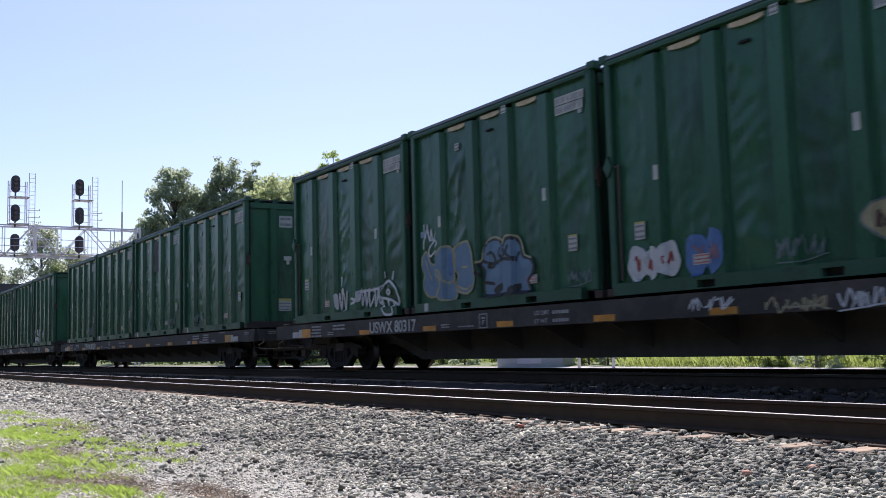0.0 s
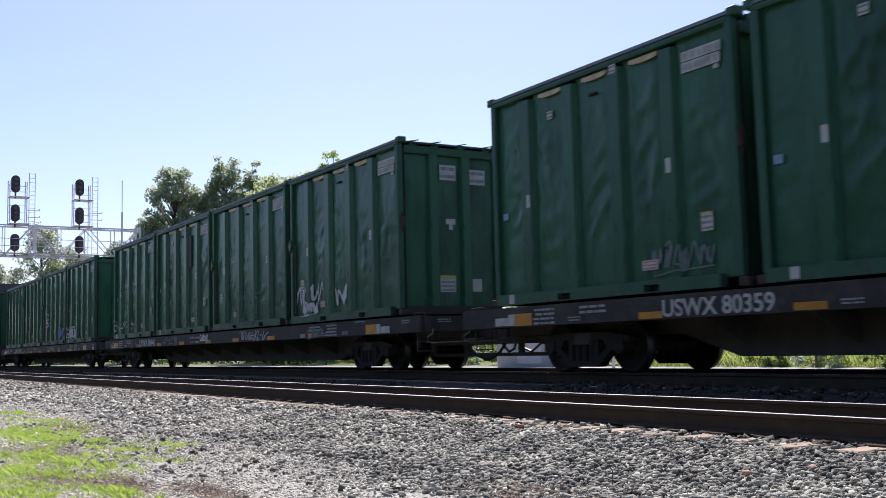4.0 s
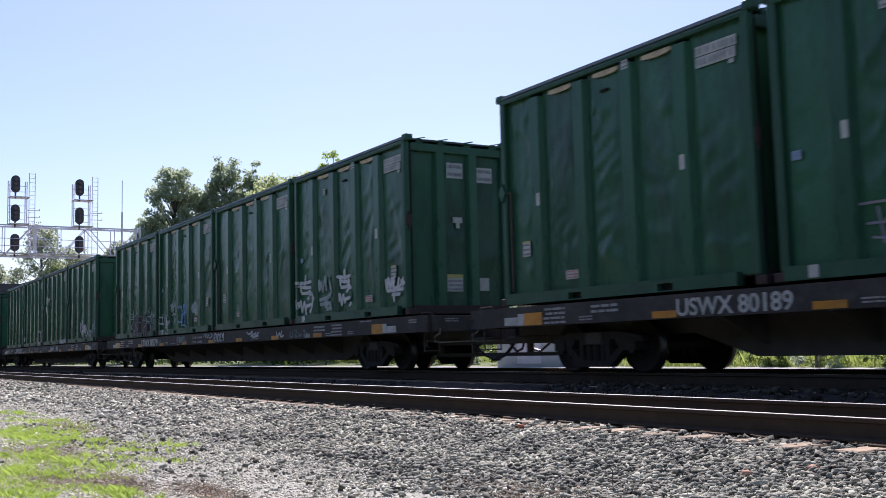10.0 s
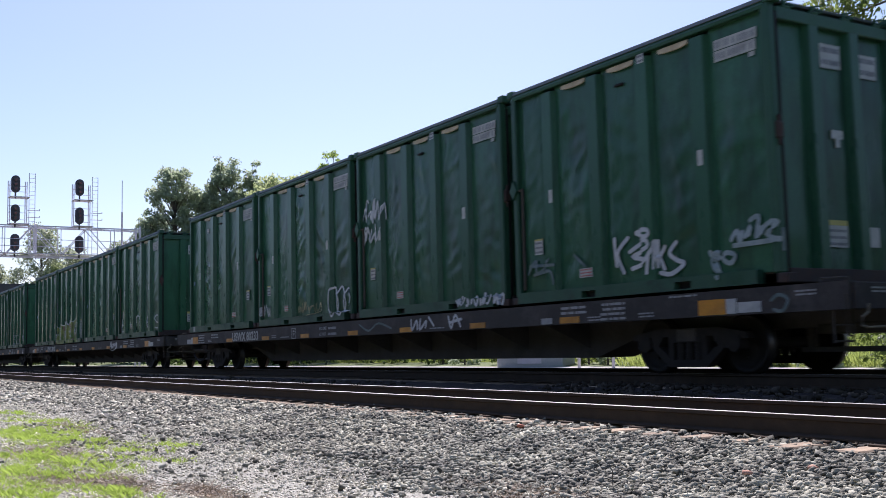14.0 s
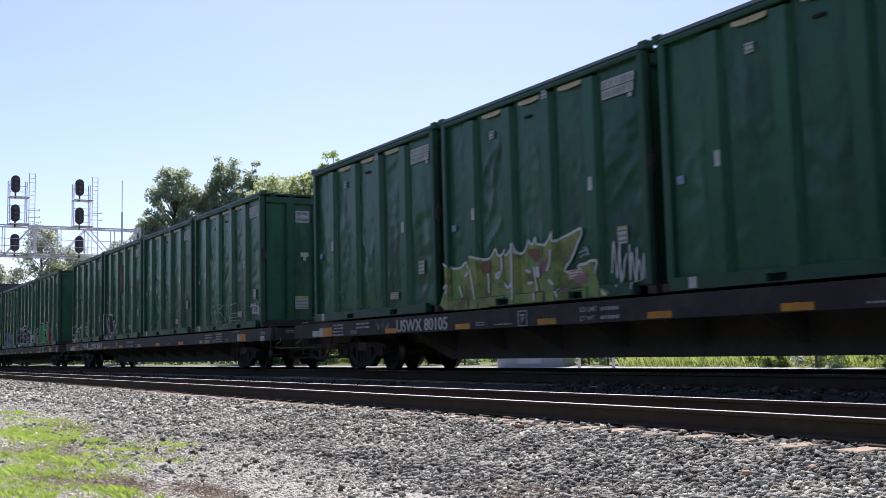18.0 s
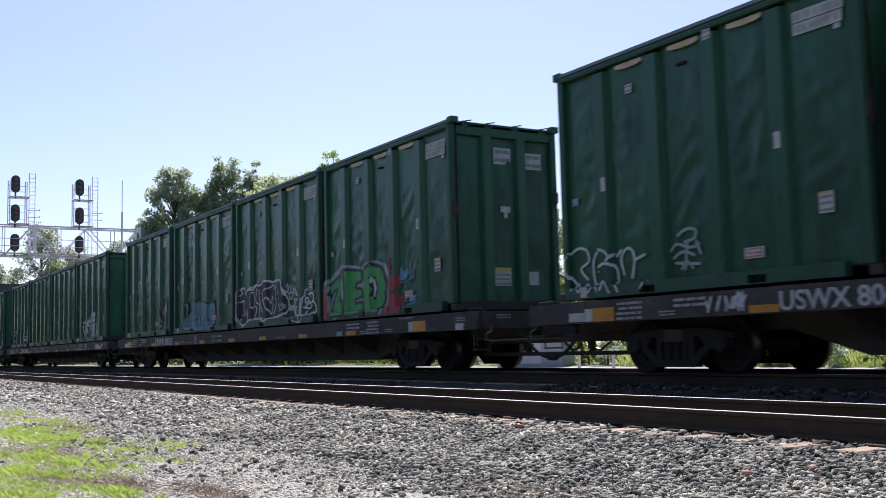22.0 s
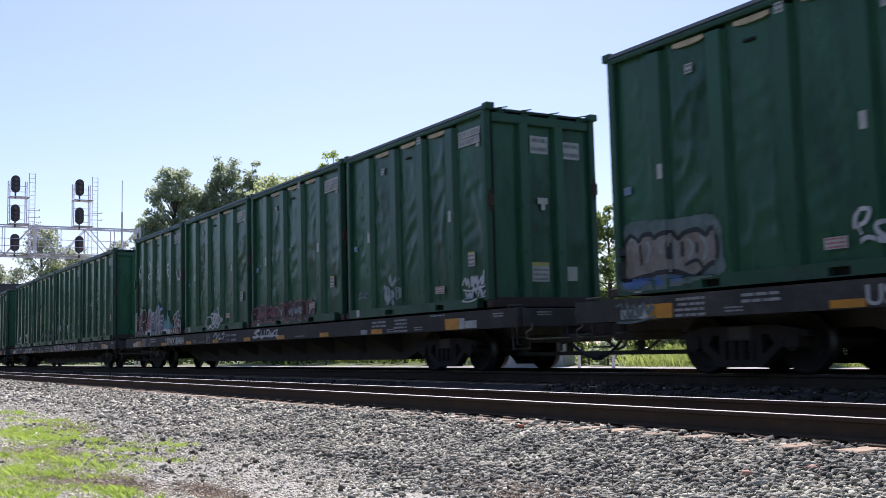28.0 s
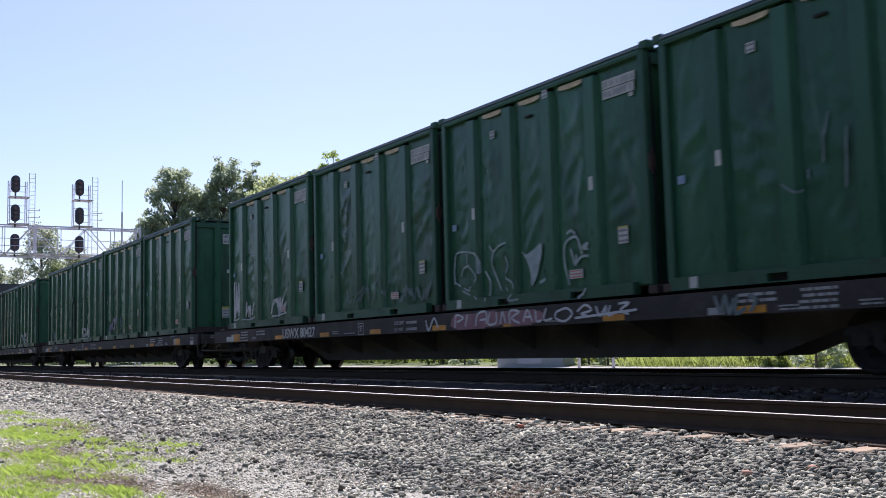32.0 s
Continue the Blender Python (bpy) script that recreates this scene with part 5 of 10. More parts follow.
ink.body("haze", "black", 0.05, 2.51, 0.81, 2.62, 0.88, 2.65, 1.05, 2.78, 1.20, 3.02, 1.26, 3.25, 1.20, 3.38, 1.08, 3.53, 1.21, 3.75, 1.18, 3.87, 1.04, 3.94, 0.86, 4.14, 0.80, 4.23, 0.67, 4.17, 0.52, 4.06, 0.42, 4.12, 0.23, 3.74, 0.23, 3.30, 0.22, 2.78, 0.22, 2.67, 0.33, 2.72, 0.66)
ink.line("tan", 0.028, 2.46, 0.86, 2.61, 0.92, 2.65, 1.07, 2.81, 1.23, 3.03, 1.29, 3.27, 1.23, 3.39, 1.12, 3.51, 1.26, 3.78, 1.22, 3.90, 1.07, 3.97, 0.88, 4.17, 0.82)
ink.line("black", 0.04, 2.64, 0.88, 2.99, 0.80, 3.34, 0.86, 3.77, 0.81)
ink.line("black", 0.04, 3.38, 1.08, 3.46, 0.95, 3.34, 0.89, 3.18, 0.96, 3.24, 1.09)
ink.line("black", 0.04, 3.58, 1.10, 3.51, 0.95, 3.72, 0.84, 3.84, 0.95)
ink.line("black", 0.04, 2.77, 0.99, 2.95, 1.01, 3.06, 0.88, 2.99, 0.74, 2.78, 0.78)
ink.line("black", 0.04, 2.68, 0.48, 3.03, 0.43)
ink.line("black", 0.04, 2.45, 0.69, 2.62, 0.57)
ink.body("black", "", 0.02, 2.96, 0.31, 3.14, 0.41, 3.33, 0.42, 3.25, 0.30, 3.07, 0.23)
ink.body("black", "", 0.02, 3.52, 0.30, 3.66, 0.37, 3.87, 0.38, 3.79, 0.26, 3.57, 0.23)
ink.done("blue-grey sprayed piece with tan and black outlines under a white scrawl")
ink = Brush(3, 2)
ink.line("white", 0.032, 0.41, 1.48, 0.41, 1.70, 0.51, 1.91, 0.67, 1.96, 0.79, 1.78, 0.85, 1.59, 0.73, 1.40, 0.59, 1.35, 0.45, 1.44)
ink.line("white", 0.032, 0.69, 1.70, 0.68, 1.90, 0.79, 1.96, 0.93, 1.89, 0.96, 1.62, 0.84, 1.39, 0.70, 1.34)
ink.line("white", 0.032, 0.94, 1.83, 1.14, 1.86)
ink.line("white", 0.032, 1.13, 1.74, 1.32, 1.61, 1.38, 1.41, 1.19, 1.29, 1.10, 1.20, 0.96, 1.12, 0.83, 1.21, 0.72, 1.31)
ink.line("white", 0.032, 1.21, 1.32, 1.33, 1.08, 1.28, 0.96, 1.16, 0.89, 1.02, 1.05)
ink.body("black", "", 0.02, 3.81, 0.61, 3.92, 0.82, 4.07, 0.95, 4.21, 0.99, 4.35, 0.92, 4.43, 0.81, 4.53, 0.90, 4.66, 0.93, 4.89, 0.93, 4.91, 0.67, 4.85, 0.39, 4.74, 0.12, 4.60, 0.11, 4.52, 0.23, 4.25, 0.20, 3.97, 0.24, 3.81, 0.36)
ink.body("haze", "", 0.02, 3.89, 0.60, 3.97, 0.79, 4.11, 0.90, 4.25, 0.87, 4.34, 0.77, 4.35, 0.59, 4.43, 0.83, 4.57, 0.88, 4.84, 0.87, 4.82, 0.64, 4.76, 0.40, 4.67, 0.19, 4.55, 0.28, 4.39, 0.30, 4.26, 0.28, 4.03, 0.32, 3.90, 0.42)
ink.line("sky", 0.035, 4.01, 0.83, 4.16, 0.88, 4.28, 0.80, 4.30, 0.64, 4.25, 0.41)
ink.line("sky", 0.035, 4.83, 0.86, 4.80, 0.61, 4.71, 0.37)
ink.line("mist", 0.025, 4.52, 0.82, 4.60, 0.73, 4.56, 0.49, 4.44, 0.32)
ink.line("mist", 0.025, 4.09, 0.87, 4.22, 0.85, 4.29, 0.74)
ink.line("black", 0.03, 4.35, 0.75, 4.33, 0.44)
ink.line("black", 0.03, 4.65, 0.70, 4.60, 0.34)
ink.body("black", "", 0.02, 4.90, 0.67, 5.00, 0.80, 5.21, 0.88, 5.37, 0.84, 5.43, 0.71, 5.38, 0.58, 5.27, 0.49, 5.46, 0.44, 5.60, 0.32, 5.57, 0.20, 5.39, 0.09, 5.11, 0.07, 4.91, 0.13, 4.87, 0.39)
ink.body("haze", "", 0.02, 4.95, 0.65, 5.04, 0.76, 5.22, 0.81, 5.33, 0.79, 5.36, 0.69, 5.27, 0.59, 5.14, 0.47, 5.30, 0.43, 5.47, 0.37, 5.53, 0.27, 5.44, 0.19, 5.28, 0.14, 5.07, 0.13, 4.95, 0.19, 4.92, 0.39)
ink.line("mist", 0.03, 5.16, 0.74, 5.28, 0.76, 5.34, 0.68)
ink.line("mist", 0.03, 5.39, 0.41, 5.51, 0.33, 5.48, 0.23, 5.32, 0.15, 5.20, 0.14)
ink.line("black", 0.03, 5.14, 0.64, 5.10, 0.37, 5.21, 0.25)
ink.line("mist", 0.04, 3.60, 0.82, 3.63, 0.59)
ink.line("mist", 0.04, 3.49, 0.72, 3.53, 0.60)
ink.line("mist", 0.02, 1.67, 0.57, 1.74, 0.69, 1.86, 0.65, 1.74, 0.59, 1.89, 0.51)
ink.line("mist", 0.02, 1.96, 0.67, 1.92, 0.52, 2.05, 0.53)
ink.line("mist", 0.02, 2.01, 0.61, 2.10, 0.60)
ink.line("mist", 0.02, 2.14, 0.67, 2.09, 0.52)
ink.line("mist", 0.02, 2.22, 0.65, 2.19, 0.52)
ink.line("mist", 0.02, 2.12, 0.60, 2.31, 0.59)
ink.line("faint", 0.03, 0.63, 0.17, 0.90, 0.21, 0.97, 0.15, 1.17, 0.22, 1.23, 0.13, 1.43, 0.16)
ink.line("faint", 0.02, 2.59, 0.19, 2.64, 0.06, 2.74, 0.18, 2.85, 0.14, 2.81, 0.06, 2.97, 0.19)
ink.line("faint", 0.02, 3.16, 0.20, 3.48, 0.20, 3.50, 0.16)
ink.line("sky", 0.04, 4.66, 0.82, 4.78, 0.88, 4.85, 0.58)
ink.line("sky", 0.04, 4.86, 0.72, 4.84, 0.43, 4.70, 0.19)
ink.line("sky", 0.04, 4.28, 0.90, 4.15, 0.83, 4.11, 0.71)
ink.line("white", 0.02, 4.09, 0.87, 4.22, 0.89)
ink.line("white", 0.02, 4.63, 0.83, 4.65, 0.55, 4.57, 0.31)
ink.line("white", 0.02, 5.55, 0.36, 5.56, 0.22, 5.42, 0.11, 5.20, 0.13)
ink.line("white", 0.02, 5.30, 0.74, 5.41, 0.75, 5.45, 0.68)
ink.done("white looping line and a blue sprayed piece with dark outlines")
ink = Brush(3, 1)
ink.line("mist", 0.02, 4.88, 0.89, 5.32, 0.90, 5.23, 0.81)
ink.line("mist", 0.02, 4.94, 0.88, 5.05, 0.63, 5.09, 0.37)
ink.line("mist", 0.02, 5.11, 0.82, 5.19, 0.59, 5.29, 0.41)
ink.line("mist", 0.02, 5.26, 0.84, 5.36, 0.61, 5.05, 0.67)
ink.line("mist", 0.02, 5.38, 0.86, 5.48, 0.63)
ink.line("mist", 0.02, 5.49, 0.85, 5.70, 0.65)
ink.line("mist", 0.02, 5.01, 0.53, 5.45, 0.60, 5.21, 0.38)
ink.line("mist", 0.02, 5.38, 0.50, 5.71, 0.29)
ink.line("mist", 0.02, 5.43, 0.40, 5.55, 0.52, 5.60, 0.43, 5.41, 0.47)
ink.line("lilac", 0.022, 1.30, 0.86, 2.09, 0.84, 1.61, 0.64)
ink.line("lilac", 0.022, 1.54, 0.81, 1.60, 0.36)
ink.line("lilac", 0.022, 1.86, 0.86, 1.91, 0.34)
ink.line("lilac", 0.022, 1.37, 0.62, 2.23, 0.60)
ink.line("lilac", 0.022, 2.09, 0.84, 2.14, 0.33)
ink.line("lilac", 0.022, 1.44, 0.45, 2.29, 0.36, 2.22, 0.48)
ink.line("lilac", 0.022, 1.70, 0.75, 2.07, 0.45)
ink.line("white", 0.02, 2.60, 0.61, 2.65, 0.26, 3.01, 0.24)
ink.line("white", 0.02, 2.66, 0.49, 2.88, 0.63, 2.94, 0.36)
ink.line("white", 0.02, 3.01, 0.32, 3.10, 0.72, 3.16, 0.49, 3.29, 0.45)
ink.line("white", 0.02, 2.72, 0.22, 3.22, 0.30)
ink.done("pale crowded sprayed scrawls near the floor")
ink = Brush(4, 0)
ink.body("umber", "", 0.02, 2.50, 0.49, 2.59, 0.66, 2.77, 0.67, 2.94, 0.86, 3.20, 0.92, 3.44, 0.91, 3.58, 0.86, 3.67, 0.75, 3.87, 0.87, 4.01, 0.93, 4.14, 0.90, 4.32, 0.96, 4.45, 0.93, 4.71, 0.90, 4.74, 0.74, 4.70, 0.53, 4.93, 0.50, 5.06, 0.37, 5.06, 0.04, 4.65, 0.04, 4.22, 0.04, 3.58, 0.04, 3.09, 0.04, 2.68, 0.04, 2.64, 0.20)
ink.line("mist", 0.02, 2.28, 0.90, 2.29, 1.04, 2.73, 0.78, 2.85, 0.72)
ink.line("mist", 0.02, 2.67, 1.10, 2.75, 0.81)
ink.line("mist", 0.02, 2.30, 0.77, 2.52, 0.82, 2.78, 0.76)
ink.line("mist", 0.02, 2.32, 0.75, 2.72, 0.69, 2.53, 0.52, 2.51, 0.35, 2.75, 0.24, 2.91, 0.39, 2.95, 0.55)
ink.line("mist", 0.02, 2.78, 0.81, 3.04, 0.90, 3.25, 0.92, 3.26, 0.80, 3.37, 0.58, 3.31, 0.42)
ink.line("mist", 0.02, 3.32, 0.92, 3.49, 0.92, 3.63, 0.81, 3.59, 0.63)
ink.line("mist", 0.02, 3.34, 0.42, 3.55, 0.30, 3.61, 0.14, 3.53, 0.04)
ink.line("mist", 0.02, 3.46, 0.86, 3.47, 0.64)
ink.line("mist", 0.02, 3.61, 0.58, 3.80, 0.53, 3.88, 0.41, 3.81, 0.35, 3.96, 0.26, 4.15, 0.26)
ink.line("mist", 0.02, 3.67, 0.79, 3.84, 0.79, 3.92, 0.93, 4.10, 0.92, 4.13, 0.74, 4.08, 0.63)
ink.line("mist", 0.02, 3.95, 0.66, 4.06, 0.60, 4.26, 0.62, 4.36, 0.43)
ink.line("mist", 0.02, 4.13, 0.72, 4.19, 0.91, 4.35, 0.96, 4.50, 0.91, 4.50, 0.61)
ink.line("mist", 0.02, 4.53, 0.82, 4.62, 0.91, 4.72, 0.80, 4.73, 0.65)
ink.line("mist", 0.02, 4.55, 0.79, 4.56, 0.57)
ink.line("mist", 0.02, 4.04, 0.30, 4.11, 0.37, 4.29, 0.39, 4.46, 0.31, 4.62, 0.18, 4.67, 0.04)
ink.line("mist", 0.02, 4.53, 0.45, 4.60, 0.29)
ink.line("mist", 0.02, 4.70, 0.46, 4.85, 0.51, 5.01, 0.45, 5.06, 0.37)
ink.line("mist", 0.02, 2.61, 0.20, 2.71, 0.04)
ink.line("mist", 0.02, 3.13, 0.34, 3.12, 0.10)
ink.line("mist", 0.02, 4.21, 0.18, 4.22, 0.04)
ink.line("mist", 0.02, 4.43, 0.21, 4.44, 0.05)
ink.line("mist", 0.02, 5.05, 0.22, 5.06, 0.04)
ink.line("mist", 0.04, 3.05, 0.61, 3.04, 0.49)
ink.line("mist", 0.04, 4.72, 0.46, 4.72, 0.37)
ink.line("mist", 0.026, 4.89, 0.82, 4.88, 1.00, 5.01, 1.08, 5.15, 1.00, 5.15, 0.82, 5.03, 0.74, 4.87, 0.76)
ink.line("mist", 0.026, 4.82, 0.73, 4.95, 0.76, 5.09, 0.70, 5.02, 0.57, 4.83, 0.58, 4.80, 0.69)
ink.line("mist", 0.026, 5.16, 0.91, 5.27, 0.71, 5.10, 0.58, 5.29, 0.50)
ink.line("mist", 0.026, 5.40, 0.94, 5.40, 0.73, 5.58, 0.80, 5.34, 0.65)
ink.line("mist", 0.026, 5.27, 0.83, 5.61, 0.71, 5.41, 0.55, 5.52, 0.48)
ink.line("mist", 0.026, 5.61, 0.71, 5.84, 0.80, 5.71, 0.55, 5.85, 0.39)
ink.line("mist", 0.026, 5.57, 0.65, 5.83, 0.59, 5.67, 0.46, 5.86, 0.50)
ink.line("mist", 0.026, 5.55, 0.39, 5.62, 0.29, 5.74, 0.40)
ink.line("mist", 0.026, 5.13, 0.43, 5.08, 0.25, 5.18, 0.39)
ink.line("mist", 0.026, 5.32, 0.38, 5.31, 0.26, 5.47, 0.25)
ink.line("mist", 0.026, 5.77, 0.83, 5.88, 0.62)
ink.line("mist", 0.026, 5.04, 0.37, 5.20, 0.36)
ink.done("dark sprayed piece with thin pale outlines")
ink = Brush(4, 1)
ink.line("white", 0.026, 0.19, 0.58, 0.22, 0.44, 0.34, 0.43, 0.34, 0.62, 0.21, 0.66)
ink.line("white", 0.026, 0.37, 0.47, 0.36, 0.71, 0.51, 0.76, 0.60, 0.64, 0.55, 0.46, 0.44, 0.38, 0.35, 0.43)
ink.line("white", 0.026, 0.65, 0.36, 0.71, 0.59, 0.82, 0.74, 0.96, 0.70, 1.01, 0.51, 0.86, 0.30, 0.69, 0.27)
ink.line("white", 0.026, 0.76, 0.44, 0.88, 0.66)
ink.line("white", 0.026, 1.03, 0.33, 1.12, 0.51, 1.19, 0.68, 1.27, 0.67)
ink.line("white", 0.026, 1.07, 0.24, 1.28, 0.40, 1.15, 0.50)
ink.line("white", 0.026, 1.02, 0.16, 1.05, 0.07, 1.25, 0.04, 1.34, 0.12, 1.24, 0.19)
ink.line("white", 0.05, 1.18, 0.63, 1.14, 0.33, 1.28, 0.49, 1.19, 0.15)
ink.line("mist", 0.034, 1.32, 1.04, 1.47, 1.00)
ink.line("mist", 0.034, 1.49, 1.09, 1.54, 0.78, 1.61, 1.08, 1.66, 0.72)
ink.line("mist", 0.034, 1.72, 1.17, 1.72, 0.80)
ink.line("mist", 0.034, 1.82, 1.18, 1.85, 0.87)
ink.line("mist", 0.034, 2.04, 1.20, 2.09, 1.06, 2.14, 0.97)
ink.line("mist", 0.034, 1.58, 0.95, 2.15, 1.06)
ink.line("mist", 0.028, 1.97, 1.16, 2.05, 0.85, 2.19, 0.80, 2.37, 0.78, 2.26, 0.90)
ink.line("mist", 0.028, 1.53, 0.66, 1.82, 0.71, 2.24, 0.62)
ink.line("mist", 0.028, 1.82, 0.71, 1.83, 0.32)
ink.line("mist", 0.028, 1.86, 0.44, 2.00, 0.60, 1.96, 0.39)
ink.line("mist", 0.028, 1.90, 1.04, 1.94, 0.69)
ink.line("sky", 0.055, 2.47, 0.89, 2.62, 0.92, 2.71, 0.62, 2.63, 0.30)
ink.line("sky", 0.055, 2.65, 0.91, 2.75, 0.62)
ink.line("sky", 0.055, 2.82, 0.94, 2.78, 0.37)
ink.line("sky", 0.055, 2.93, 1.00, 2.94, 0.52)
ink.line("sky", 0.055, 3.02, 1.03, 3.05, 0.59)
ink.line("sky", 0.055, 3.15, 0.98, 3.21, 0.65)
ink.line("sky", 0.055, 3.26, 1.00, 3.27, 0.65, 3.37, 0.60)
ink.line("sky", 0.04, 2.39, 0.47, 2.50, 0.41, 2.70, 0.39)
ink.line("sky", 0.04, 2.63, 0.30, 3.08, 0.28, 3.35, 0.32)
ink.line("sky", 0.04, 2.92, 0.36, 3.04, 0.47)
ink.line("sky", 0.04, 3.19, 0.34, 3.13, 0.22)
ink.line("sky", 0.04, 2.60, 0.63, 3.22, 0.73)
ink.line("sky", 0.04, 3.34, 0.60, 3.36, 0.24)
ink.body("mist", "", 0.03, 3.77, 0.89, 3.94, 0.97, 4.16, 1.01, 4.21, 1.04, 4.33, 0.95, 4.48, 0.86, 4.52, 0.74, 4.42, 0.62, 4.22, 0.56, 4.08, 0.64, 3.84, 0.68, 3.78, 0.76)
ink.line("faint", 0.02, 4.25, 0.92, 4.32, 0.80, 4.23, 0.70)
ink.line("faint", 0.02, 4.05, 0.91, 3.99, 0.76)
ink.done("white, blue and pale sprayed scrawls in a row")
ink = Brush(6, 1)
ink.body("olive", "", 0.02, 0.12, 0.94, 0.12, 0.92, 0.32, 0.83, 0.59, 0.82, 0.81, 0.91, 0.86, 0.80, 0.98, 0.91, 1.07, 0.99, 1.41, 0.91, 1.64, 0.92, 1.80, 1.07, 1.90, 0.94, 2.05, 0.96, 2.13, 1.03, 2.26, 0.91, 2.41, 1.00, 2.46, 1.11, 2.51, 0.94, 2.69, 0.92, 2.80, 1.03, 2.85, 1.12, 2.97, 1.04, 3.06, 1.15, 3.10, 1.03, 3.24, 1.01, 3.43, 0.98, 3.58, 1.11, 3.63, 1.18, 3.64, 1.03, 3.81, 1.07, 4.08, 1.12, 4.30, 1.17, 4.33, 1.08, 4.19, 0.89, 4.05, 0.69, 3.87, 0.51, 4.12, 0.45, 4.32, 0.41, 4.21, 0.56, 4.38, 0.58, 4.78, 0.60, 4.73, 0.41, 4.79, 0.20, 4.99, 0.03, 2.78, 0.03, 0.12, 0.03, 0.12, 0.44)
ink.line("white", 0.03, 0.12, 0.94, 0.12, 0.92, 0.32, 0.83, 0.59, 0.82, 0.81, 0.91, 0.86, 0.80, 0.98, 0.91, 1.07, 0.99, 1.41, 0.91, 1.64, 0.92, 1.80, 1.07, 1.90, 0.94, 2.05, 0.96, 2.13, 1.03, 2.26, 0.91, 2.41, 1.00, 2.46, 1.11, 2.51, 0.94, 2.69, 0.92, 2.80, 1.03, 2.85, 1.12, 2.97, 1.04, 3.06, 1.15, 3.10, 1.03)
ink.line("white", 0.03, 3.10, 1.03, 3.24, 1.01, 3.43, 0.98, 3.58, 1.11, 3.63, 1.18, 3.64, 1.03, 3.81, 1.07, 4.08, 1.12, 4.30, 1.17, 4.33, 1.08, 4.19, 0.89, 4.05, 0.69, 3.87, 0.51, 4.12, 0.45, 4.32, 0.41, 4.21, 0.56, 4.38, 0.58, 4.78, 0.60, 4.73, 0.41, 4.79, 0.20, 4.99, 0.03)
ink.body("moss", "", 0.02, 0.12, 0.25, 0.38, 0.76, 0.64, 0.69, 0.75, 0.37, 0.61, 0.17)
ink.body("moss", "", 0.02, 1.11, 0.13, 1.26, 0.42, 1.43, 0.32, 1.36, 0.12)
ink.body("moss", "", 0.02, 2.73, 0.84, 2.99, 0.89, 3.13, 0.72, 2.92, 0.59)
ink.body("moss", "", 0.02, 3.21, 0.48, 3.59, 0.52, 3.76, 0.36, 3.47, 0.16, 3.24, 0.26)
ink.body("moss", "", 0.02, 4.38, 0.09, 4.57, 0.35, 4.73, 0.41, 4.83, 0.13, 4.58, 0.04)
ink.body("moss", "", 0.02, 1.75, 0.71, 2.03, 0.72, 2.07, 0.51, 1.79, 0.46)
ink.body("moss", "", 0.02, 2.16, 0.19, 2.54, 0.24, 2.68, 0.07, 2.26, 0.04)
ink.body("rust", "", 0.02, 2.84, 0.94, 3.14, 0.95, 3.23, 0.78, 3.03, 0.73)
ink.body("rust", "", 0.02, 1.34, 0.83, 1.64, 0.84, 1.63, 0.68, 1.39, 0.66)
ink.body("pink", "", 0.02, 3.17, 0.71, 3.46, 0.72, 3.49, 0.53, 3.26, 0.52)
ink.body("pink", "", 0.02, 4.11, 0.40, 4.49, 0.42, 4.52, 0.32, 4.15, 0.29)
ink.body("pink", "", 0.02, 3.85, 0.21, 4.10, 0.21, 4.08, 0.16, 3.87, 0.15)
ink.line("white", 0.035, 0.90, 0.71, 0.77, 0.63)
ink.line("white", 0.035, 1.57, 0.64, 1.60, 0.27)
ink.line("white", 0.035, 2.01, 0.92, 2.03, 0.68, 1.91, 0.53, 1.83, 0.58, 1.97, 0.64)
ink.line("white", 0.035, 2.46, 1.11, 2.46, 0.64, 2.45, 0.09)
ink.line("white", 0.035, 2.18, 0.46, 2.33, 0.33, 2.44, 0.40)
ink.line("white", 0.035, 2.79, 0.60, 2.94, 0.55)
ink.line("white", 0.035, 2.82, 0.37, 2.98, 0.37)
ink.line("white", 0.035, 3.02, 0.65, 3.06, 0.42, 3.13, 0.04)
ink.line("white", 0.035, 3.61, 0.89, 3.58, 0.67, 3.49, 0.53)
ink.line("white", 0.035, 3.53, 0.38, 3.66, 0.29)
ink.line("white", 0.035, 0.57, 0.48, 0.68, 0.25)
ink.line("white", 0.035, 1.09, 0.77, 1.24, 0.17)
ink.line("white", 0.035, 0.12, 0.44, 0.23, 0.50, 0.20, 0.33)
ink.line("white", 0.035, 3.70, 0.22, 3.78, 0.07)
ink.line("white", 0.08, 3.12, 0.64, 3.16, 0.45)
ink.line("mist", 0.016, 4.27, 0.77, 4.44, 0.80, 4.56, 0.85, 4.63, 0.72)
ink.line("mist", 0.016, 4.40, 0.86, 4.59, 0.68)
ink.line("mist", 0.016, 4.30, 0.69, 4.51, 0.74, 4.67, 0.70)
ink.done("large olive and moss-green sprayed piece with a white outline")
ink = Brush(7, 0)
ink.line("white", 0.03, 0.37, 0.27, 0.18, 0.46, 0.19, 0.70, 0.40, 0.84, 0.64, 0.79, 0.68, 0.61, 0.48, 0.50, 0.67, 0.31)
ink.line("white", 0.03, 0.85, 0.19, 0.80, 0.60, 0.97, 0.76, 1.16, 0.73, 1.27, 0.63)
ink.line("white", 0.03, 0.91, 0.42, 1.15, 0.54, 1.37, 0.45, 1.41, 0.22)
ink.line("white", 0.03, 1.38, 0.62, 1.50, 0.73)
ink.line("white", 0.03, 1.55, 0.32, 1.49, 0.61, 1.65, 0.74, 1.78, 0.59, 1.72, 0.26)
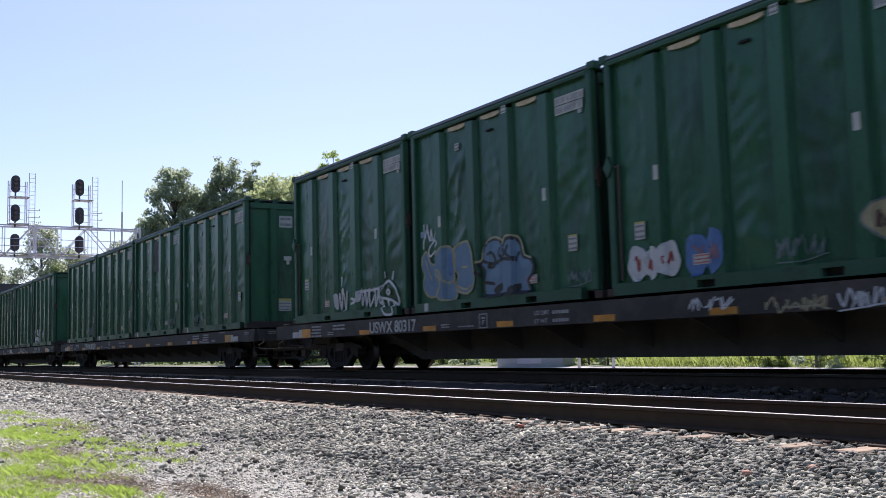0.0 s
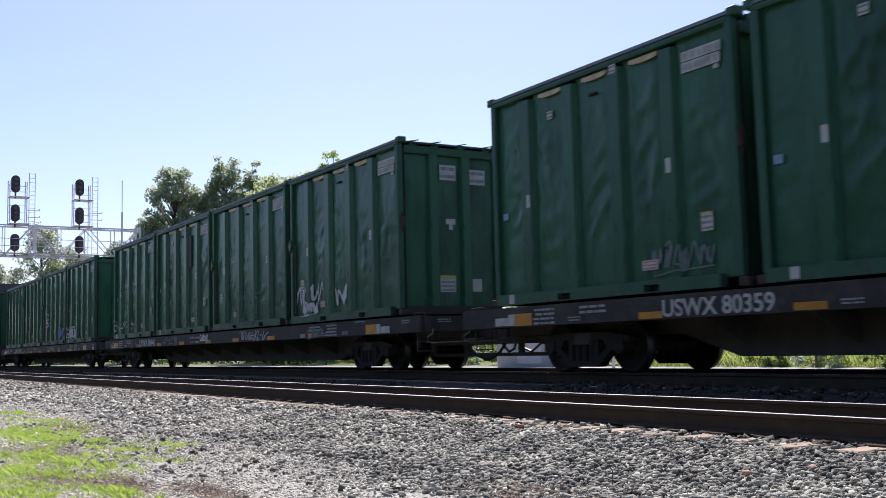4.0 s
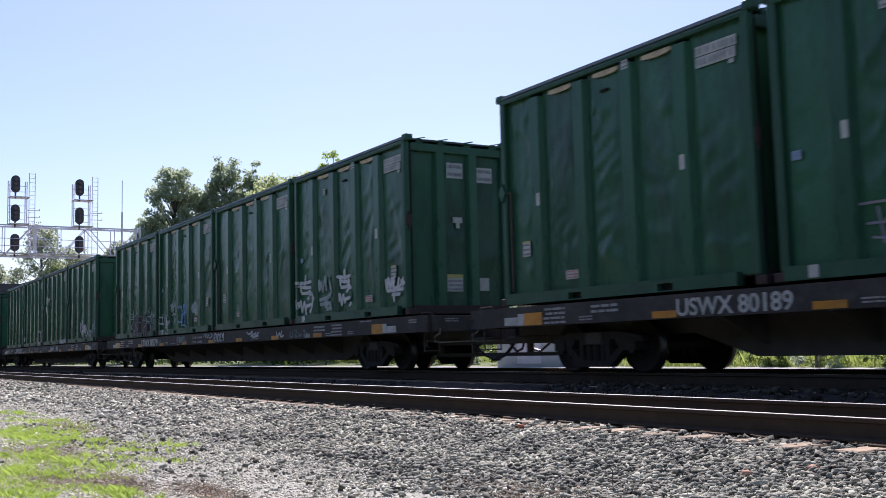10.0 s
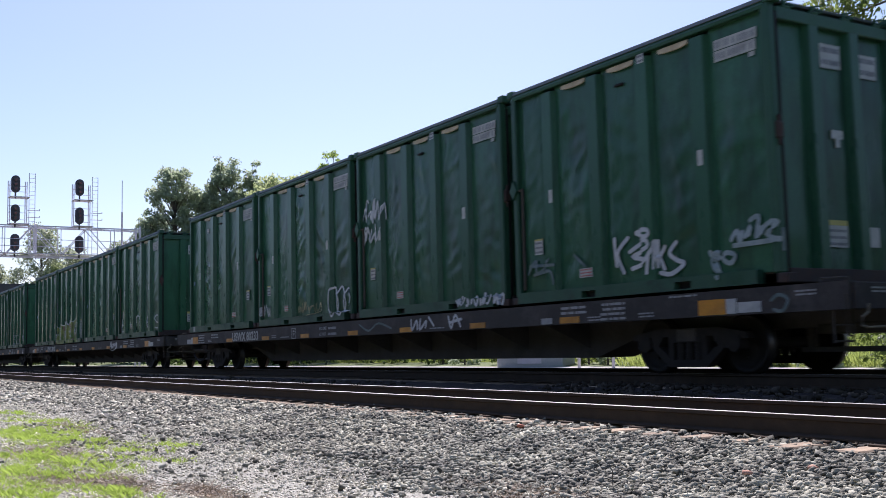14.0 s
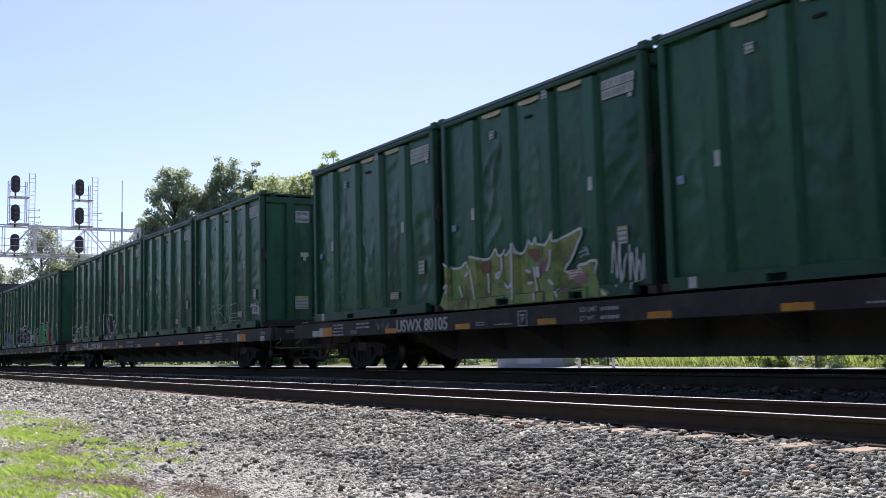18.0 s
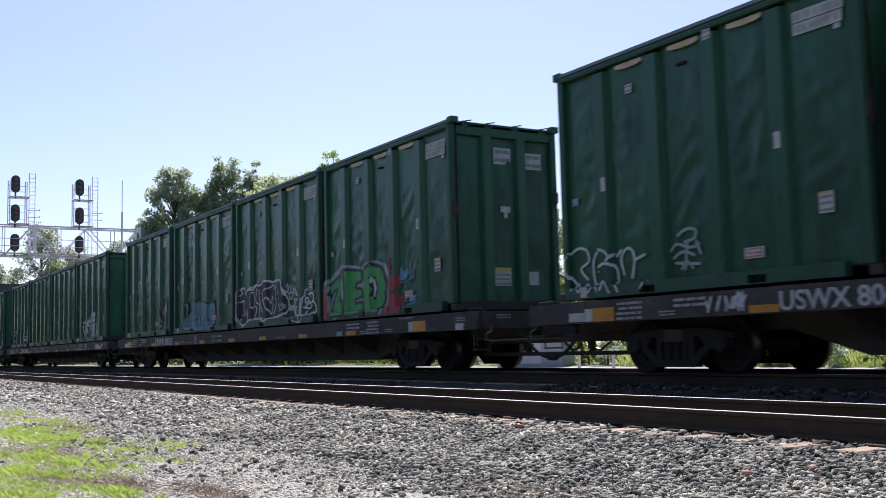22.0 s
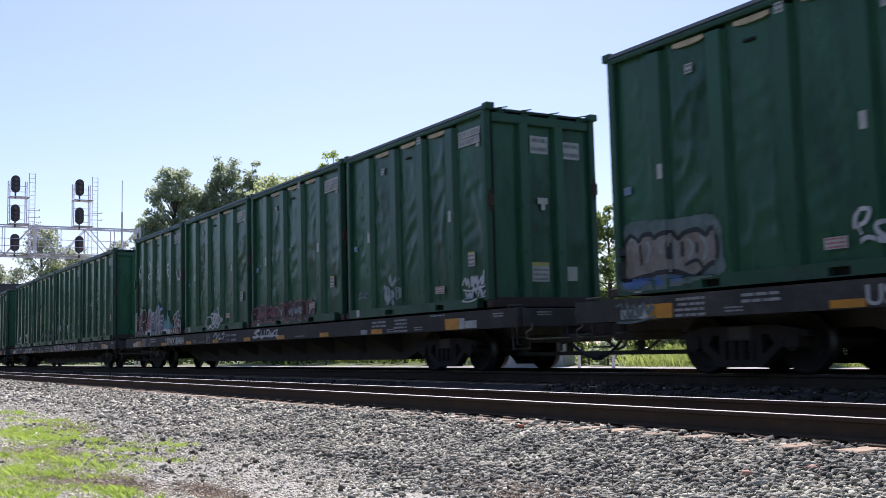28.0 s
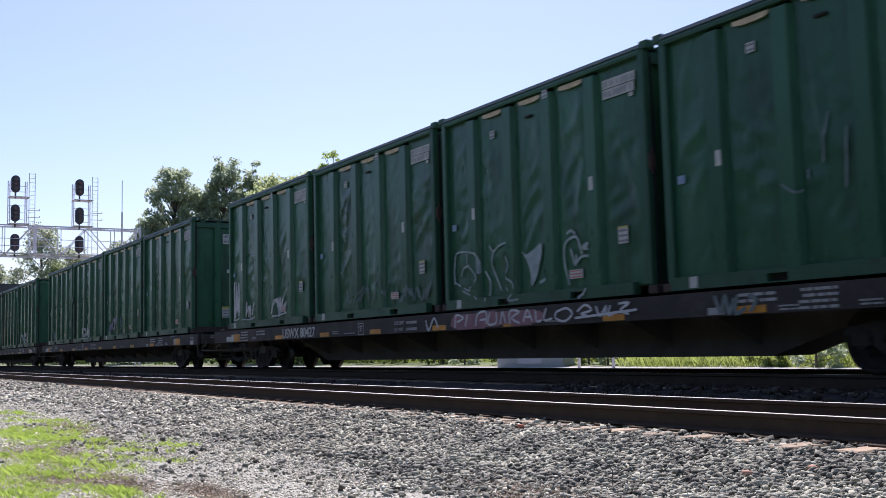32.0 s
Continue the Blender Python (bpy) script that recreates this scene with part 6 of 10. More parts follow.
ink.line("white", 0.03, 1.78, 0.54, 2.04, 0.61)
ink.line("white", 0.03, 1.34, 0.68, 1.19, 0.57)
ink.line("white", 0.024, 0.32, 0.15, 0.42, 0.27, 0.51, 0.12, 0.66, 0.25, 0.75, 0.10, 0.90, 0.24, 0.99, 0.09, 1.13, 0.26, 1.26, 0.07, 1.36, 0.22, 1.49, 0.06)
ink.line("white", 0.024, 1.97, 0.08, 2.07, 0.22)
ink.line("mist", 0.03, 2.72, 0.80, 2.89, 0.89, 3.08, 0.86, 3.04, 0.74, 2.84, 0.71)
ink.line("mist", 0.03, 2.57, 0.59, 2.71, 0.69, 2.97, 0.62, 3.17, 0.66)
ink.line("mist", 0.03, 2.62, 0.48, 2.83, 0.57, 3.06, 0.50)
ink.line("mist", 0.03, 2.92, 0.73, 2.86, 0.30)
ink.line("mist", 0.03, 3.08, 0.72, 3.18, 0.50)
ink.line("mist", 0.03, 2.66, 0.42, 3.16, 0.37)
ink.line("mist", 0.03, 2.78, 0.31, 2.90, 0.43, 3.02, 0.31)
ink.done("white sprayed rounded letters and a small crowned tag")
ink = Brush(7, 1)
ink.body("black", "", 0.03, 0.12, 0.95, 0.12, 1.03, 0.25, 1.08, 0.39, 0.52, 0.54, 0.76, 0.73, 0.94, 0.94, 1.07, 1.26, 1.05, 1.42, 0.99, 1.45, 0.69, 1.67, 0.73, 1.81, 0.61, 1.90, 0.52, 1.85, 0.20, 1.51, 0.13, 1.20, 0.10, 0.74, 0.10, 0.20, 0.22, 0.12, 0.47)
ink.line("white", 0.045, 0.12, 0.98, 0.12, 1.07, 0.14, 1.08, 0.28, 1.10, 0.31, 0.85, 0.39, 0.52, 0.48, 0.74, 0.63, 0.90, 0.87, 1.06, 1.09, 1.08, 1.32, 1.03, 1.41, 0.91, 1.45, 0.69, 1.40, 0.63, 1.55, 0.75, 1.70, 0.74, 1.73, 0.65, 1.84, 0.57, 1.91, 0.52)
ink.line("white", 0.045, 0.12, 1.06, 0.12, 0.73, 0.21, 0.40)
ink.line("white", 0.045, 0.12, 0.95, 0.12, 0.67, 0.12, 0.37, 0.13, 0.27)
ink.line("white", 0.045, 1.04, 0.98, 0.89, 0.75, 0.74, 0.45, 0.83, 0.37, 0.96, 0.41)
ink.line("white", 0.045, 0.88, 0.59, 1.01, 0.60, 1.10, 0.53, 1.02, 0.34, 0.95, 0.22, 0.90, 0.06)
ink.line("white", 0.045, 1.06, 0.56, 1.22, 0.37, 1.33, 0.23)
ink.line("white", 0.045, 1.44, 0.59, 1.60, 0.55, 1.52, 0.22)
ink.line("white", 0.045, 1.84, 0.53, 1.76, 0.24)
ink.line("white", 0.075, 0.23, 0.22, 0.41, 0.13)
ink.line("white", 0.075, 1.27, 0.24, 1.32, 0.08)
ink.line("white", 0.075, 1.45, 0.18, 1.51, 0.08)
ink.done("dark sprayed piece with fat white outlines")
ink = Brush(8, 2)
ink.body("umber", "white", 0.045, 0.12, 0.89, 0.12, 0.57, 0.12, 0.25, 0.37, 0.20, 0.71, 0.09, 0.99, 0.14, 1.21, 0.23, 1.99, 0.24, 2.23, 0.15, 2.52, 0.21, 2.98, 0.24, 3.29, 0.26, 3.59, 0.28, 3.84, 0.38, 3.95, 0.49, 3.86, 0.70, 3.66, 0.83, 3.57, 1.02, 3.52, 1.20, 3.04, 1.23, 2.81, 1.20, 2.34, 1.26, 1.84, 1.17, 1.54, 1.19, 1.10, 1.09, 0.71, 0.98, 0.63, 1.16, 0.31, 1.15, 0.12, 1.03)
ink.line("white", 0.03, 0.61, 0.80, 0.17, 0.75, 0.12, 0.55, 0.20, 0.29, 0.38, 0.27)
ink.line("white", 0.03, 0.58, 0.80, 0.57, 0.54, 0.78, 0.39)
ink.line("white", 0.03, 0.94, 0.62, 1.04, 1.04, 1.32, 1.08, 1.59, 1.18)
ink.line("white", 0.03, 1.28, 0.99, 1.39, 0.98, 1.40, 0.61, 1.26, 0.61, 1.28, 0.99)
ink.line("white", 0.03, 0.91, 0.59, 1.07, 0.47, 1.05, 0.24, 0.94, 0.15)
ink.line("white", 0.03, 1.45, 0.61, 1.60, 0.56, 1.57, 0.44, 1.38, 0.27)
ink.line("white", 0.03, 1.61, 1.12, 1.56, 0.73, 1.81, 0.63, 1.77, 0.29)
ink.line("white", 0.03, 1.79, 1.08, 1.86, 0.67, 2.09, 0.33, 2.18, 0.23)
ink.line("white", 0.03, 2.09, 1.16, 2.09, 0.71, 2.14, 0.36)
ink.line("white", 0.03, 2.25, 0.98, 2.26, 0.73, 2.58, 0.39, 2.71, 0.35, 2.78, 0.62, 2.79, 0.83)
ink.line("white", 0.03, 2.31, 0.72, 2.48, 0.80, 2.61, 0.63, 2.79, 0.83)
ink.line("white", 0.03, 2.31, 1.01, 2.62, 1.07, 2.85, 1.13, 2.84, 0.98)
ink.line("white", 0.03, 3.04, 1.23, 2.99, 1.06, 3.02, 0.90, 3.00, 0.57, 2.85, 0.31)
ink.line("white", 0.03, 3.24, 1.15, 3.21, 0.67)
ink.line("white", 0.03, 3.39, 1.19, 3.36, 0.75)
ink.line("white", 0.03, 3.52, 1.17, 3.63, 0.98, 3.71, 0.83)
ink.line("white", 0.03, 0.31, 1.12, 0.48, 1.03, 0.24, 0.95)
ink.line("mist", 0.024, 3.39, 0.48, 3.52, 0.58, 3.47, 0.41)
ink.line("mist", 0.024, 3.42, 0.38, 3.68, 0.45, 3.61, 0.63, 3.66, 0.42)
ink.line("mist", 0.024, 3.56, 0.55, 3.73, 0.52)
ink.line("mist", 0.024, 0.44, 0.42, 0.67, 0.37, 0.79, 0.43)
ink.line("white", 0.024, 3.72, 0.97, 3.81, 1.08, 3.88, 0.95, 3.75, 0.85, 3.91, 0.88)
ink.line("white", 0.024, 3.95, 1.06, 3.95, 0.83, 4.07, 0.85, 4.07, 1.05)
ink.line("white", 0.024, 3.95, 0.80, 4.00, 0.68, 4.18, 0.72, 4.15, 0.84, 3.97, 0.81)
ink.line("white", 0.024, 4.20, 0.97, 4.23, 0.80, 4.35, 0.87, 4.22, 0.94)
ink.line("white", 0.024, 4.26, 1.05, 4.39, 0.84)
ink.line("white", 0.024, 4.42, 0.78, 4.54, 0.91, 4.70, 0.72, 4.55, 0.79, 4.42, 0.77)
ink.line("white", 0.024, 4.26, 0.66, 4.49, 0.62, 4.29, 0.54, 4.39, 0.25)
ink.line("white", 0.024, 4.44, 0.50, 4.73, 0.66)
ink.line("white", 0.024, 4.53, 0.46, 4.70, 0.43)
ink.line("white", 0.024, 4.60, 0.57, 4.62, 0.34)
ink.line("white", 0.024, 4.31, 0.51, 4.39, 0.27, 4.30, 0.34)
ink.line("white", 0.024, 4.33, 0.21, 4.61, 0.22, 4.94, 0.20, 4.89, 0.05, 4.60, 0.06, 4.32, 0.10, 4.34, 0.21)
ink.line("white", 0.024, 4.50, 0.22, 4.45, 0.11)
ink.line("white", 0.024, 4.68, 0.20, 4.75, 0.06)
ink.line("white", 0.032, 5.19, 0.86, 5.01, 0.82, 5.04, 0.71, 4.86, 0.65, 4.82, 0.27, 4.88, 0.21, 5.36, 0.23)
ink.line("white", 0.032, 5.22, 0.72, 5.43, 0.75, 5.54, 0.66, 5.48, 0.53, 5.34, 0.53, 5.18, 0.64, 5.04, 0.61, 5.06, 0.52, 5.21, 0.56)
ink.line("white", 0.032, 5.02, 0.40, 5.27, 0.50, 5.44, 0.43, 5.26, 0.37, 4.88, 0.42)
ink.line("white", 0.032, 5.51, 0.56, 5.67, 0.41, 5.66, 0.26, 5.36, 0.26)
ink.line("white", 0.032, 5.01, 0.26, 5.17, 0.31)
ink.done("large brown sprayed piece with fat white outlines beside looping white scrawls")
ink = Brush(9, 0, 0.16)
ink.body("faint", "", 0.02, 0.12, 0.30, 0.12, 0.76, 0.14, 1.07, 0.57, 1.11, 1.24, 1.06, 1.62, 1.08, 1.99, 1.03, 2.19, 0.89, 2.21, 0.47, 2.23, 0.22, 1.69, 0.13, 1.05, 0.06, 0.12, 0.08)
ink.body("clay", "black", 0.055, 0.12, 0.56, 0.12, 0.79, 0.27, 0.91, 0.44, 0.81, 0.53, 0.89, 0.72, 0.89, 0.82, 0.77, 0.94, 0.85, 1.16, 0.87, 1.29, 0.77, 1.42, 0.84, 1.67, 0.86, 1.83, 0.77, 1.91, 0.85, 2.03, 0.82, 2.12, 0.64, 2.09, 0.40, 1.88, 0.35, 1.57, 0.19, 1.19, 0.30, 0.52, 0.27, 0.12, 0.24)
ink.line("mist", 0.03, 0.24, 0.83, 0.34, 0.86, 0.40, 0.72)
ink.line("mist", 0.03, 0.62, 0.79, 0.68, 0.68, 0.61, 0.47)
ink.line("mist", 0.03, 0.96, 0.76, 1.01, 0.57)
ink.line("mist", 0.03, 1.22, 0.77, 1.27, 0.60, 1.20, 0.47)
ink.line("mist", 0.03, 1.48, 0.75, 1.57, 0.61, 1.46, 0.45)
ink.line("mist", 0.03, 1.73, 0.77, 1.84, 0.59, 1.77, 0.42)
ink.line("mist", 0.03, 1.97, 0.74, 2.03, 0.53)
ink.line("black", 0.035, 0.48, 0.76, 0.50, 0.44)
ink.line("black", 0.035, 0.82, 0.72, 0.85, 0.41)
ink.line("black", 0.035, 1.13, 0.74, 1.14, 0.48)
ink.line("black", 0.035, 1.37, 0.72, 1.36, 0.50)
ink.line("black", 0.035, 1.64, 0.69, 1.66, 0.52)
ink.line("black", 0.035, 1.39, 0.37, 1.64, 0.43, 1.76, 0.30)
ink.body("blue", "", 0.02, 0.12, 0.24, 0.45, 0.26, 0.72, 0.20, 0.51, 0.10, 0.23, 0.11)
ink.body("blue", "", 0.02, 0.68, 0.20, 0.93, 0.25, 1.05, 0.13, 0.85, 0.11)
ink.body("blue", "", 0.02, 1.12, 0.22, 1.38, 0.24, 1.34, 0.13)
ink.line("white", 0.036, 4.27, 0.57, 4.32, 0.76, 4.54, 0.78, 4.48, 0.63, 4.33, 0.59, 4.43, 0.49)
ink.line("white", 0.036, 4.38, 0.39, 4.51, 0.45, 4.72, 0.38, 4.62, 0.55, 4.70, 0.62, 4.80, 0.58, 4.75, 0.43, 4.60, 0.41)
ink.line("white", 0.036, 4.77, 0.38, 4.90, 0.45, 4.97, 0.58, 5.03, 0.61, 5.09, 0.53, 5.02, 0.37, 4.92, 0.41)
ink.line("white", 0.036, 5.11, 0.56, 5.10, 0.39, 5.18, 0.34, 5.27, 0.48, 5.26, 0.60, 5.43, 0.56, 5.57, 0.57, 5.50, 0.49, 5.34, 0.37, 5.42, 0.43, 5.57, 0.39, 5.71, 0.43)
ink.done("rounded sprayed letters with dark outlines, a pale halo and blue feet beside a white scrawl")
ink = Brush(10, 0, 0.12)
ink.line("white", 0.055, 0.50, 2.23, 0.35, 2.43, 0.36, 2.59, 0.59, 2.70, 0.76, 2.65, 0.87, 2.45, 0.96, 2.21)
ink.line("white", 0.055, 0.40, 2.40, 0.86, 2.37)
ink.line("white", 0.055, 1.68, 2.81, 1.85, 2.59, 1.97, 2.31, 1.83, 2.21, 1.63, 2.15, 1.60, 2.28, 1.79, 2.33, 1.97, 2.34)
ink.line("white", 0.055, 2.83, 2.30, 2.95, 2.42, 3.00, 2.15, 3.06, 1.96, 3.14, 2.00)
ink.line("white", 0.055, 3.98, 2.37, 4.03, 2.21, 4.18, 2.09, 4.29, 1.96, 4.43, 2.02)
ink.line("white", 0.055, 4.01, 2.32, 4.25, 2.30, 4.34, 2.39, 4.20, 2.50, 4.02, 2.47, 3.98, 2.35)
ink.line("white", 0.055, 5.09, 2.26, 5.15, 2.05, 5.30, 1.90, 5.51, 1.89, 5.66, 1.97, 5.71, 2.16)
ink.line("white", 0.03, 5.87, 2.11, 5.86, 1.92)
ink.body("brown", "", 0.02, 0.12, 0.04, 0.12, 0.95, 0.12, 0.76, 0.32, 0.77, 0.51, 0.95, 0.68, 0.91, 0.90, 1.05, 1.06, 0.88, 1.18, 1.02, 1.31, 0.92, 1.29, 0.52, 1.44, 0.34, 1.48, 0.04, 0.86, 0.04)
ink.body("black", "", 0.02, 0.78, 1.08, 0.93, 1.20, 1.18, 1.10, 1.15, 1.04, 0.95, 1.04)
ink.line("rust", 0.05, 0.53, 0.84, 0.56, 0.68)
ink.line("rust", 0.05, 1.11, 0.87, 1.10, 0.70)
ink.line("rust", 0.05, 0.12, 0.65, 0.12, 0.08)
ink.line("rust", 0.05, 1.27, 0.22, 1.32, 0.05)
ink.line("rust", 0.05, 0.41, 0.20, 0.52, 0.09)
ink.line("white", 0.02, 0.12, 0.95, 0.12, 0.72, 0.12, 0.52, 0.12, 0.23, 0.12, 0.04)
ink.line("white", 0.02, 0.29, 0.81, 0.40, 0.59, 0.35, 0.20, 0.46, 0.06)
ink.line("white", 0.02, 0.44, 0.76, 0.48, 0.91, 0.66, 0.93, 0.70, 0.67, 0.55, 0.58, 0.44, 0.76)
ink.line("white", 0.02, 0.71, 0.88, 0.90, 1.05, 1.01, 0.95, 0.99, 0.68, 0.84, 0.55, 0.91, 0.86)
ink.line("white", 0.02, 1.03, 0.88, 1.18, 1.02, 1.31, 0.92, 1.27, 0.72, 1.12, 0.53, 1.05, 0.67)
ink.line("white", 0.02, 0.54, 0.54, 0.59, 0.26, 0.75, 0.08)
ink.line("white", 0.02, 0.75, 0.56, 0.77, 0.32, 0.92, 0.04)
ink.line("white", 0.02, 0.94, 0.34, 1.11, 0.35, 1.10, 0.13, 0.96, 0.10)
ink.line("white", 0.02, 1.26, 0.52, 1.39, 0.34, 1.27, 0.25, 1.43, 0.04)
ink.line("white", 0.02, 0.12, 0.78, 0.32, 0.79)
ink.body("mist", "", 0.02, 1.55, 0.20, 1.46, 0.54, 1.55, 0.83, 1.76, 1.06, 2.22, 1.03, 2.41, 0.85, 2.40, 0.62, 2.28, 0.25)
ink.body("red", "", 0.02, 1.60, 0.30, 1.57, 0.66, 1.72, 0.82, 1.96, 0.92, 2.21, 0.90, 2.23, 0.80, 2.10, 0.75, 2.25, 0.64, 2.21, 0.35, 2.07, 0.26, 1.82, 0.27)
ink.body("white", "", 0.02, 1.55, 0.22, 2.07, 0.23, 2.38, 0.24, 2.71, 0.13, 2.65, 0.04, 2.11, 0.04, 1.59, 0.07)
ink.line("white", 0.02, 1.76, 0.29, 1.75, 0.52, 1.87, 0.72, 1.94, 0.63, 1.93, 0.37)
ink.line("white", 0.02, 2.02, 0.66, 1.97, 0.24, 2.12, 0.20)
ink.line("white", 0.02, 2.18, 0.71, 2.21, 0.45, 2.39, 0.40)
ink.line("white", 0.02, 1.55, 0.23, 2.32, 0.22)
ink.body("blue", "", 0.02, 2.81, 0.96, 2.72, 1.04, 3.01, 1.13, 3.20, 1.22, 3.42, 1.08, 3.63, 0.94, 3.45, 0.87)
ink.body("lilac", "", 0.02, 2.31, 0.04, 2.34, 0.47, 2.51, 0.77, 2.71, 0.97, 2.91, 1.09, 3.09, 0.97, 3.20, 1.15, 3.41, 0.96, 3.52, 0.95, 3.53, 0.77, 3.64, 0.70, 3.61, 0.28, 3.80, 0.21, 3.74, 0.04, 2.94, 0.04)
ink.line("black", 0.03, 2.49, 0.52, 2.57, 0.14)
ink.line("black", 0.03, 3.00, 0.98, 3.09, 0.87, 3.14, 0.93)
ink.line("black", 0.03, 2.55, 0.74, 2.45, 0.65)
ink.line("black", 0.03, 2.88, 0.93, 2.79, 0.65)
ink.line("black", 0.03, 3.20, 0.56, 3.23, 0.25)
ink.line("umber", 0.04, 3.14, 0.19, 3.13, 0.04)
ink.line("umber", 0.04, 3.54, 0.17, 3.57, 0.04)
ink.line("umber", 0.04, 3.37, 0.30, 3.35, 0.06)
ink.line("umber", 0.04, 2.32, 0.12, 2.36, 0.04)
ink.line("umber", 0.04, 2.79, 0.28, 2.80, 0.06)
ink.line("white", 0.022, 2.41, 0.88, 2.35, 0.63, 2.50, 0.71, 2.91, 1.08, 3.04, 0.82)
ink.line("white", 0.022, 2.66, 0.95, 2.80, 0.75, 2.69, 0.57, 2.94, 0.80)
ink.line("white", 0.022, 3.09, 0.93, 3.20, 1.14, 3.30, 1.06, 3.18, 0.96, 3.37, 1.00, 3.40, 0.84, 3.22, 0.83)
ink.line("white", 0.022, 2.98, 0.64, 3.17, 0.77, 3.30, 0.67, 3.11, 0.47, 2.96, 0.36)
ink.line("white", 0.022, 3.39, 0.63, 3.54, 0.92, 3.52, 0.95, 3.40, 0.78)
ink.line("white", 0.022, 3.38, 0.48, 3.60, 0.73, 3.63, 0.58, 3.42, 0.45, 3.64, 0.34)
ink.line("white", 0.022, 2.49, 0.43, 2.69, 0.60, 2.78, 0.40, 2.61, 0.07)
ink.line("white", 0.022, 2.76, 0.13, 2.87, 0.37, 2.97, 0.45, 2.90, 0.05)
ink.line("white", 0.022, 3.06, 0.51, 3.20, 0.46, 3.14, 0.22, 3.00, 0.23)
ink.line("white", 0.022, 3.00, 0.20, 3.01, 0.04, 3.14, 0.19)
ink.line("white", 0.022, 3.28, 0.64, 3.32, 0.30, 3.26, 0.04)
ink.line("white", 0.022, 3.42, 0.39, 3.40, 0.06, 3.58, 0.19)
ink.line("white", 0.022, 2.26, 0.41, 2.39, 0.53, 2.53, 0.27)
ink.body("teal", "", 0.02, 3.65, 0.28, 3.71, 0.48, 3.87, 0.57, 4.03, 0.50, 4.06, 0.71, 4.17, 0.70, 4.26, 0.87, 4.42, 0.86, 4.49, 0.67, 4.62, 0.62, 4.72, 0.40, 4.73, 0.20, 4.09, 0.22, 3.84, 0.21)
ink.body("white", "", 0.02, 3.72, 0.24, 4.18, 0.21, 4.71, 0.17, 4.72, 0.04, 4.25, 0.06, 4.21, 0.14, 3.84, 0.16)
ink.line("mist", 0.02, 4.21, 0.67, 4.26, 0.84, 4.38, 0.87, 4.47, 0.76, 4.47, 0.62)
ink.line("mist", 0.02, 4.31, 0.66, 4.30, 0.29)
ink.line("mist", 0.02, 4.20, 0.58, 4.20, 0.27)
ink.line("mist", 0.02, 4.40, 0.57, 4.62, 0.60, 4.67, 0.43, 4.38, 0.28)
ink.line("mist", 0.02, 3.73, 0.48, 3.90, 0.49, 3.85, 0.29, 3.67, 0.25)
ink.line("mist", 0.02, 4.46, 0.19, 4.49, 0.07)
ink.body("rust", "", 0.02, 4.85, 0.52, 4.97, 0.65, 5.18, 0.71, 5.25, 0.51, 5.25, 0.73, 5.47, 0.79, 5.73, 0.81, 5.73, 0.71, 5.62, 0.48, 5.77, 0.57, 5.83, 0.46, 5.93, 0.48, 5.97, 0.36, 5.97, 0.04, 5.52, 0.04, 4.81, 0.04, 4.94, 0.24, 5.13, 0.28)
ink.line("brown", 0.05, 5.02, 0.54, 5.17, 0.60)
ink.line("brown", 0.05, 5.43, 0.69, 5.41, 0.50)
ink.line("brown", 0.05, 5.61, 0.72, 5.59, 0.56)
ink.line("brown", 0.05, 5.36, 0.23, 5.39, 0.07)
ink.line("brown", 0.05, 5.85, 0.35, 5.87, 0.09)
ink.line("white", 0.03, 4.85, 0.51, 4.97, 0.65, 5.18, 0.70, 5.22, 0.57, 5.01, 0.43, 5.11, 0.28, 4.92, 0.24, 4.81, 0.04)
ink.line("white", 0.03, 5.25, 0.49, 5.25, 0.73, 5.47, 0.79, 5.73, 0.81, 5.74, 0.72, 5.60, 0.45)
ink.line("white", 0.03, 5.37, 0.64, 5.48, 0.73, 5.50, 0.46, 5.44, 0.28)
ink.line("white", 0.03, 5.56, 0.75, 5.54, 0.46)
ink.line("white", 0.03, 5.66, 0.48, 5.77, 0.57, 5.79, 0.46, 5.93, 0.48, 5.97, 0.35, 5.97, 0.05)
ink.line("white", 0.03, 5.26, 0.38, 5.37, 0.34, 5.25, 0.24, 5.21, 0.06)
ink.line("white", 0.03, 5.45, 0.31, 5.49, 0.04)
ink.line("white", 0.03, 5.62, 0.13, 5.70, 0.13, 5.75, 0.04, 5.59, 0.04)
ink.line("white", 0.03, 5.28, 0.10, 5.35, 0.04)
ink.line("white", 0.03, 5.54, 0.27, 5.92, 0.29, 5.88, 0.22)
ink.line("white", 0.03, 4.97, 0.13, 5.06, 0.09)
ink.done("white sprayed letters over crowded red, white, teal and rust-brown pieces")
ink = Brush(11, 2)
ink.line("mist", 0.026, 0.36, 0.50, 0.35, 0.89, 0.43, 1.10, 0.72, 1.11, 1.12, 1.06, 1.27, 0.97, 1.29, 0.65)
ink.line("mist", 0.026, 0.82, 1.09, 0.82, 0.79)
ink.line("mist", 0.026, 0.59, 0.65, 0.70, 0.80, 0.94, 0.82, 1.14, 0.71, 1.25, 0.58, 1.18, 0.50)
ink.line("mist", 0.026, 0.36, 0.55, 0.58, 0.46)
ink.line("mist", 0.026, 0.68, 0.42, 0.88, 0.36, 1.08, 0.42)
ink.line("mist", 0.026, 0.64, 0.37, 0.98, 0.24)
ink.line("mist", 0.026, 1.17, 0.23, 1.27, 0.17)
ink.line("mist", 0.026, 1.60, 1.15, 1.73, 1.03, 1.84, 1.08, 2.06, 1.14, 2.16, 1.15)
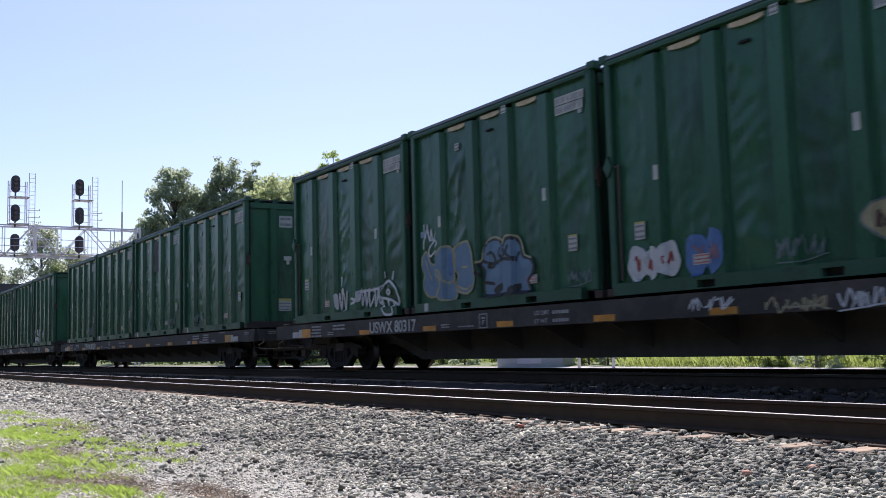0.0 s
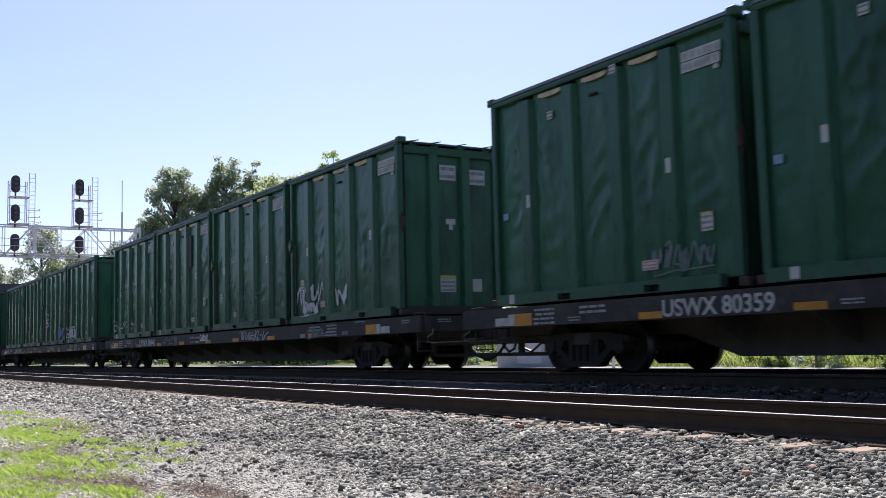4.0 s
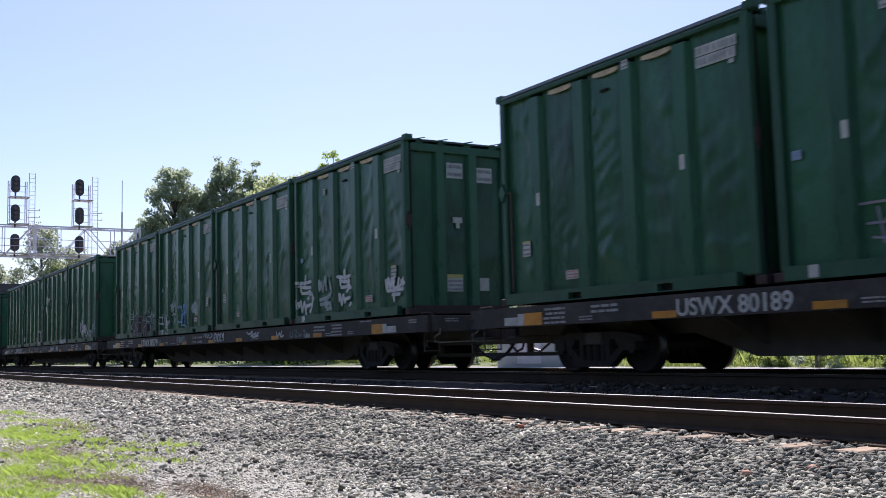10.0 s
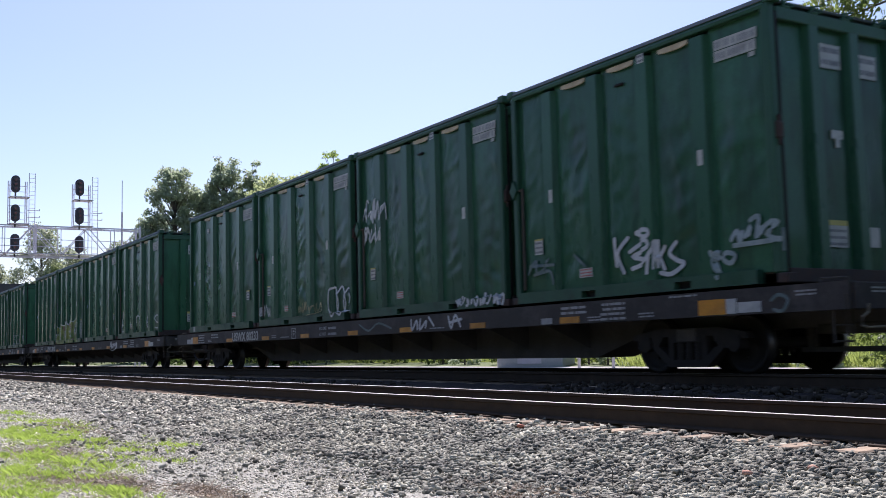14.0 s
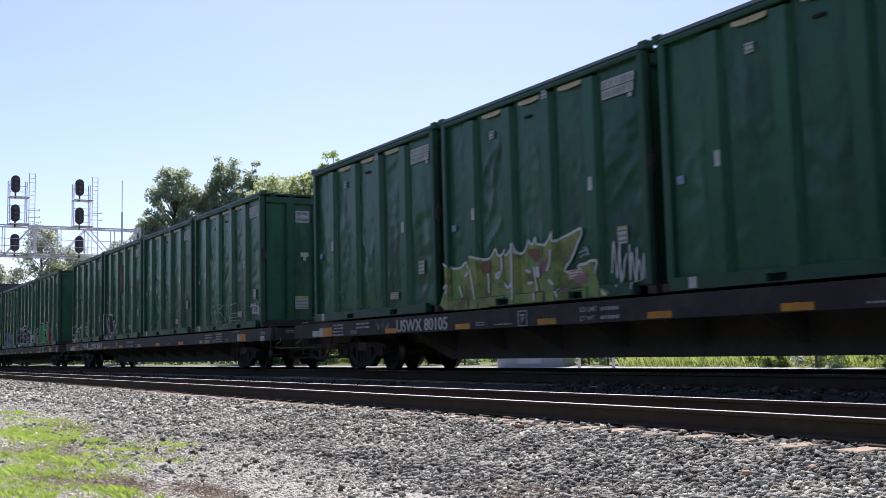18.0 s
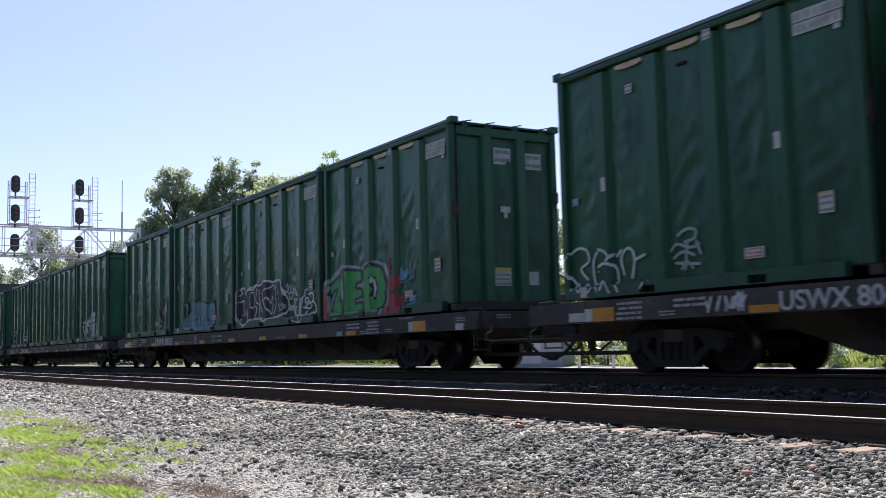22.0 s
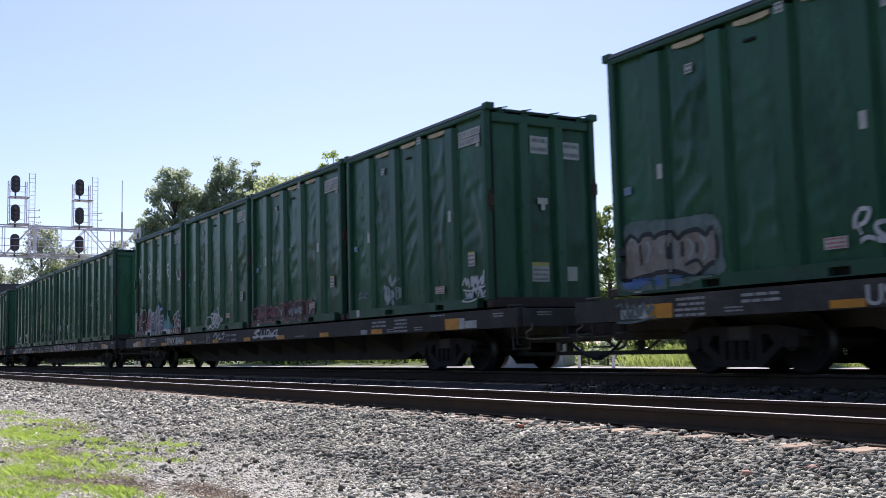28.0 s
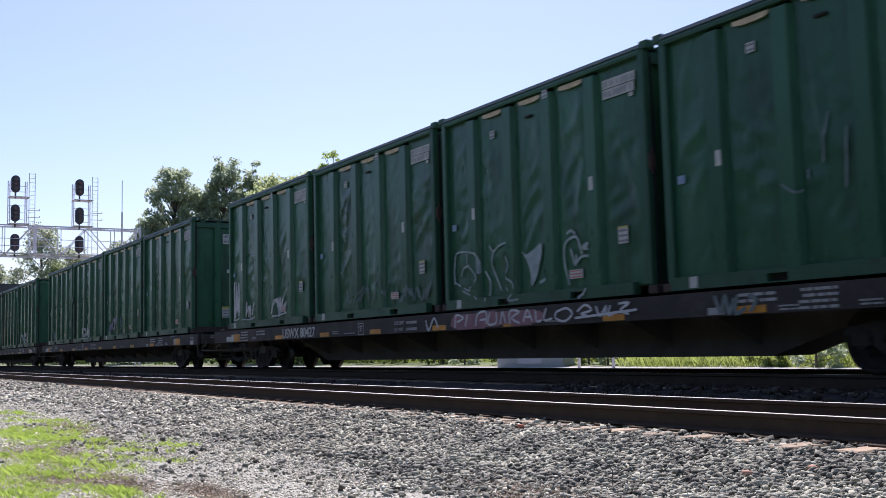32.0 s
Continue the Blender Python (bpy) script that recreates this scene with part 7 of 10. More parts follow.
ink.line("mist", 0.026, 1.73, 1.03, 1.68, 0.78, 1.81, 0.56, 1.98, 0.29)
ink.line("mist", 0.026, 1.45, 0.69, 1.62, 0.47, 1.55, 0.11)
ink.line("mist", 0.026, 2.20, 0.94, 2.31, 0.73, 2.21, 0.53, 2.42, 0.41, 2.46, 0.29)
ink.line("mist", 0.026, 2.29, 0.27, 2.20, 0.38)
ink.line("mist", 0.026, 2.41, 0.21, 2.28, 0.10, 2.62, 0.10)
ink.body("mist", "", 0.02, 2.59, 1.00, 2.75, 0.89, 3.01, 0.96, 3.18, 1.04, 3.22, 0.89, 3.10, 0.56, 2.98, 0.38, 2.89, 0.33, 2.83, 0.68)
ink.line("mist", 0.035, 3.32, 0.74, 3.35, 0.45, 3.14, 0.36)
ink.line("mist", 0.03, 3.96, 0.26, 3.86, 0.60, 3.85, 0.88, 3.96, 1.01, 4.19, 1.04, 4.29, 0.84, 4.32, 0.74)
ink.line("mist", 0.03, 4.03, 0.86, 4.13, 0.58, 4.17, 0.76)
ink.line("mist", 0.03, 4.13, 0.58, 4.29, 0.70, 4.53, 0.70)
ink.line("mist", 0.03, 3.94, 1.11, 4.05, 1.16, 4.16, 1.09)
ink.line("mist", 0.03, 4.50, 0.18, 4.42, 0.09, 4.28, 0.03)
ink.body("mist", "", 0.02, 4.33, 0.88, 4.47, 0.93, 4.59, 0.88, 4.52, 0.80, 4.35, 0.82)
ink.done("pale outlined letters and a looping sprayed figure")
ink = Brush(2, 2)
ink.line("faint", 0.019, 1.79, 0.29, 1.73, 0.64, 1.80, 0.91, 2.00, 1.00, 2.26, 0.97, 2.28, 0.88)
ink.line("faint", 0.019, 2.28, 0.91, 2.46, 0.99, 2.66, 0.89, 2.90, 0.91, 2.91, 1.06)
ink.line("faint", 0.019, 2.89, 0.75, 2.95, 0.93, 3.14, 0.98, 3.32, 0.88, 3.37, 0.70, 3.32, 0.58)
ink.line("faint", 0.019, 3.20, 0.52, 3.39, 0.57, 3.52, 0.52, 3.59, 0.36, 3.74, 0.26, 3.85, 0.38)
ink.line("faint", 0.019, 2.85, 0.87, 2.80, 0.50, 2.57, 0.30, 2.20, 0.06)
ink.line("faint", 0.019, 2.67, 0.42, 2.71, 0.21, 2.84, 0.06)
ink.line("faint", 0.019, 2.95, 0.27, 2.94, 0.05)
ink.line("faint", 0.019, 2.14, 0.81, 2.15, 0.60)
ink.line("faint", 0.019, 3.68, 0.96, 3.90, 0.98, 4.14, 0.93, 4.23, 0.77, 4.20, 0.65)
ink.line("faint", 0.019, 3.70, 0.68, 3.70, 0.40)
ink.line("faint", 0.019, 3.35, 1.02, 3.59, 0.99, 3.71, 0.80)
ink.line("faint", 0.019, 4.16, 0.59, 4.32, 0.66, 4.59, 0.61, 4.72, 0.48)
ink.line("faint", 0.019, 4.73, 0.38, 4.69, 0.06)
ink.line("faint", 0.019, 3.80, 0.30, 3.62, 0.07)
ink.line("faint", 0.019, 2.38, 0.50, 2.44, 0.31)
ink.done("faded thin white sprayed loops")
ink = Brush(2)
ink.line("white", 0.016, 14.00, 1.200, 14.14, 1.240, 14.13, 1.030)
ink.line("white", 0.016, 14.14, 1.230, 14.28, 1.220, 14.18, 1.130, 14.29, 1.020, 14.13, 1.050)
ink.line("white", 0.016, 14.33, 1.020, 14.33, 1.230, 14.46, 1.220, 14.41, 1.120, 14.54, 1.010)
ink.line("white", 0.016, 14.55, 1.220, 14.49, 1.010, 14.65, 1.110, 14.55, 1.150)
ink.line("white", 0.016, 14.69, 1.000, 14.75, 1.240, 14.80, 1.000)
ink.line("white", 0.016, 14.90, 1.230, 14.84, 1.000, 14.95, 1.130, 15.01, 0.990)
ink.line("white", 0.016, 15.07, 1.240, 14.99, 1.120, 15.18, 1.130, 15.05, 1.000, 15.21, 1.000)
ink.line("white", 0.016, 15.27, 1.280, 15.21, 0.980)
ink.line("white", 0.016, 15.45, 1.260, 15.26, 1.110, 15.41, 0.990)
ink.line("white", 0.016, 15.53, 1.240, 15.37, 0.970, 15.57, 1.030)
ink.line("white", 0.016, 15.61, 1.090, 15.69, 1.130, 15.77, 1.100, 15.74, 0.970)
ink.line("white", 0.016, 15.87, 1.220, 15.79, 0.970, 16.03, 1.130, 16.21, 1.180)
ink.line("white", 0.016, 15.91, 1.110, 15.98, 1.010)
ink.done("white looping sprayed scrawl")
ink = Brush(3)
ink.line("tan", 0.022, 13.43, 1.16, 13.50, 1.28, 13.61, 1.23, 13.49, 1.17, 13.66, 1.11)
ink.line("tan", 0.022, 13.93, 1.07, 13.91, 1.21, 14.04, 1.09, 14.11, 1.24)
ink.line("tan", 0.022, 14.20, 1.08, 14.27, 1.26, 14.33, 1.08)
ink.line("tan", 0.022, 14.23, 1.15, 14.33, 1.15)
ink.line("tan", 0.022, 14.46, 1.07, 14.44, 1.25, 14.57, 1.10, 14.63, 1.25)
ink.line("tan", 0.022, 14.71, 1.06, 14.78, 1.23, 14.90, 1.16, 14.83, 1.05, 14.71, 1.06)
ink.line("tan", 0.022, 14.97, 1.23, 14.93, 1.02)
ink.line("tan", 0.022, 15.11, 1.18, 14.96, 1.12, 15.15, 1.04)
ink.line("faint", 0.03, 15.06, 1.15, 15.39, 1.21)
ink.line("faint", 0.03, 15.99, 1.00, 16.08, 1.13, 16.29, 1.19, 16.49, 1.15, 16.60, 1.07)
ink.line("faint", 0.03, 16.12, 1.06, 16.33, 1.12, 16.52, 1.04)
ink.line("faint", 0.03, 15.00, 0.99, 15.33, 1.01)
ink.done("tan and faded white scrawls along the sill")
ink = Brush(0, 0)
ink.line("white", 0.04, 2.49, 0.57, 2.51, 0.61, 2.54, 0.28, 2.69, 0.64, 2.74, 0.24, 2.90, 0.74, 2.97, 0.22, 3.10, 0.68)
ink.line("white", 0.04, 2.78, 1.03, 2.80, 0.78)
ink.line("white", 0.04, 3.41, 0.48, 3.65, 0.42, 3.40, 0.35)
ink.line("white", 0.04, 3.68, 0.64, 3.68, 0.40, 3.80, 0.66, 3.85, 0.30, 3.99, 0.65, 4.05, 0.28, 4.19, 0.66, 4.23, 0.26, 4.60, 0.64, 4.67, 0.24, 4.81, 0.65)
ink.line("white", 0.04, 3.67, 0.62, 4.83, 0.62)
ink.line("white", 0.04, 5.15, 0.78, 4.84, 0.65, 4.82, 0.39, 5.01, 0.10, 5.20, 0.03, 5.44, 0.07, 5.29, 0.35)
ink.line("white", 0.04, 5.15, 0.78, 5.46, 0.56, 5.58, 0.24, 5.24, 0.35, 4.80, 0.42)
ink.line("white", 0.04, 5.03, 0.53, 5.12, 0.58, 5.20, 0.53, 5.11, 0.48, 5.03, 0.53)
ink.line("white", 0.04, 5.07, 0.36, 5.14, 0.23)
ink.line("white", 0.04, 4.97, 0.99, 4.99, 0.84)
ink.line("white", 0.04, 5.36, 0.97, 5.29, 0.78)
ink.done("white sprayed scrawl beside a crossed ring")
ink = Brush(3, 3)
ink.line("white", 0.05, 0.15, 0.78, 0.25, 0.68, 0.49, 0.51, 0.70, 0.34)
ink.line("white", 0.05, 0.53, 0.86, 0.50, 0.68, 0.30, 0.48, 0.15, 0.29)
ink.line("white", 0.05, 0.72, 0.80, 0.50, 0.65, 0.18, 0.46)
ink.line("white", 0.05, 0.15, 0.28, 0.36, 0.32, 0.63, 0.53, 1.06, 0.57, 1.08, 0.24)
ink.line("white", 0.05, 1.05, 0.54, 1.27, 0.65, 1.28, 0.48, 1.18, 0.31, 1.28, 0.27, 1.29, 0.48, 1.29, 0.68)
ink.line("white", 0.05, 1.29, 0.30, 1.28, 0.54, 1.30, 0.76, 1.54, 0.78, 1.64, 0.61, 1.52, 0.36, 1.32, 0.32)
ink.line("white", 0.05, 1.53, 0.66, 1.79, 0.50, 2.34, 0.38, 1.78, 0.29, 1.51, 0.27, 1.68, 0.39, 1.63, 0.49)
ink.done("white sprayed star and arrow scrawl")
ink = Brush(4, 3)
ink.line("white", 0.055, 0.15, 1.05, 0.54, 1.03, 1.17, 1.03)
ink.line("white", 0.055, 0.29, 1.07, 0.31, 0.80)
ink.line("white", 0.055, 0.60, 1.24, 0.56, 0.88)
ink.line("white", 0.055, 1.03, 1.01, 1.03, 0.70)
ink.line("white", 0.055, 0.24, 0.97, 0.53, 0.91, 1.16, 0.88)
ink.line("white", 0.055, 0.33, 0.78, 0.67, 0.76, 1.15, 0.78)
ink.line("white", 0.055, 0.20, 0.62, 0.22, 0.40, 0.31, 0.58, 0.40, 0.29, 0.51, 0.56, 0.61, 0.33, 0.70, 0.49)
ink.line("white", 0.055, 0.71, 0.61, 1.19, 0.72, 1.22, 0.45, 1.07, 0.25)
ink.line("white", 0.055, 0.65, 0.43, 1.18, 0.45)
ink.line("white", 0.055, 0.60, 0.33, 0.76, 0.08)
ink.line("white", 0.055, 2.51, 1.05, 2.86, 1.01, 3.20, 1.03)
ink.line("white", 0.055, 2.67, 1.05, 2.68, 0.82)
ink.line("white", 0.055, 2.91, 1.20, 2.87, 0.88)
ink.line("white", 0.055, 3.09, 1.03, 3.08, 0.74)
ink.line("white", 0.055, 2.62, 0.97, 2.85, 0.91, 3.19, 0.90)
ink.line("white", 0.055, 2.69, 0.78, 2.96, 0.78, 3.18, 0.82)
ink.line("white", 0.055, 2.59, 0.66, 2.61, 0.46, 2.68, 0.62, 2.74, 0.36, 2.83, 0.60, 2.91, 0.41, 2.98, 0.53)
ink.line("white", 0.055, 2.99, 0.65, 3.22, 0.76, 3.40, 0.50, 3.12, 0.33)
ink.line("white", 0.055, 2.94, 0.49, 3.20, 0.52)
ink.line("mist", 0.06, 1.48, 1.05, 1.50, 0.78, 1.60, 0.99, 1.68, 0.74, 1.83, 1.11, 1.89, 0.74)
ink.line("mist", 0.06, 2.22, 1.05, 2.36, 0.66)
ink.line("mist", 0.06, 1.49, 0.54, 1.80, 0.57, 2.35, 0.64)
ink.line("mist", 0.06, 1.80, 0.57, 1.82, 0.33)
ink.line("mist", 0.06, 1.97, 0.65, 1.91, 0.30, 2.26, 0.39, 2.33, 0.25)
ink.line("mist", 0.06, 1.52, 0.43, 2.34, 0.44)
ink.line("white", 0.05, 4.98, 0.82, 5.05, 0.57, 5.09, 0.84, 5.19, 0.60, 5.24, 0.84)
ink.line("white", 0.05, 5.23, 0.72, 5.40, 0.76)
ink.line("white", 0.05, 5.29, 0.84, 5.30, 0.59)
ink.line("white", 0.05, 5.38, 0.88, 5.33, 0.61, 5.50, 0.62)
ink.line("white", 0.05, 5.57, 0.82, 5.50, 0.62, 5.64, 0.66, 5.78, 0.82)
ink.line("white", 0.05, 5.62, 0.74, 5.97, 0.68, 5.71, 0.59)
ink.line("white", 0.05, 5.04, 0.55, 5.82, 0.56)
ink.line("white", 0.05, 5.33, 0.57, 5.34, 0.30)
ink.line("white", 0.05, 5.24, 0.46, 5.62, 0.46)
ink.done("crowded white sprayed scrawls in fat strokes")
ink = Brush(5, 3)
ink.line("white", 0.045, 2.73, 0.93, 2.75, 0.45)
ink.line("white", 0.045, 3.04, 0.91, 2.79, 0.66, 2.92, 0.34)
ink.line("white", 0.045, 3.03, 0.66, 3.44, 0.82, 3.52, 0.70, 3.11, 0.59, 3.46, 0.51, 3.07, 0.40)
ink.line("white", 0.045, 3.46, 0.51, 3.64, 0.68, 3.66, 0.78)
ink.line("white", 0.045, 3.56, 0.64, 3.49, 0.29)
ink.line("white", 0.045, 3.68, 0.80, 3.66, 0.38, 3.67, 0.49, 3.84, 0.70)
ink.line("white", 0.045, 3.70, 0.54, 3.81, 0.33)
ink.line("white", 0.045, 4.08, 0.74, 3.91, 0.58, 4.06, 0.46, 4.20, 0.40, 3.93, 0.27, 3.69, 0.31)
ink.line("white", 0.045, 3.18, 0.95, 3.48, 0.97, 3.57, 0.91, 3.47, 0.86, 3.18, 0.95)
ink.line("mist", 0.045, 4.78, 0.53, 4.83, 0.45, 4.89, 0.52, 4.83, 0.39, 4.85, 0.30, 4.92, 0.11)
ink.line("mist", 0.045, 4.82, 0.39, 4.92, 0.44)
ink.line("mist", 0.045, 4.96, 0.44, 5.03, 0.48, 5.17, 0.43, 5.09, 0.33, 4.97, 0.38, 4.96, 0.44)
ink.line("mist", 0.045, 5.11, 0.62, 5.23, 0.76, 5.28, 0.58, 5.33, 0.76)
ink.line("mist", 0.045, 5.36, 0.64, 5.47, 0.80, 5.42, 0.66)
ink.line("mist", 0.045, 5.44, 0.86, 5.61, 0.91, 5.56, 0.64, 5.67, 0.78)
ink.line("mist", 0.045, 5.62, 0.66, 5.77, 0.80, 6.01, 0.78, 5.74, 0.66, 6.05, 0.55)
ink.line("mist", 0.045, 5.14, 0.56, 6.05, 0.57)
ink.line("faint", 0.035, 0.40, 0.50, 0.64, 0.74, 0.70, 0.51, 1.13, 0.74)
ink.line("faint", 0.035, 0.46, 0.66, 1.27, 0.62)
ink.line("faint", 0.035, 0.57, 0.49, 1.12, 0.53, 1.22, 0.29)
ink.line("faint", 0.035, 1.66, 0.76, 1.99, 0.53)
ink.line("faint", 0.04, 6.08, 0.68, 6.08, 0.70, 6.08, 0.58, 6.08, 0.41, 6.08, 0.47, 6.08, 0.68)
ink.done("white sprayed scrawls in looping strokes")
ink = Brush(7, 3)
ink.line("mist", 0.017, 1.58, 0.27, 1.65, 0.45, 1.54, 0.63, 1.64, 0.75, 1.87, 0.77, 1.83, 0.61, 1.97, 0.38)
ink.line("mist", 0.017, 1.78, 0.46, 1.83, 0.23)
ink.line("mist", 0.017, 1.87, 0.77, 2.15, 0.79, 2.11, 0.58, 2.25, 0.42, 2.33, 0.29)
ink.line("mist", 0.017, 1.95, 0.64, 2.02, 0.26)
ink.line("mist", 0.017, 2.15, 0.72, 2.30, 0.79, 2.54, 0.77, 2.47, 0.59, 2.61, 0.46, 2.78, 0.36, 2.85, 0.24)
ink.line("mist", 0.017, 2.54, 0.73, 2.97, 0.76, 2.93, 0.59, 3.09, 0.42, 3.22, 0.37)
ink.line("mist", 0.017, 2.87, 0.49, 2.88, 0.23)
ink.line("mist", 0.017, 3.00, 0.74, 3.17, 0.76, 3.46, 0.73)
ink.line("mist", 0.017, 3.17, 0.76, 3.18, 0.49, 3.28, 0.05)
ink.line("mist", 0.017, 3.32, 0.57, 3.36, 0.34)
ink.line("mist", 0.017, 3.45, 0.54, 3.43, 0.31)
ink.line("mist", 0.017, 3.46, 0.67, 3.70, 0.76, 3.90, 0.76, 4.04, 0.49)
ink.line("mist", 0.017, 3.46, 0.35, 3.63, 0.47, 4.13, 0.48)
ink.line("mist", 0.017, 3.46, 0.36, 3.61, 0.26, 4.12, 0.26, 4.16, 0.16)
ink.line("mist", 0.017, 3.62, 0.35, 4.03, 0.36)
ink.line("mist", 0.017, 3.51, 0.30, 3.57, 0.04)
ink.line("mist", 0.017, 1.34, 0.22, 1.47, 0.04)
ink.line("mist", 0.017, 2.26, 0.05, 2.20, 0.16, 2.45, 0.29, 2.51, 0.22, 2.26, 0.07)
ink.line("mist", 0.017, 2.50, 0.20, 2.61, 0.04, 2.84, 0.06, 3.02, 0.15, 3.07, 0.18, 3.04, 0.07)
ink.line("mist", 0.017, 3.29, 0.20, 3.34, 0.05)
ink.line("white", 0.022, 5.00, 0.62, 5.16, 0.68, 5.17, 0.57)
ink.line("white", 0.022, 5.16, 0.69, 5.19, 0.43, 5.25, 0.42)
ink.line("white", 0.022, 5.29, 0.71, 5.25, 0.44, 5.32, 0.57)
ink.line("white", 0.022, 5.38, 0.72, 5.37, 0.39, 5.45, 0.52)
ink.line("white", 0.022, 5.52, 0.76, 5.52, 0.38)
ink.line("white", 0.022, 5.58, 0.73, 5.62, 0.34)
ink.line("white", 0.022, 5.62, 0.66, 5.86, 0.68, 5.73, 0.53)
ink.line("white", 0.022, 5.84, 0.67, 5.73, 0.56, 5.81, 0.30, 5.64, 0.42)
ink.line("white", 0.022, 5.02, 0.60, 5.33, 0.64, 5.65, 0.57)
ink.line("white", 0.022, 5.49, 0.62, 5.69, 0.50, 5.56, 0.39)
ink.line("white", 0.022, 5.21, 0.43, 5.56, 0.41)
ink.done("pale outlined sprayed letters in fat rounded shapes")
ink = Brush(9, 3)
ink.line("white", 0.035, 1.41, 0.88, 1.43, 0.42)
ink.line("white", 0.035, 1.47, 0.76, 1.60, 0.36, 1.76, 0.84, 1.77, 0.35)
ink.line("white", 0.035, 1.41, 0.88, 1.84, 0.91)
ink.line("white", 0.035, 2.30, 0.95, 1.91, 0.43, 1.60, 0.35)
ink.line("white", 0.035, 2.59, 1.18, 2.51, 0.78, 2.85, 1.16, 2.77, 0.80)
ink.line("white", 0.035, 2.90, 0.82, 3.11, 1.24, 2.97, 0.93, 3.52, 1.09)
ink.line("white", 0.035, 3.51, 0.88, 3.67, 1.30, 3.65, 0.90, 3.78, 1.26, 3.68, 0.86, 3.84, 0.99)
ink.line("white", 0.035, 2.49, 0.60, 2.51, 0.72, 3.44, 0.70, 3.81, 0.82)
ink.line("white", 0.035, 2.49, 0.60, 2.49, 0.43, 2.62, 0.42)
ink.line("white", 0.035, 2.56, 0.60, 2.61, 0.24)
ink.line("white", 0.035, 2.82, 0.66, 2.80, 0.23)
ink.line("white", 0.035, 3.01, 0.64, 3.05, 0.25, 3.62, 0.62, 3.63, 0.22)
ink.line("white", 0.035, 3.65, 0.58, 3.69, 0.80, 3.66, 0.21)
ink.line("white", 0.035, 4.30, 0.48, 4.26, 0.34, 4.14, 0.27, 3.99, 0.24, 3.83, 0.28, 3.72, 0.39, 3.69, 0.52, 3.74, 0.65, 3.86, 0.74, 4.02, 0.76, 4.17, 0.70, 4.27, 0.60, 4.30, 0.48)
ink.line("white", 0.05, 3.87, 0.57, 3.91, 0.54)
ink.line("white", 0.05, 4.09, 0.59, 4.13, 0.56)
ink.done("white sprayed scrawl ending in a round face-like ring")
ink = Brush(10, 3)
ink.line("mist", 0.07, 2.22, 0.91, 2.02, 0.80, 2.31, 0.68, 2.49, 0.82)
ink.line("mist", 0.07, 1.75, 0.66, 1.84, 0.60, 1.85, 0.33, 1.80, 0.53)
ink.line("mist", 0.07, 1.87, 0.62, 2.00, 0.53, 1.90, 0.28, 2.05, 0.42)
ink.line("mist", 0.07, 2.24, 0.53, 2.35, 0.45, 2.23, 0.36, 2.36, 0.24)
ink.line("mist", 0.07, 2.46, 0.53, 2.50, 0.57, 2.49, 0.41, 2.51, 0.36)
ink.line("faint", 0.04, 0.50, 0.53, 0.68, 0.59, 0.84, 0.53, 1.15, 0.56)
ink.line("faint", 0.04, 0.49, 0.44, 0.74, 0.49, 1.11, 0.43)
ink.done("thin white sprayed scrawl in fat strokes")
ink = Brush(10, 1)
ink.line("white", 0.05, 2.52, 0.18, 3.65, 0.21)
ink.line("white", 0.05, 2.58, 0.52, 2.82, 0.12, 2.85, 0.54, 3.11, 0.20)
ink.line("white", 0.05, 2.94, 0.66, 2.87, 0.25, 3.48, 0.70, 3.49, 0.26)
ink.line("white", 0.05, 2.67, 0.55, 3.64, 0.46)
ink.done("white sprayed scrawl near the floor")
ink = Brush(11, 3)
ink.line("faint", 0.025, 2.97, 2.08, 2.91, 1.76, 2.86, 1.45)
ink.line("faint", 0.025, 3.23, 1.84, 3.21, 1.49, 3.18, 1.09)
ink.line("faint", 0.025, 2.63, 1.41, 2.64, 1.28)
ink.line("faint", 0.025, 2.27, 1.26, 2.46, 1.13, 2.55, 1.16)
ink.done("pale scratches and worn streaks")
ink = Brush(8, 1)
ink.body("ice", "black", 0.04, 1.27, 1.03, 1.60, 0.95, 1.47, 0.57, 2.48, 0.99, 2.76, 0.99, 3.41, 0.95, 3.67, 0.88, 3.97, 0.91, 4.20, 0.90, 4.26, 0.57, 4.03, 0.48, 4.20, 0.31, 4.28, 0.03, 3.06, 0.04, 1.90, 0.07, 1.20, 0.12, 1.09, 0.23, 1.28, 0.46, 1.30, 0.80)
ink.line("black", 0.03, 1.82, 0.68, 1.56, 0.27, 1.82, 0.27, 1.87, 0.61)
ink.line("black", 0.03, 2.48, 0.82, 2.36, 0.51, 2.51, 0.41, 2.58, 0.68)
ink.line("black", 0.03, 2.90, 0.78, 3.04, 0.58, 3.15, 0.76)
ink.line("black", 0.03, 3.66, 0.78, 3.63, 0.53, 3.68, 0.34)
ink.line("black", 0.03, 3.80, 0.33, 4.07, 0.38)
ink.line("black", 0.03, 1.54, 0.91, 1.48, 0.45)
ink.line("black", 0.03, 2.75, 0.93, 2.88, 0.08)
ink.line("black", 0.03, 3.48, 0.43, 3.41, 0.05)
ink.done("pale blue sprayed letters with a dark outline")
ink = Brush(2, 0)
ink.line("white", 0.028, 0.15, 0.66, 0.15, 0.78, 0.34, 0.65, 0.15, 0.53)
ink.line("white", 0.028, 0.15, 0.53, 0.43, 0.57, 0.62, 0.42)
ink.line("white", 0.028, 0.15, 0.33, 0.15, 0.53, 0.23, 0.32, 0.34, 0.53, 0.52, 0.38)
ink.line("white", 0.028, 0.61, 0.30, 1.26, 0.42, 1.31, 0.46)
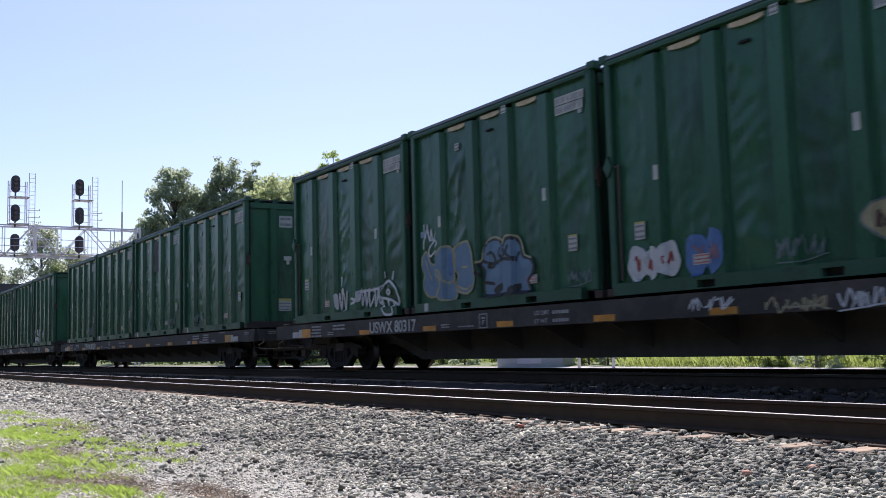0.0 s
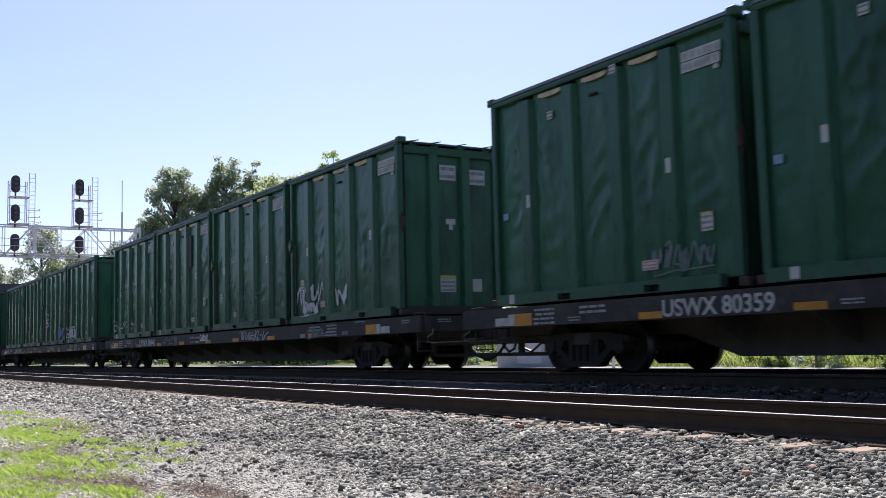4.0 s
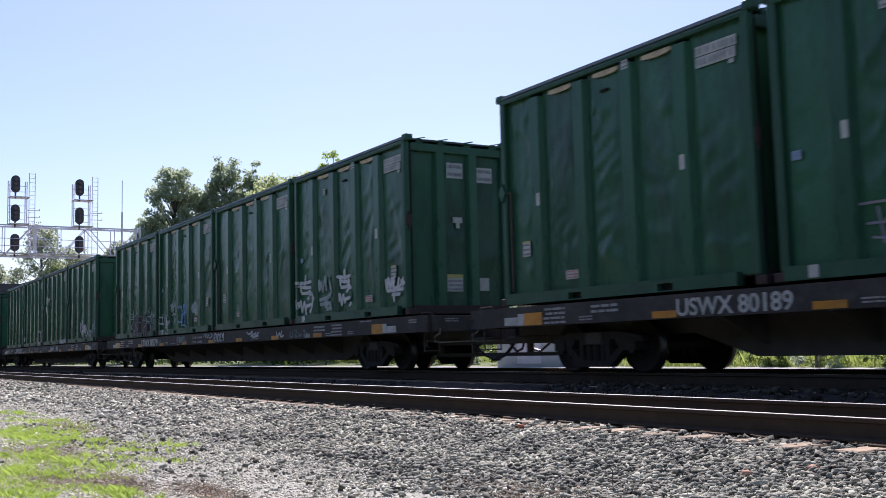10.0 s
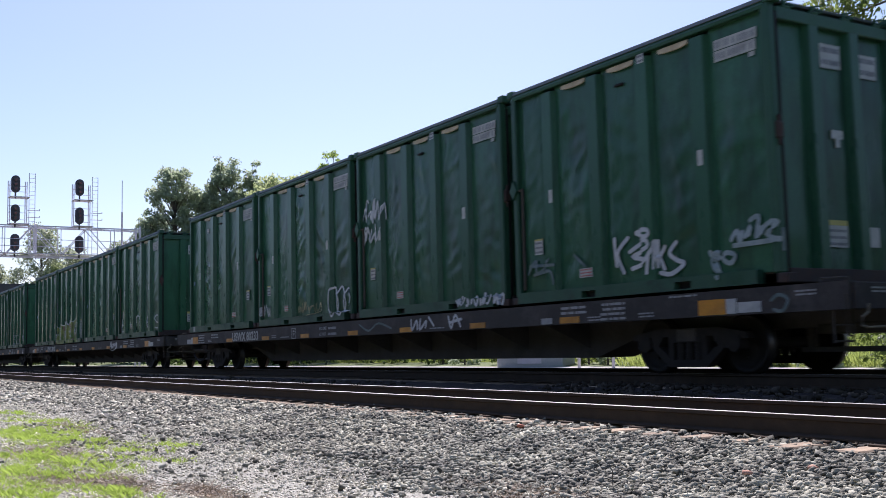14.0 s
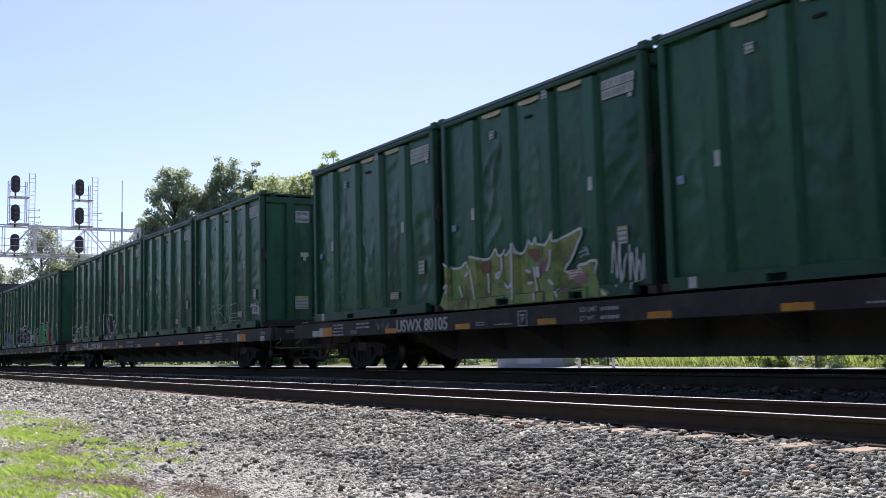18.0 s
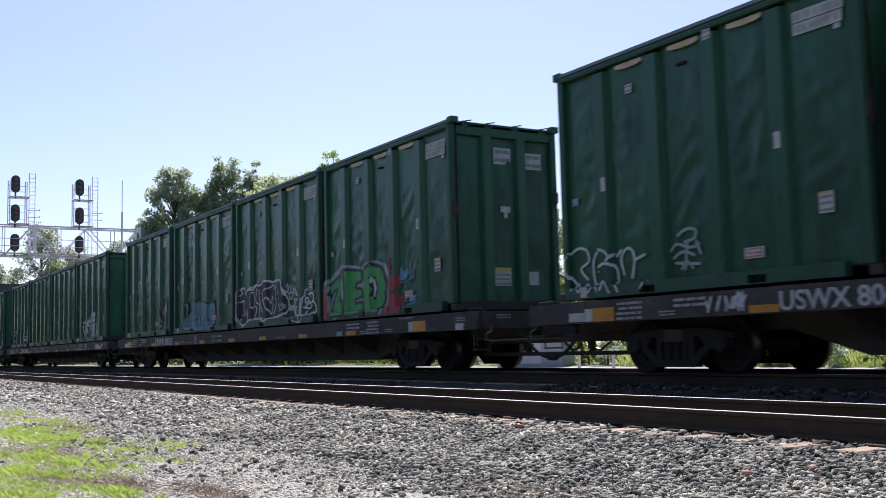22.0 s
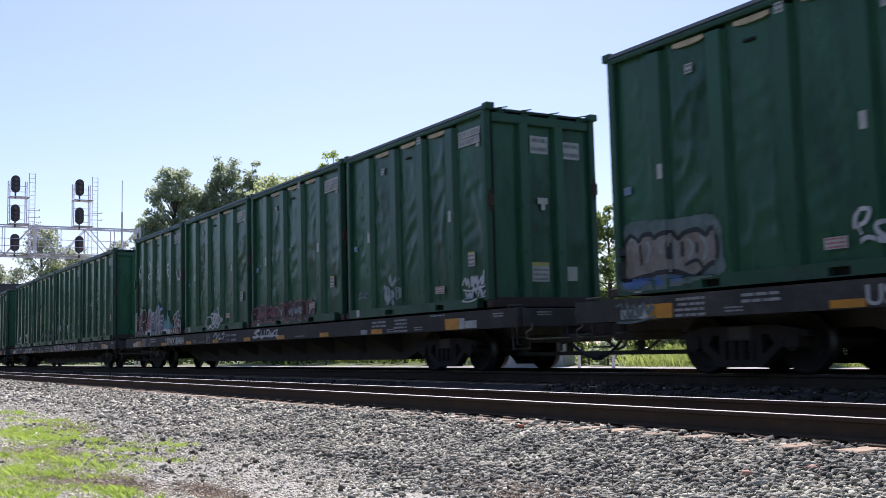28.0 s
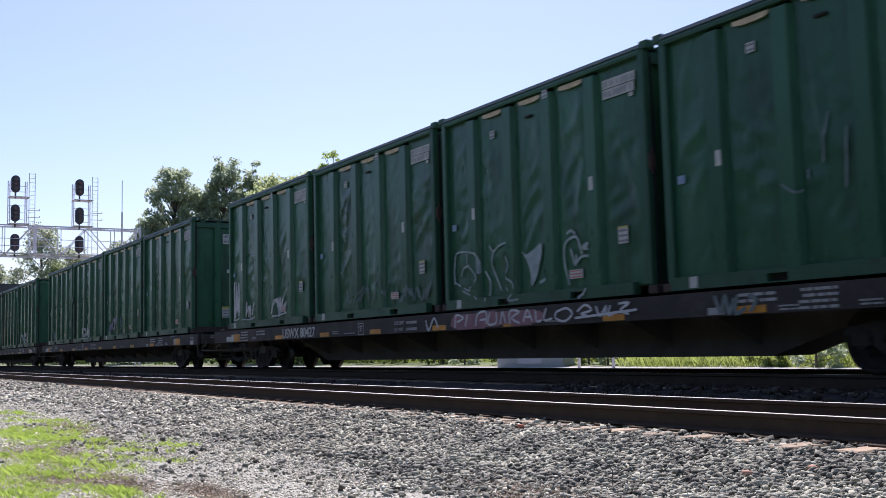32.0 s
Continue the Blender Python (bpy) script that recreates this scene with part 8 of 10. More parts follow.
ink.line("white", 0.028, 1.35, 0.46, 1.41, 0.66, 1.53, 0.49)
ink.line("white", 0.028, 1.61, 0.41, 1.67, 0.68)
ink.line("white", 0.028, 1.79, 0.64, 2.28, 0.64, 1.84, 0.45, 2.30, 0.44)
ink.line("white", 0.028, 2.55, 0.65, 2.64, 0.51)
ink.line("white", 0.028, 2.77, 0.68, 2.60, 0.30)
ink.line("white", 0.028, 2.78, 0.38, 2.80, 0.57, 2.86, 0.50)
ink.done("thin white sprayed scrawls")
ink = Brush(10)
ink.line("white", 0.03, 11.72, 1.15, 11.91, 1.24, 12.17, 1.25, 11.85, 1.16, 12.09, 1.08, 11.65, 1.04)
ink.line("white", 0.03, 12.29, 1.23, 12.25, 1.04, 12.46, 1.08, 12.53, 1.24)
ink.line("white", 0.03, 12.64, 1.04, 12.71, 1.23, 12.91, 1.20, 12.76, 1.04, 12.86, 1.17)
ink.line("white", 0.03, 13.00, 1.20, 12.93, 1.03, 13.13, 1.16, 13.10, 1.04, 13.23, 1.22)
ink.line("white", 0.03, 13.22, 1.19, 13.45, 1.22, 13.33, 1.08, 13.46, 1.00)
ink.line("white", 0.03, 11.62, 1.08, 13.50, 1.08)
ink.line("white", 0.03, 8.30, 1.15, 8.56, 1.27, 8.55, 1.09, 8.75, 1.22)
ink.line("white", 0.03, 8.85, 1.25, 8.81, 1.08, 9.04, 1.11)
ink.line("white", 0.03, 9.05, 1.21, 9.29, 1.24, 9.14, 1.05)
ink.done("sprayed scrawls along the sill")
ink = Brush(9)
ink.line("white", 0.03, 22.30, 1.19, 22.56, 1.19, 22.34, 1.06, 22.60, 1.06, 22.44, 0.97)
ink.line("white", 0.03, 22.70, 1.14, 22.65, 1.02, 22.85, 1.04, 22.82, 1.16)
ink.line("white", 0.03, 22.95, 1.15, 22.90, 1.02, 23.10, 1.15, 23.11, 1.03)
ink.line("white", 0.03, 23.19, 1.15, 23.43, 1.17, 23.28, 1.05, 23.39, 0.99)
ink.line("faint", 0.03, 16.87, 1.19, 17.20, 1.21, 17.16, 1.00)
ink.line("faint", 0.03, 17.44, 1.17, 17.84, 1.19, 17.60, 1.00)
ink.line("faint", 0.03, 18.07, 1.22, 17.99, 1.01, 18.37, 1.13, 18.32, 0.98)
ink.line("faint", 0.03, 18.59, 1.20, 18.97, 1.20, 18.73, 1.01)
ink.line("faint", 0.03, 15.73, 1.21, 16.21, 1.23, 15.90, 1.01, 16.21, 1.04)
ink.done("sprayed scrawls along the sill")
ink = Brush(4)
ink.line("white", 0.03, 14.27, 1.23, 14.47, 1.16, 14.74, 1.24, 14.60, 1.09, 14.93, 1.18)
ink.line("white", 0.03, 14.73, 1.07, 15.18, 1.10)
ink.line("white", 0.03, 15.00, 1.21, 14.93, 1.09, 15.23, 1.20)
ink.line("white", 0.03, 16.49, 1.18, 16.54, 1.05, 16.71, 1.14, 16.74, 1.03)
ink.line("white", 0.03, 16.88, 1.20, 16.78, 1.04, 17.00, 1.07)
ink.line("faint", 0.03, 17.45, 1.18, 17.41, 1.02, 17.59, 1.04, 17.55, 1.16)
ink.line("faint", 0.03, 17.70, 1.16, 17.85, 1.17, 17.74, 1.01, 17.89, 1.03)
ink.line("faint", 0.03, 17.99, 1.15, 17.96, 1.01, 18.13, 1.08, 18.08, 1.00)
ink.line("faint", 0.03, 18.23, 1.15, 18.37, 1.16, 18.27, 1.02, 18.50, 1.10)
ink.line("faint", 0.03, 11.42, 1.20, 11.45, 0.99, 11.73, 1.07, 11.46, 1.20)
ink.line("faint", 0.03, 11.85, 1.17, 12.06, 1.10, 11.84, 1.01)
ink.done("sprayed scrawls along the sill")
ink = Brush(5)
ink.line("white", 0.035, 13.88, 1.24, 13.91, 1.01, 14.11, 1.20, 14.13, 1.00)
ink.line("white", 0.035, 14.27, 1.24, 14.23, 1.01, 14.50, 1.18, 14.45, 1.03)
ink.line("white", 0.035, 14.58, 1.26, 14.80, 1.06)
ink.line("white", 0.035, 15.34, 1.25, 15.44, 1.00, 15.60, 1.25, 15.79, 1.01)
ink.line("white", 0.035, 15.38, 1.11, 15.84, 1.17)
ink.line("faint", 0.03, 11.50, 1.21, 11.96, 1.05, 12.43, 1.20, 13.04, 1.07)
ink.line("faint", 0.03, 23.24, 1.11, 23.37, 1.19, 23.52, 1.12, 23.42, 0.98, 23.27, 1.01)
ink.done("sprayed scrawls along the sill")
ink = Brush(2)
ink.line("white", 0.035, 10.51, 1.24, 10.40, 1.21, 10.42, 1.09, 10.54, 1.12, 10.49, 1.18)
ink.line("white", 0.035, 10.60, 1.25, 10.60, 1.08)
ink.line("white", 0.035, 10.67, 1.15, 10.77, 1.19, 10.71, 1.23, 10.65, 1.12, 10.78, 1.09)
ink.line("white", 0.035, 10.82, 1.11, 10.86, 1.22, 10.93, 1.12)
ink.line("white", 0.035, 10.98, 1.10, 11.00, 1.23, 11.09, 1.12, 11.14, 1.25)
ink.line("white", 0.035, 10.37, 1.07, 11.15, 1.07)
ink.line("faint", 0.03, 6.60, 1.14, 6.78, 1.24, 6.88, 1.11)
ink.line("faint", 0.03, 7.08, 1.22, 7.02, 1.10, 7.17, 1.18)
ink.line("faint", 0.03, 7.36, 1.23, 7.63, 1.19)
ink.line("faint", 0.03, 2.64, 1.20, 2.78, 1.01, 2.99, 1.05)
ink.done("sprayed scrawls along the sill")
ink = Brush(4)
ink.line("white", 0.035, 11.52, 1.25, 11.54, 1.03, 11.71, 1.08, 11.69, 1.21, 11.52, 1.25)
ink.line("white", 0.035, 11.79, 1.21, 11.79, 1.03, 11.93, 1.05, 11.92, 1.21, 11.79, 1.21)
ink.line("white", 0.035, 12.02, 1.22, 12.03, 1.03, 12.14, 1.05)
ink.line("white", 0.035, 12.02, 1.22, 12.13, 1.23)
ink.line("white", 0.035, 12.03, 1.13, 12.11, 1.14)
ink.line("white", 0.035, 12.21, 1.24, 12.26, 1.13, 12.33, 1.26, 12.30, 1.01)
ink.line("mist", 0.03, 10.46, 1.17, 10.62, 1.27, 10.65, 1.14, 10.81, 1.26, 10.84, 1.13, 10.99, 1.25, 11.02, 1.13, 11.31, 1.19, 11.17, 1.27)
ink.line("mist", 0.03, 7.94, 1.27, 7.98, 1.05, 8.14, 1.23, 8.18, 1.04)
ink.line("mist", 0.03, 8.24, 1.19, 8.48, 1.24)
ink.done("sprayed scrawls along the sill")
ink = Brush(11)
ink.body("pink", "", 0.02, 11.73, 1.25, 13.51, 1.25, 13.50, 1.02, 11.72, 0.98)
ink.body("pink", "", 0.02, 13.57, 1.23, 14.49, 1.22, 14.48, 1.02, 13.56, 1.00)
ink.line("white", 0.026, 11.77, 1.00, 11.82, 1.24, 12.07, 1.18, 11.85, 1.11)
ink.line("white", 0.026, 12.22, 1.25, 12.13, 1.02)
ink.line("white", 0.026, 12.49, 1.01, 12.57, 1.23, 12.85, 1.26, 12.84, 1.04)
ink.line("white", 0.026, 12.64, 1.12, 12.84, 1.13)
ink.line("white", 0.026, 12.98, 1.25, 12.91, 1.04, 13.17, 1.06, 13.18, 1.25)
ink.line("white", 0.026, 13.30, 1.02, 13.38, 1.24, 13.47, 1.03)
ink.line("white", 0.026, 13.60, 1.01, 13.61, 1.24, 13.89, 1.22, 13.66, 1.12, 13.90, 1.02)
ink.line("white", 0.026, 14.00, 1.03, 14.13, 1.24, 14.27, 1.03)
ink.line("white", 0.026, 14.07, 1.12, 14.25, 1.12)
ink.line("white", 0.026, 14.37, 1.23, 14.39, 1.04, 14.54, 1.05)
ink.line("white", 0.026, 14.67, 1.25, 14.60, 1.05, 14.83, 1.07)
ink.line("white", 0.026, 14.94, 1.17, 15.22, 1.22, 15.36, 1.12, 15.16, 1.01, 14.92, 1.07, 14.94, 1.17)
ink.line("white", 0.026, 15.49, 1.15, 15.70, 1.25, 15.85, 1.16, 15.59, 1.11, 15.80, 1.06)
ink.line("white", 0.026, 15.96, 1.22, 16.05, 1.06, 16.21, 1.21, 16.15, 1.04)
ink.line("white", 0.026, 16.31, 1.22, 16.25, 1.06, 16.45, 1.11)
ink.line("white", 0.026, 16.50, 1.23, 16.74, 1.23, 16.54, 1.13, 16.73, 1.06)
ink.line("white", 0.026, 15.43, 1.05, 16.91, 1.12)
ink.line("white", 0.026, 10.68, 1.19, 10.78, 0.98, 11.00, 1.22, 11.15, 1.01)
ink.line("faint", 0.04, 18.47, 1.24, 18.57, 1.01, 18.66, 1.23, 18.72, 0.98, 18.81, 1.19)
ink.line("faint", 0.04, 18.88, 1.22, 18.83, 0.98, 19.02, 1.05)
ink.line("faint", 0.04, 19.06, 1.20, 19.20, 1.15, 19.08, 0.99)
ink.done("sprayed scrawls along the sill")
# wagons further back
for i, (n, k, x, w, h, col) in enumerate(((12, 2, 0.6, 2.4, 0.8, "lilac"), (12, 1, 2.0, 1.6, 0.5, "white"), (12, 0, 1.0, 1.2, 0.5, "faint"), (13, 3, 1.0, 2.0, 0.6, "white"), (13, 1, 2.5, 1.4, 0.5, "faint"), (14, 2, 1.0, 1.6, 0.6, "white"))):
    tag(n, k, x, 0.2, w, h, 4, col, 200 + i, 0.06)


PATCH_RED = surface("red_oxide_paint", (0.055, 0.018, 0.02), (0.08, 0.028, 0.026), rough=0.7, scale=3.0, bump=0.1)
PATCH_GREY = surface("grey_brown_primer", (0.03, 0.032, 0.03), (0.05, 0.046, 0.042), rough=0.7, scale=3.0, bump=0.1)


def patch(n, k, x, w, z, h):
    ob = box_at[n, k][0]
    bm = boxed(x - CL / 2, x + w - CL / 2, -CW / 2 + 0.05, -CW / 2 + 0.1, z, z + h, 0.008)
    part("patch_panel", bm, PATCH_RED if n == 7 else PATCH_GREY, ob, "dark red welded patch" if n == 7 else "dark grey-brown welded patch")


patch(1, 2, 2.56, 0.78, 2.35, 1.1)
patch(2, 1, 3.7, 0.34, 2.2, 1.05)
patch(7, 1, 2.58, 0.45, 1.9, 1.1)


# ---------------------------------------------------------------- signal gantry
LENS = surface("dull_red_lens", (0.2, 0.07, 0.06), (0.16, 0.05, 0.05), rough=0.25, scale=4.0, bump=0.0)


def gantry():
    """A steel signal bridge over the tracks, seen end-on to the line; its lower chord 7.9 m up."""
    X, y0, y1, zl, zu = -78.0, -2.0, 20.55, 7.92, 10.05
    root = tagged(new("signal_gantry"), "galvanised lattice signal bridge spanning the tracks", "signal gantry")
    for dx in (-0.6, 0.6):
        for z, nm in ((zl, "lower_chord"), (zu, "upper_chord")):
            part(nm, boxed(X + dx - 0.035, X + dx + 0.035, y0, y1, z - 0.045, z + 0.045), GALV, root)
    n = 12
    for dx in (-0.6, 0.6):
        for i in range(n):
            a, b = y0 + (y1 - y0) * i / n, y0 + (y1 - y0) * (i + 1) / n
            bm = bmesh.new()
            rod(bm, (X + dx, a, zl if i % 2 else zu), (X + dx, b, zu if i % 2 else zl), 0.032, 6)
            part("diagonal", bm, GALV, root)
            bm = bmesh.new()
            rod(bm, (X + dx, b, zl), (X + dx, b, zu), 0.03, 6)
            part("upright", bm, GALV, root)
    for z in (zl, zu):
        for i in range(n):
            a = y0 + (y1 - y0) * i / n
            bm = bmesh.new()
            rod(bm, (X - 0.6, a, z), (X + 0.6, a + (y1 - y0) / n, z), 0.03, 6)
            part("lacing", bm, GALV, root)
    # walkway rails
    for z in (8.55, 9.05):
        bm = bmesh.new()
        rod(bm, (X + 1.1, y0, z), (X + 1.1, y1 - 0.6, z), 0.022, 6)
        part("walkway_rail", bm, GALV, root)
    part("walkway", boxed(X + 0.6, X + 1.2, y0, y1 - 0.5, zl + 0.1, zl + 0.14), GALV, root)
    # legs
    for yy in (y0, y1):
        for dx in (-0.6, 0.6):
            zb = float(ground_z(X, yy)) - 0.1
            part("leg", boxed(X + dx - 0.06, X + dx + 0.06, yy - 0.06, yy + 0.06, zb, zu + 0.25), GALV, root)
    part("leg", boxed(X - 0.06, X + 0.06, 13.26, 13.36, zl - 0.2, zu + 0.2), GALV, root)
    # whip aerial on the bridge
    bm = bmesh.new()
    rod(bm, (X, 19.37, 8.0), (X, 19.37, 11.4), 0.07, 8)
    rod(bm, (X, 19.37, 11.4), (X, 19.37, 13.8), 0.03, 6)
    part("aerial", bm, GALV, root)

    def head(y, z):
        bm = bmesh.new()
        pts = [(0.3 * math.cos(a), 0.3 * math.sin(a) + (0.31 if math.sin(a) > 0 else -0.31)) for a in [2 * math.pi * k / 24 for k in range(24)]]
        f = [bm.verts.new((X + 0.75, y + p, z + q)) for p, q in pts]
        g = [bm.verts.new((X + 0.6, y + p, z + q)) for p, q in pts]
        for i in range(24):
            bm.faces.new((f[i], f[(i + 1) % 24], g[(i + 1) % 24], g[i]))
        bm.faces.new(f)
        bm.faces.new(g[::-1])
        ob = part("signal_head", bm, SIGNAL, root, "black oval signal head, unlit")
        for dz in (-0.32, 0.0, 0.32):
            bm = bmesh.new()
            rod(bm, (X + 0.7, y, z + dz), (X + 0.95, y, z + dz - 0.02), 0.12, 10, 0.13)
            part("lamp_hood", bm, SIGNAL, ob)
            bm = bmesh.new()
            rod(bm, (X + 0.945, y, z + dz - 0.02), (X + 0.955, y, z + dz - 0.02), 0.085, 10)
            part("lens", bm, LENS, ob, "dull red-brown lamp lens, unlit")
        bm = bmesh.new()
        rod(bm, (X + 0.65, y, z - 1.0), (X + 0.65, y, z - 0.6), 0.06, 8)
        part("head_stem", bm, SIGNAL, ob)

    for yc in (11.8, 16.16, 7.5):
        for z in (12.97, 10.9, 8.81):
            head(yc, z)
        for dy in (-0.42, -0.3, 0.72, 0.84):
            bm = bmesh.new()
            rod(bm, (X + 0.2, yc + dy, zu), (X + 0.2, yc + dy, 13.25), 0.035, 6)
            part("mast_upright", bm, GALV, root)
        part("mast_platform", boxed(X - 0.2, X + 0.9, yc - 0.4, yc + 0.95, 12.04, 12.08), GALV, root)
        part("mast_platform", boxed(X - 0.2, X + 0.9, yc - 0.4, yc + 0.95, zu + 0.08, zu + 0.12), GALV, root)
        for z in (10.5, 11.0, 11.5, 12.5, 12.9):
            bm = bmesh.new()
            rod(bm, (X + 0.2, yc - 0.42, z), (X + 0.2, yc + 0.84, z), 0.02, 6)
            part("mast_rail", bm, GALV, root)
        for z in (10.7, 11.2):
            bm = bmesh.new()
            tube_path(bm, [(X + 0.2, yc + 0.84, z), (X + 0.2, yc + 1.7, z), (X + 0.2, yc + 1.7, z + 0.12)], 0.025, 6)
            part("guard_rail", bm, GALV, root)
        for dy in (0.95, 1.35):
            bm = bmesh.new()
            rod(bm, (X + 0.4, yc + dy, zl), (X + 0.4, yc + dy, 13.85), 0.025, 6)
            part("ladder_rail", bm, GALV, root)
        for i in range(19):
            bm = bmesh.new()
            rod(bm, (X + 0.4, yc + 0.95, zl + 0.3 + i * 0.31), (X + 0.4, yc + 1.35, zl + 0.3 + i * 0.31), 0.016, 5)
            part("ladder_rung", bm, GALV, root)


gantry()

# ---------------------------------------------------------------- beyond the tracks
hut = tagged(new("equipment_box"), "pale concrete equipment box beyond the tracks", "equipment box")
hut.matrix_basis = pose(-28.3, 20.75, float(ground_z(0, 20.7)) - 0.05, 0, 0, 40)
part("body", boxed(-1.1, 1.1, -1.0, 1.0, 0.0, 1.25, 0.03), CONCRETE, hut)
part("lid", boxed(-1.15, 1.15, -1.05, 1.05, 1.252, 1.35, 0.02), CONCRETE, hut)
part("door", boxed(-0.4, 0.4, -1.03, -1.002, 0.15, 1.1, 0.008), GALV, hut)
for x, y in ((-23.5, 20.0), (-24.6, 19.6)):
    post = tagged(new("marker_post", mesh_of("marker_post", boxed(-0.035, 0.035, -0.035, 0.035, -0.1, 0.62, 0.008), GALV)), "pale grey marker post in the long grass", "post", "marker posts")
    post.matrix_basis = pose(x, y, float(ground_z(x, y)), 0, 1.5, 20)


# ---------------------------------------------------------------- road bridge far down the line
ROAD_X, ROAD_Z = -120.0, 7.75
bridge = tagged(new("road_bridge"), "dark concrete road bridge crossing far down the line", "bridge")
bridge.matrix_basis = pose(ROAD_X, 0, -0.2)
part("deck", boxed(-4.2, 4.2, -300, 290, ROAD_Z - 0.6, ROAD_Z + 0.2, 0.03), DIM_CONCRETE, bridge)
for sx in (-1, 1):
    part("parapet", boxed(sx * 4.1 - 0.12, sx * 4.1 + 0.12, -300, 290, ROAD_Z + 0.204, ROAD_Z + 1.02, 0.02), DIM_CONCRETE, bridge)
for y in (-260, -215, -170, -125, -80, -35, -5, 25, 70, 115, 160, 205, 250):
    part("pier", boxed(-3.6, 3.6, y - 0.5, y + 0.5, -0.4, ROAD_Z - 0.604, 0.05), DIM_CONCRETE, bridge)


def passenger_car(paint, label):
    """A saloon car that faces +y, its origin on the road."""
    root = tagged(new("car"), label, "car", "cars on the road bridge")
    bm = bmesh.new()
    profile_x(bm, [(-2.15, 0.35), (-2.2, 0.8), (-1.9, 1.0), (-1.2, 1.02), (0.95, 1.0), (2.0, 0.82), (2.2, 0.62), (2.2, 0.35)], -0.88, 0.88)
    bevel_all(bm, 0.05)
    part("body", bm, paint, root)
    bm = bmesh.new()
    profile_x(bm, [(-1.55, 1.02), (-1.15, 1.38), (-0.35, 1.42), (0.95, 1.0), (0.8, 0.99)], -0.76, 0.76)
    part("window_band", bm, CAR_GLASS, root, "dark tinted car windows")
    bm = bmesh.new()
    profile_x(bm, [(-1.3, 1.37), (-0.95, 1.47), (-0.1, 1.46), (0.1, 1.36), (-0.35, 1.43), (-1.1, 1.4)], -0.74, 0.74)
    part("roof", bm, paint, root)
    for sx in (-0.8, 0.8):
        for y in (-1.35, 1.35):
            bm = bmesh.new()
            rod(bm, (sx - 0.1, y, 0.33), (sx + 0.1, y, 0.33), 0.33, 16)
            part("wheel", bm, HOSE, root)
    for sx in (-0.6, 0.6):
        part("headlight", boxed(sx - 0.18, sx + 0.18, 2.14, 2.22, 0.62, 0.74, 0.015), WHITE, root, "pale headlight")
    return root


cars = [(passenger_car(surface("grey_car_paint", (0.2, 0.205, 0.23), (0.24, 0.245, 0.27), rough=0.2, spec=0.6, bump=0.0), "grey saloon car crossing the road bridge"), 17.06),
        (passenger_car(surface("silver_car_paint", (0.42, 0.43, 0.46), (0.48, 0.49, 0.52), rough=0.25, spec=0.6, bump=0.0), "silver saloon car crossing the road bridge"), 18.7)]


# ---------------------------------------------------------------- plants
def leaves(rng, centres, radii, count, size, flat=0.35, droop=0.3):
    """Leaf blades scattered through clumps: pairs of triangles bent along the midrib."""
    k = rng.choice(len(centres), count, p=radii ** 2 / np.sum(radii ** 2))
    v = rng.normal(size=(count, 3))
    v /= np.linalg.norm(v, axis=1)[:, None]
    r = radii[k] * (0.15 + 1.0 * rng.random(count) ** 0.6)
    p = centres[k] + v * r[:, None] * np.array([1.0, 1.0, 0.8])
    a = rng.normal(size=(count, 3))
    a[:, 2] -= droop
    a /= np.linalg.norm(a, axis=1)[:, None]
    b = np.cross(a, rng.normal(size=(count, 3)))
    b /= np.linalg.norm(b, axis=1)[:, None] + 1e-6
    s = size * (0.6 + 0.8 * rng.random(count))[:, None]
    n = np.cross(a, b)
    p0, p2 = p - a * s * 0.5, p + a * s * 0.5
    p1, p3 = p + b * s * flat + n * s * 0.08, p - b * s * flat + n * s * 0.08
    verts = np.stack([p0, p1, p2, p3], 1).reshape(-1, 3)
    i = np.arange(count)[:, None] * 4
    faces = np.concatenate([i + np.array([[0, 1, 2]]), i + np.array([[0, 2, 3]])], 1).reshape(-1, 3)
    return verts, faces


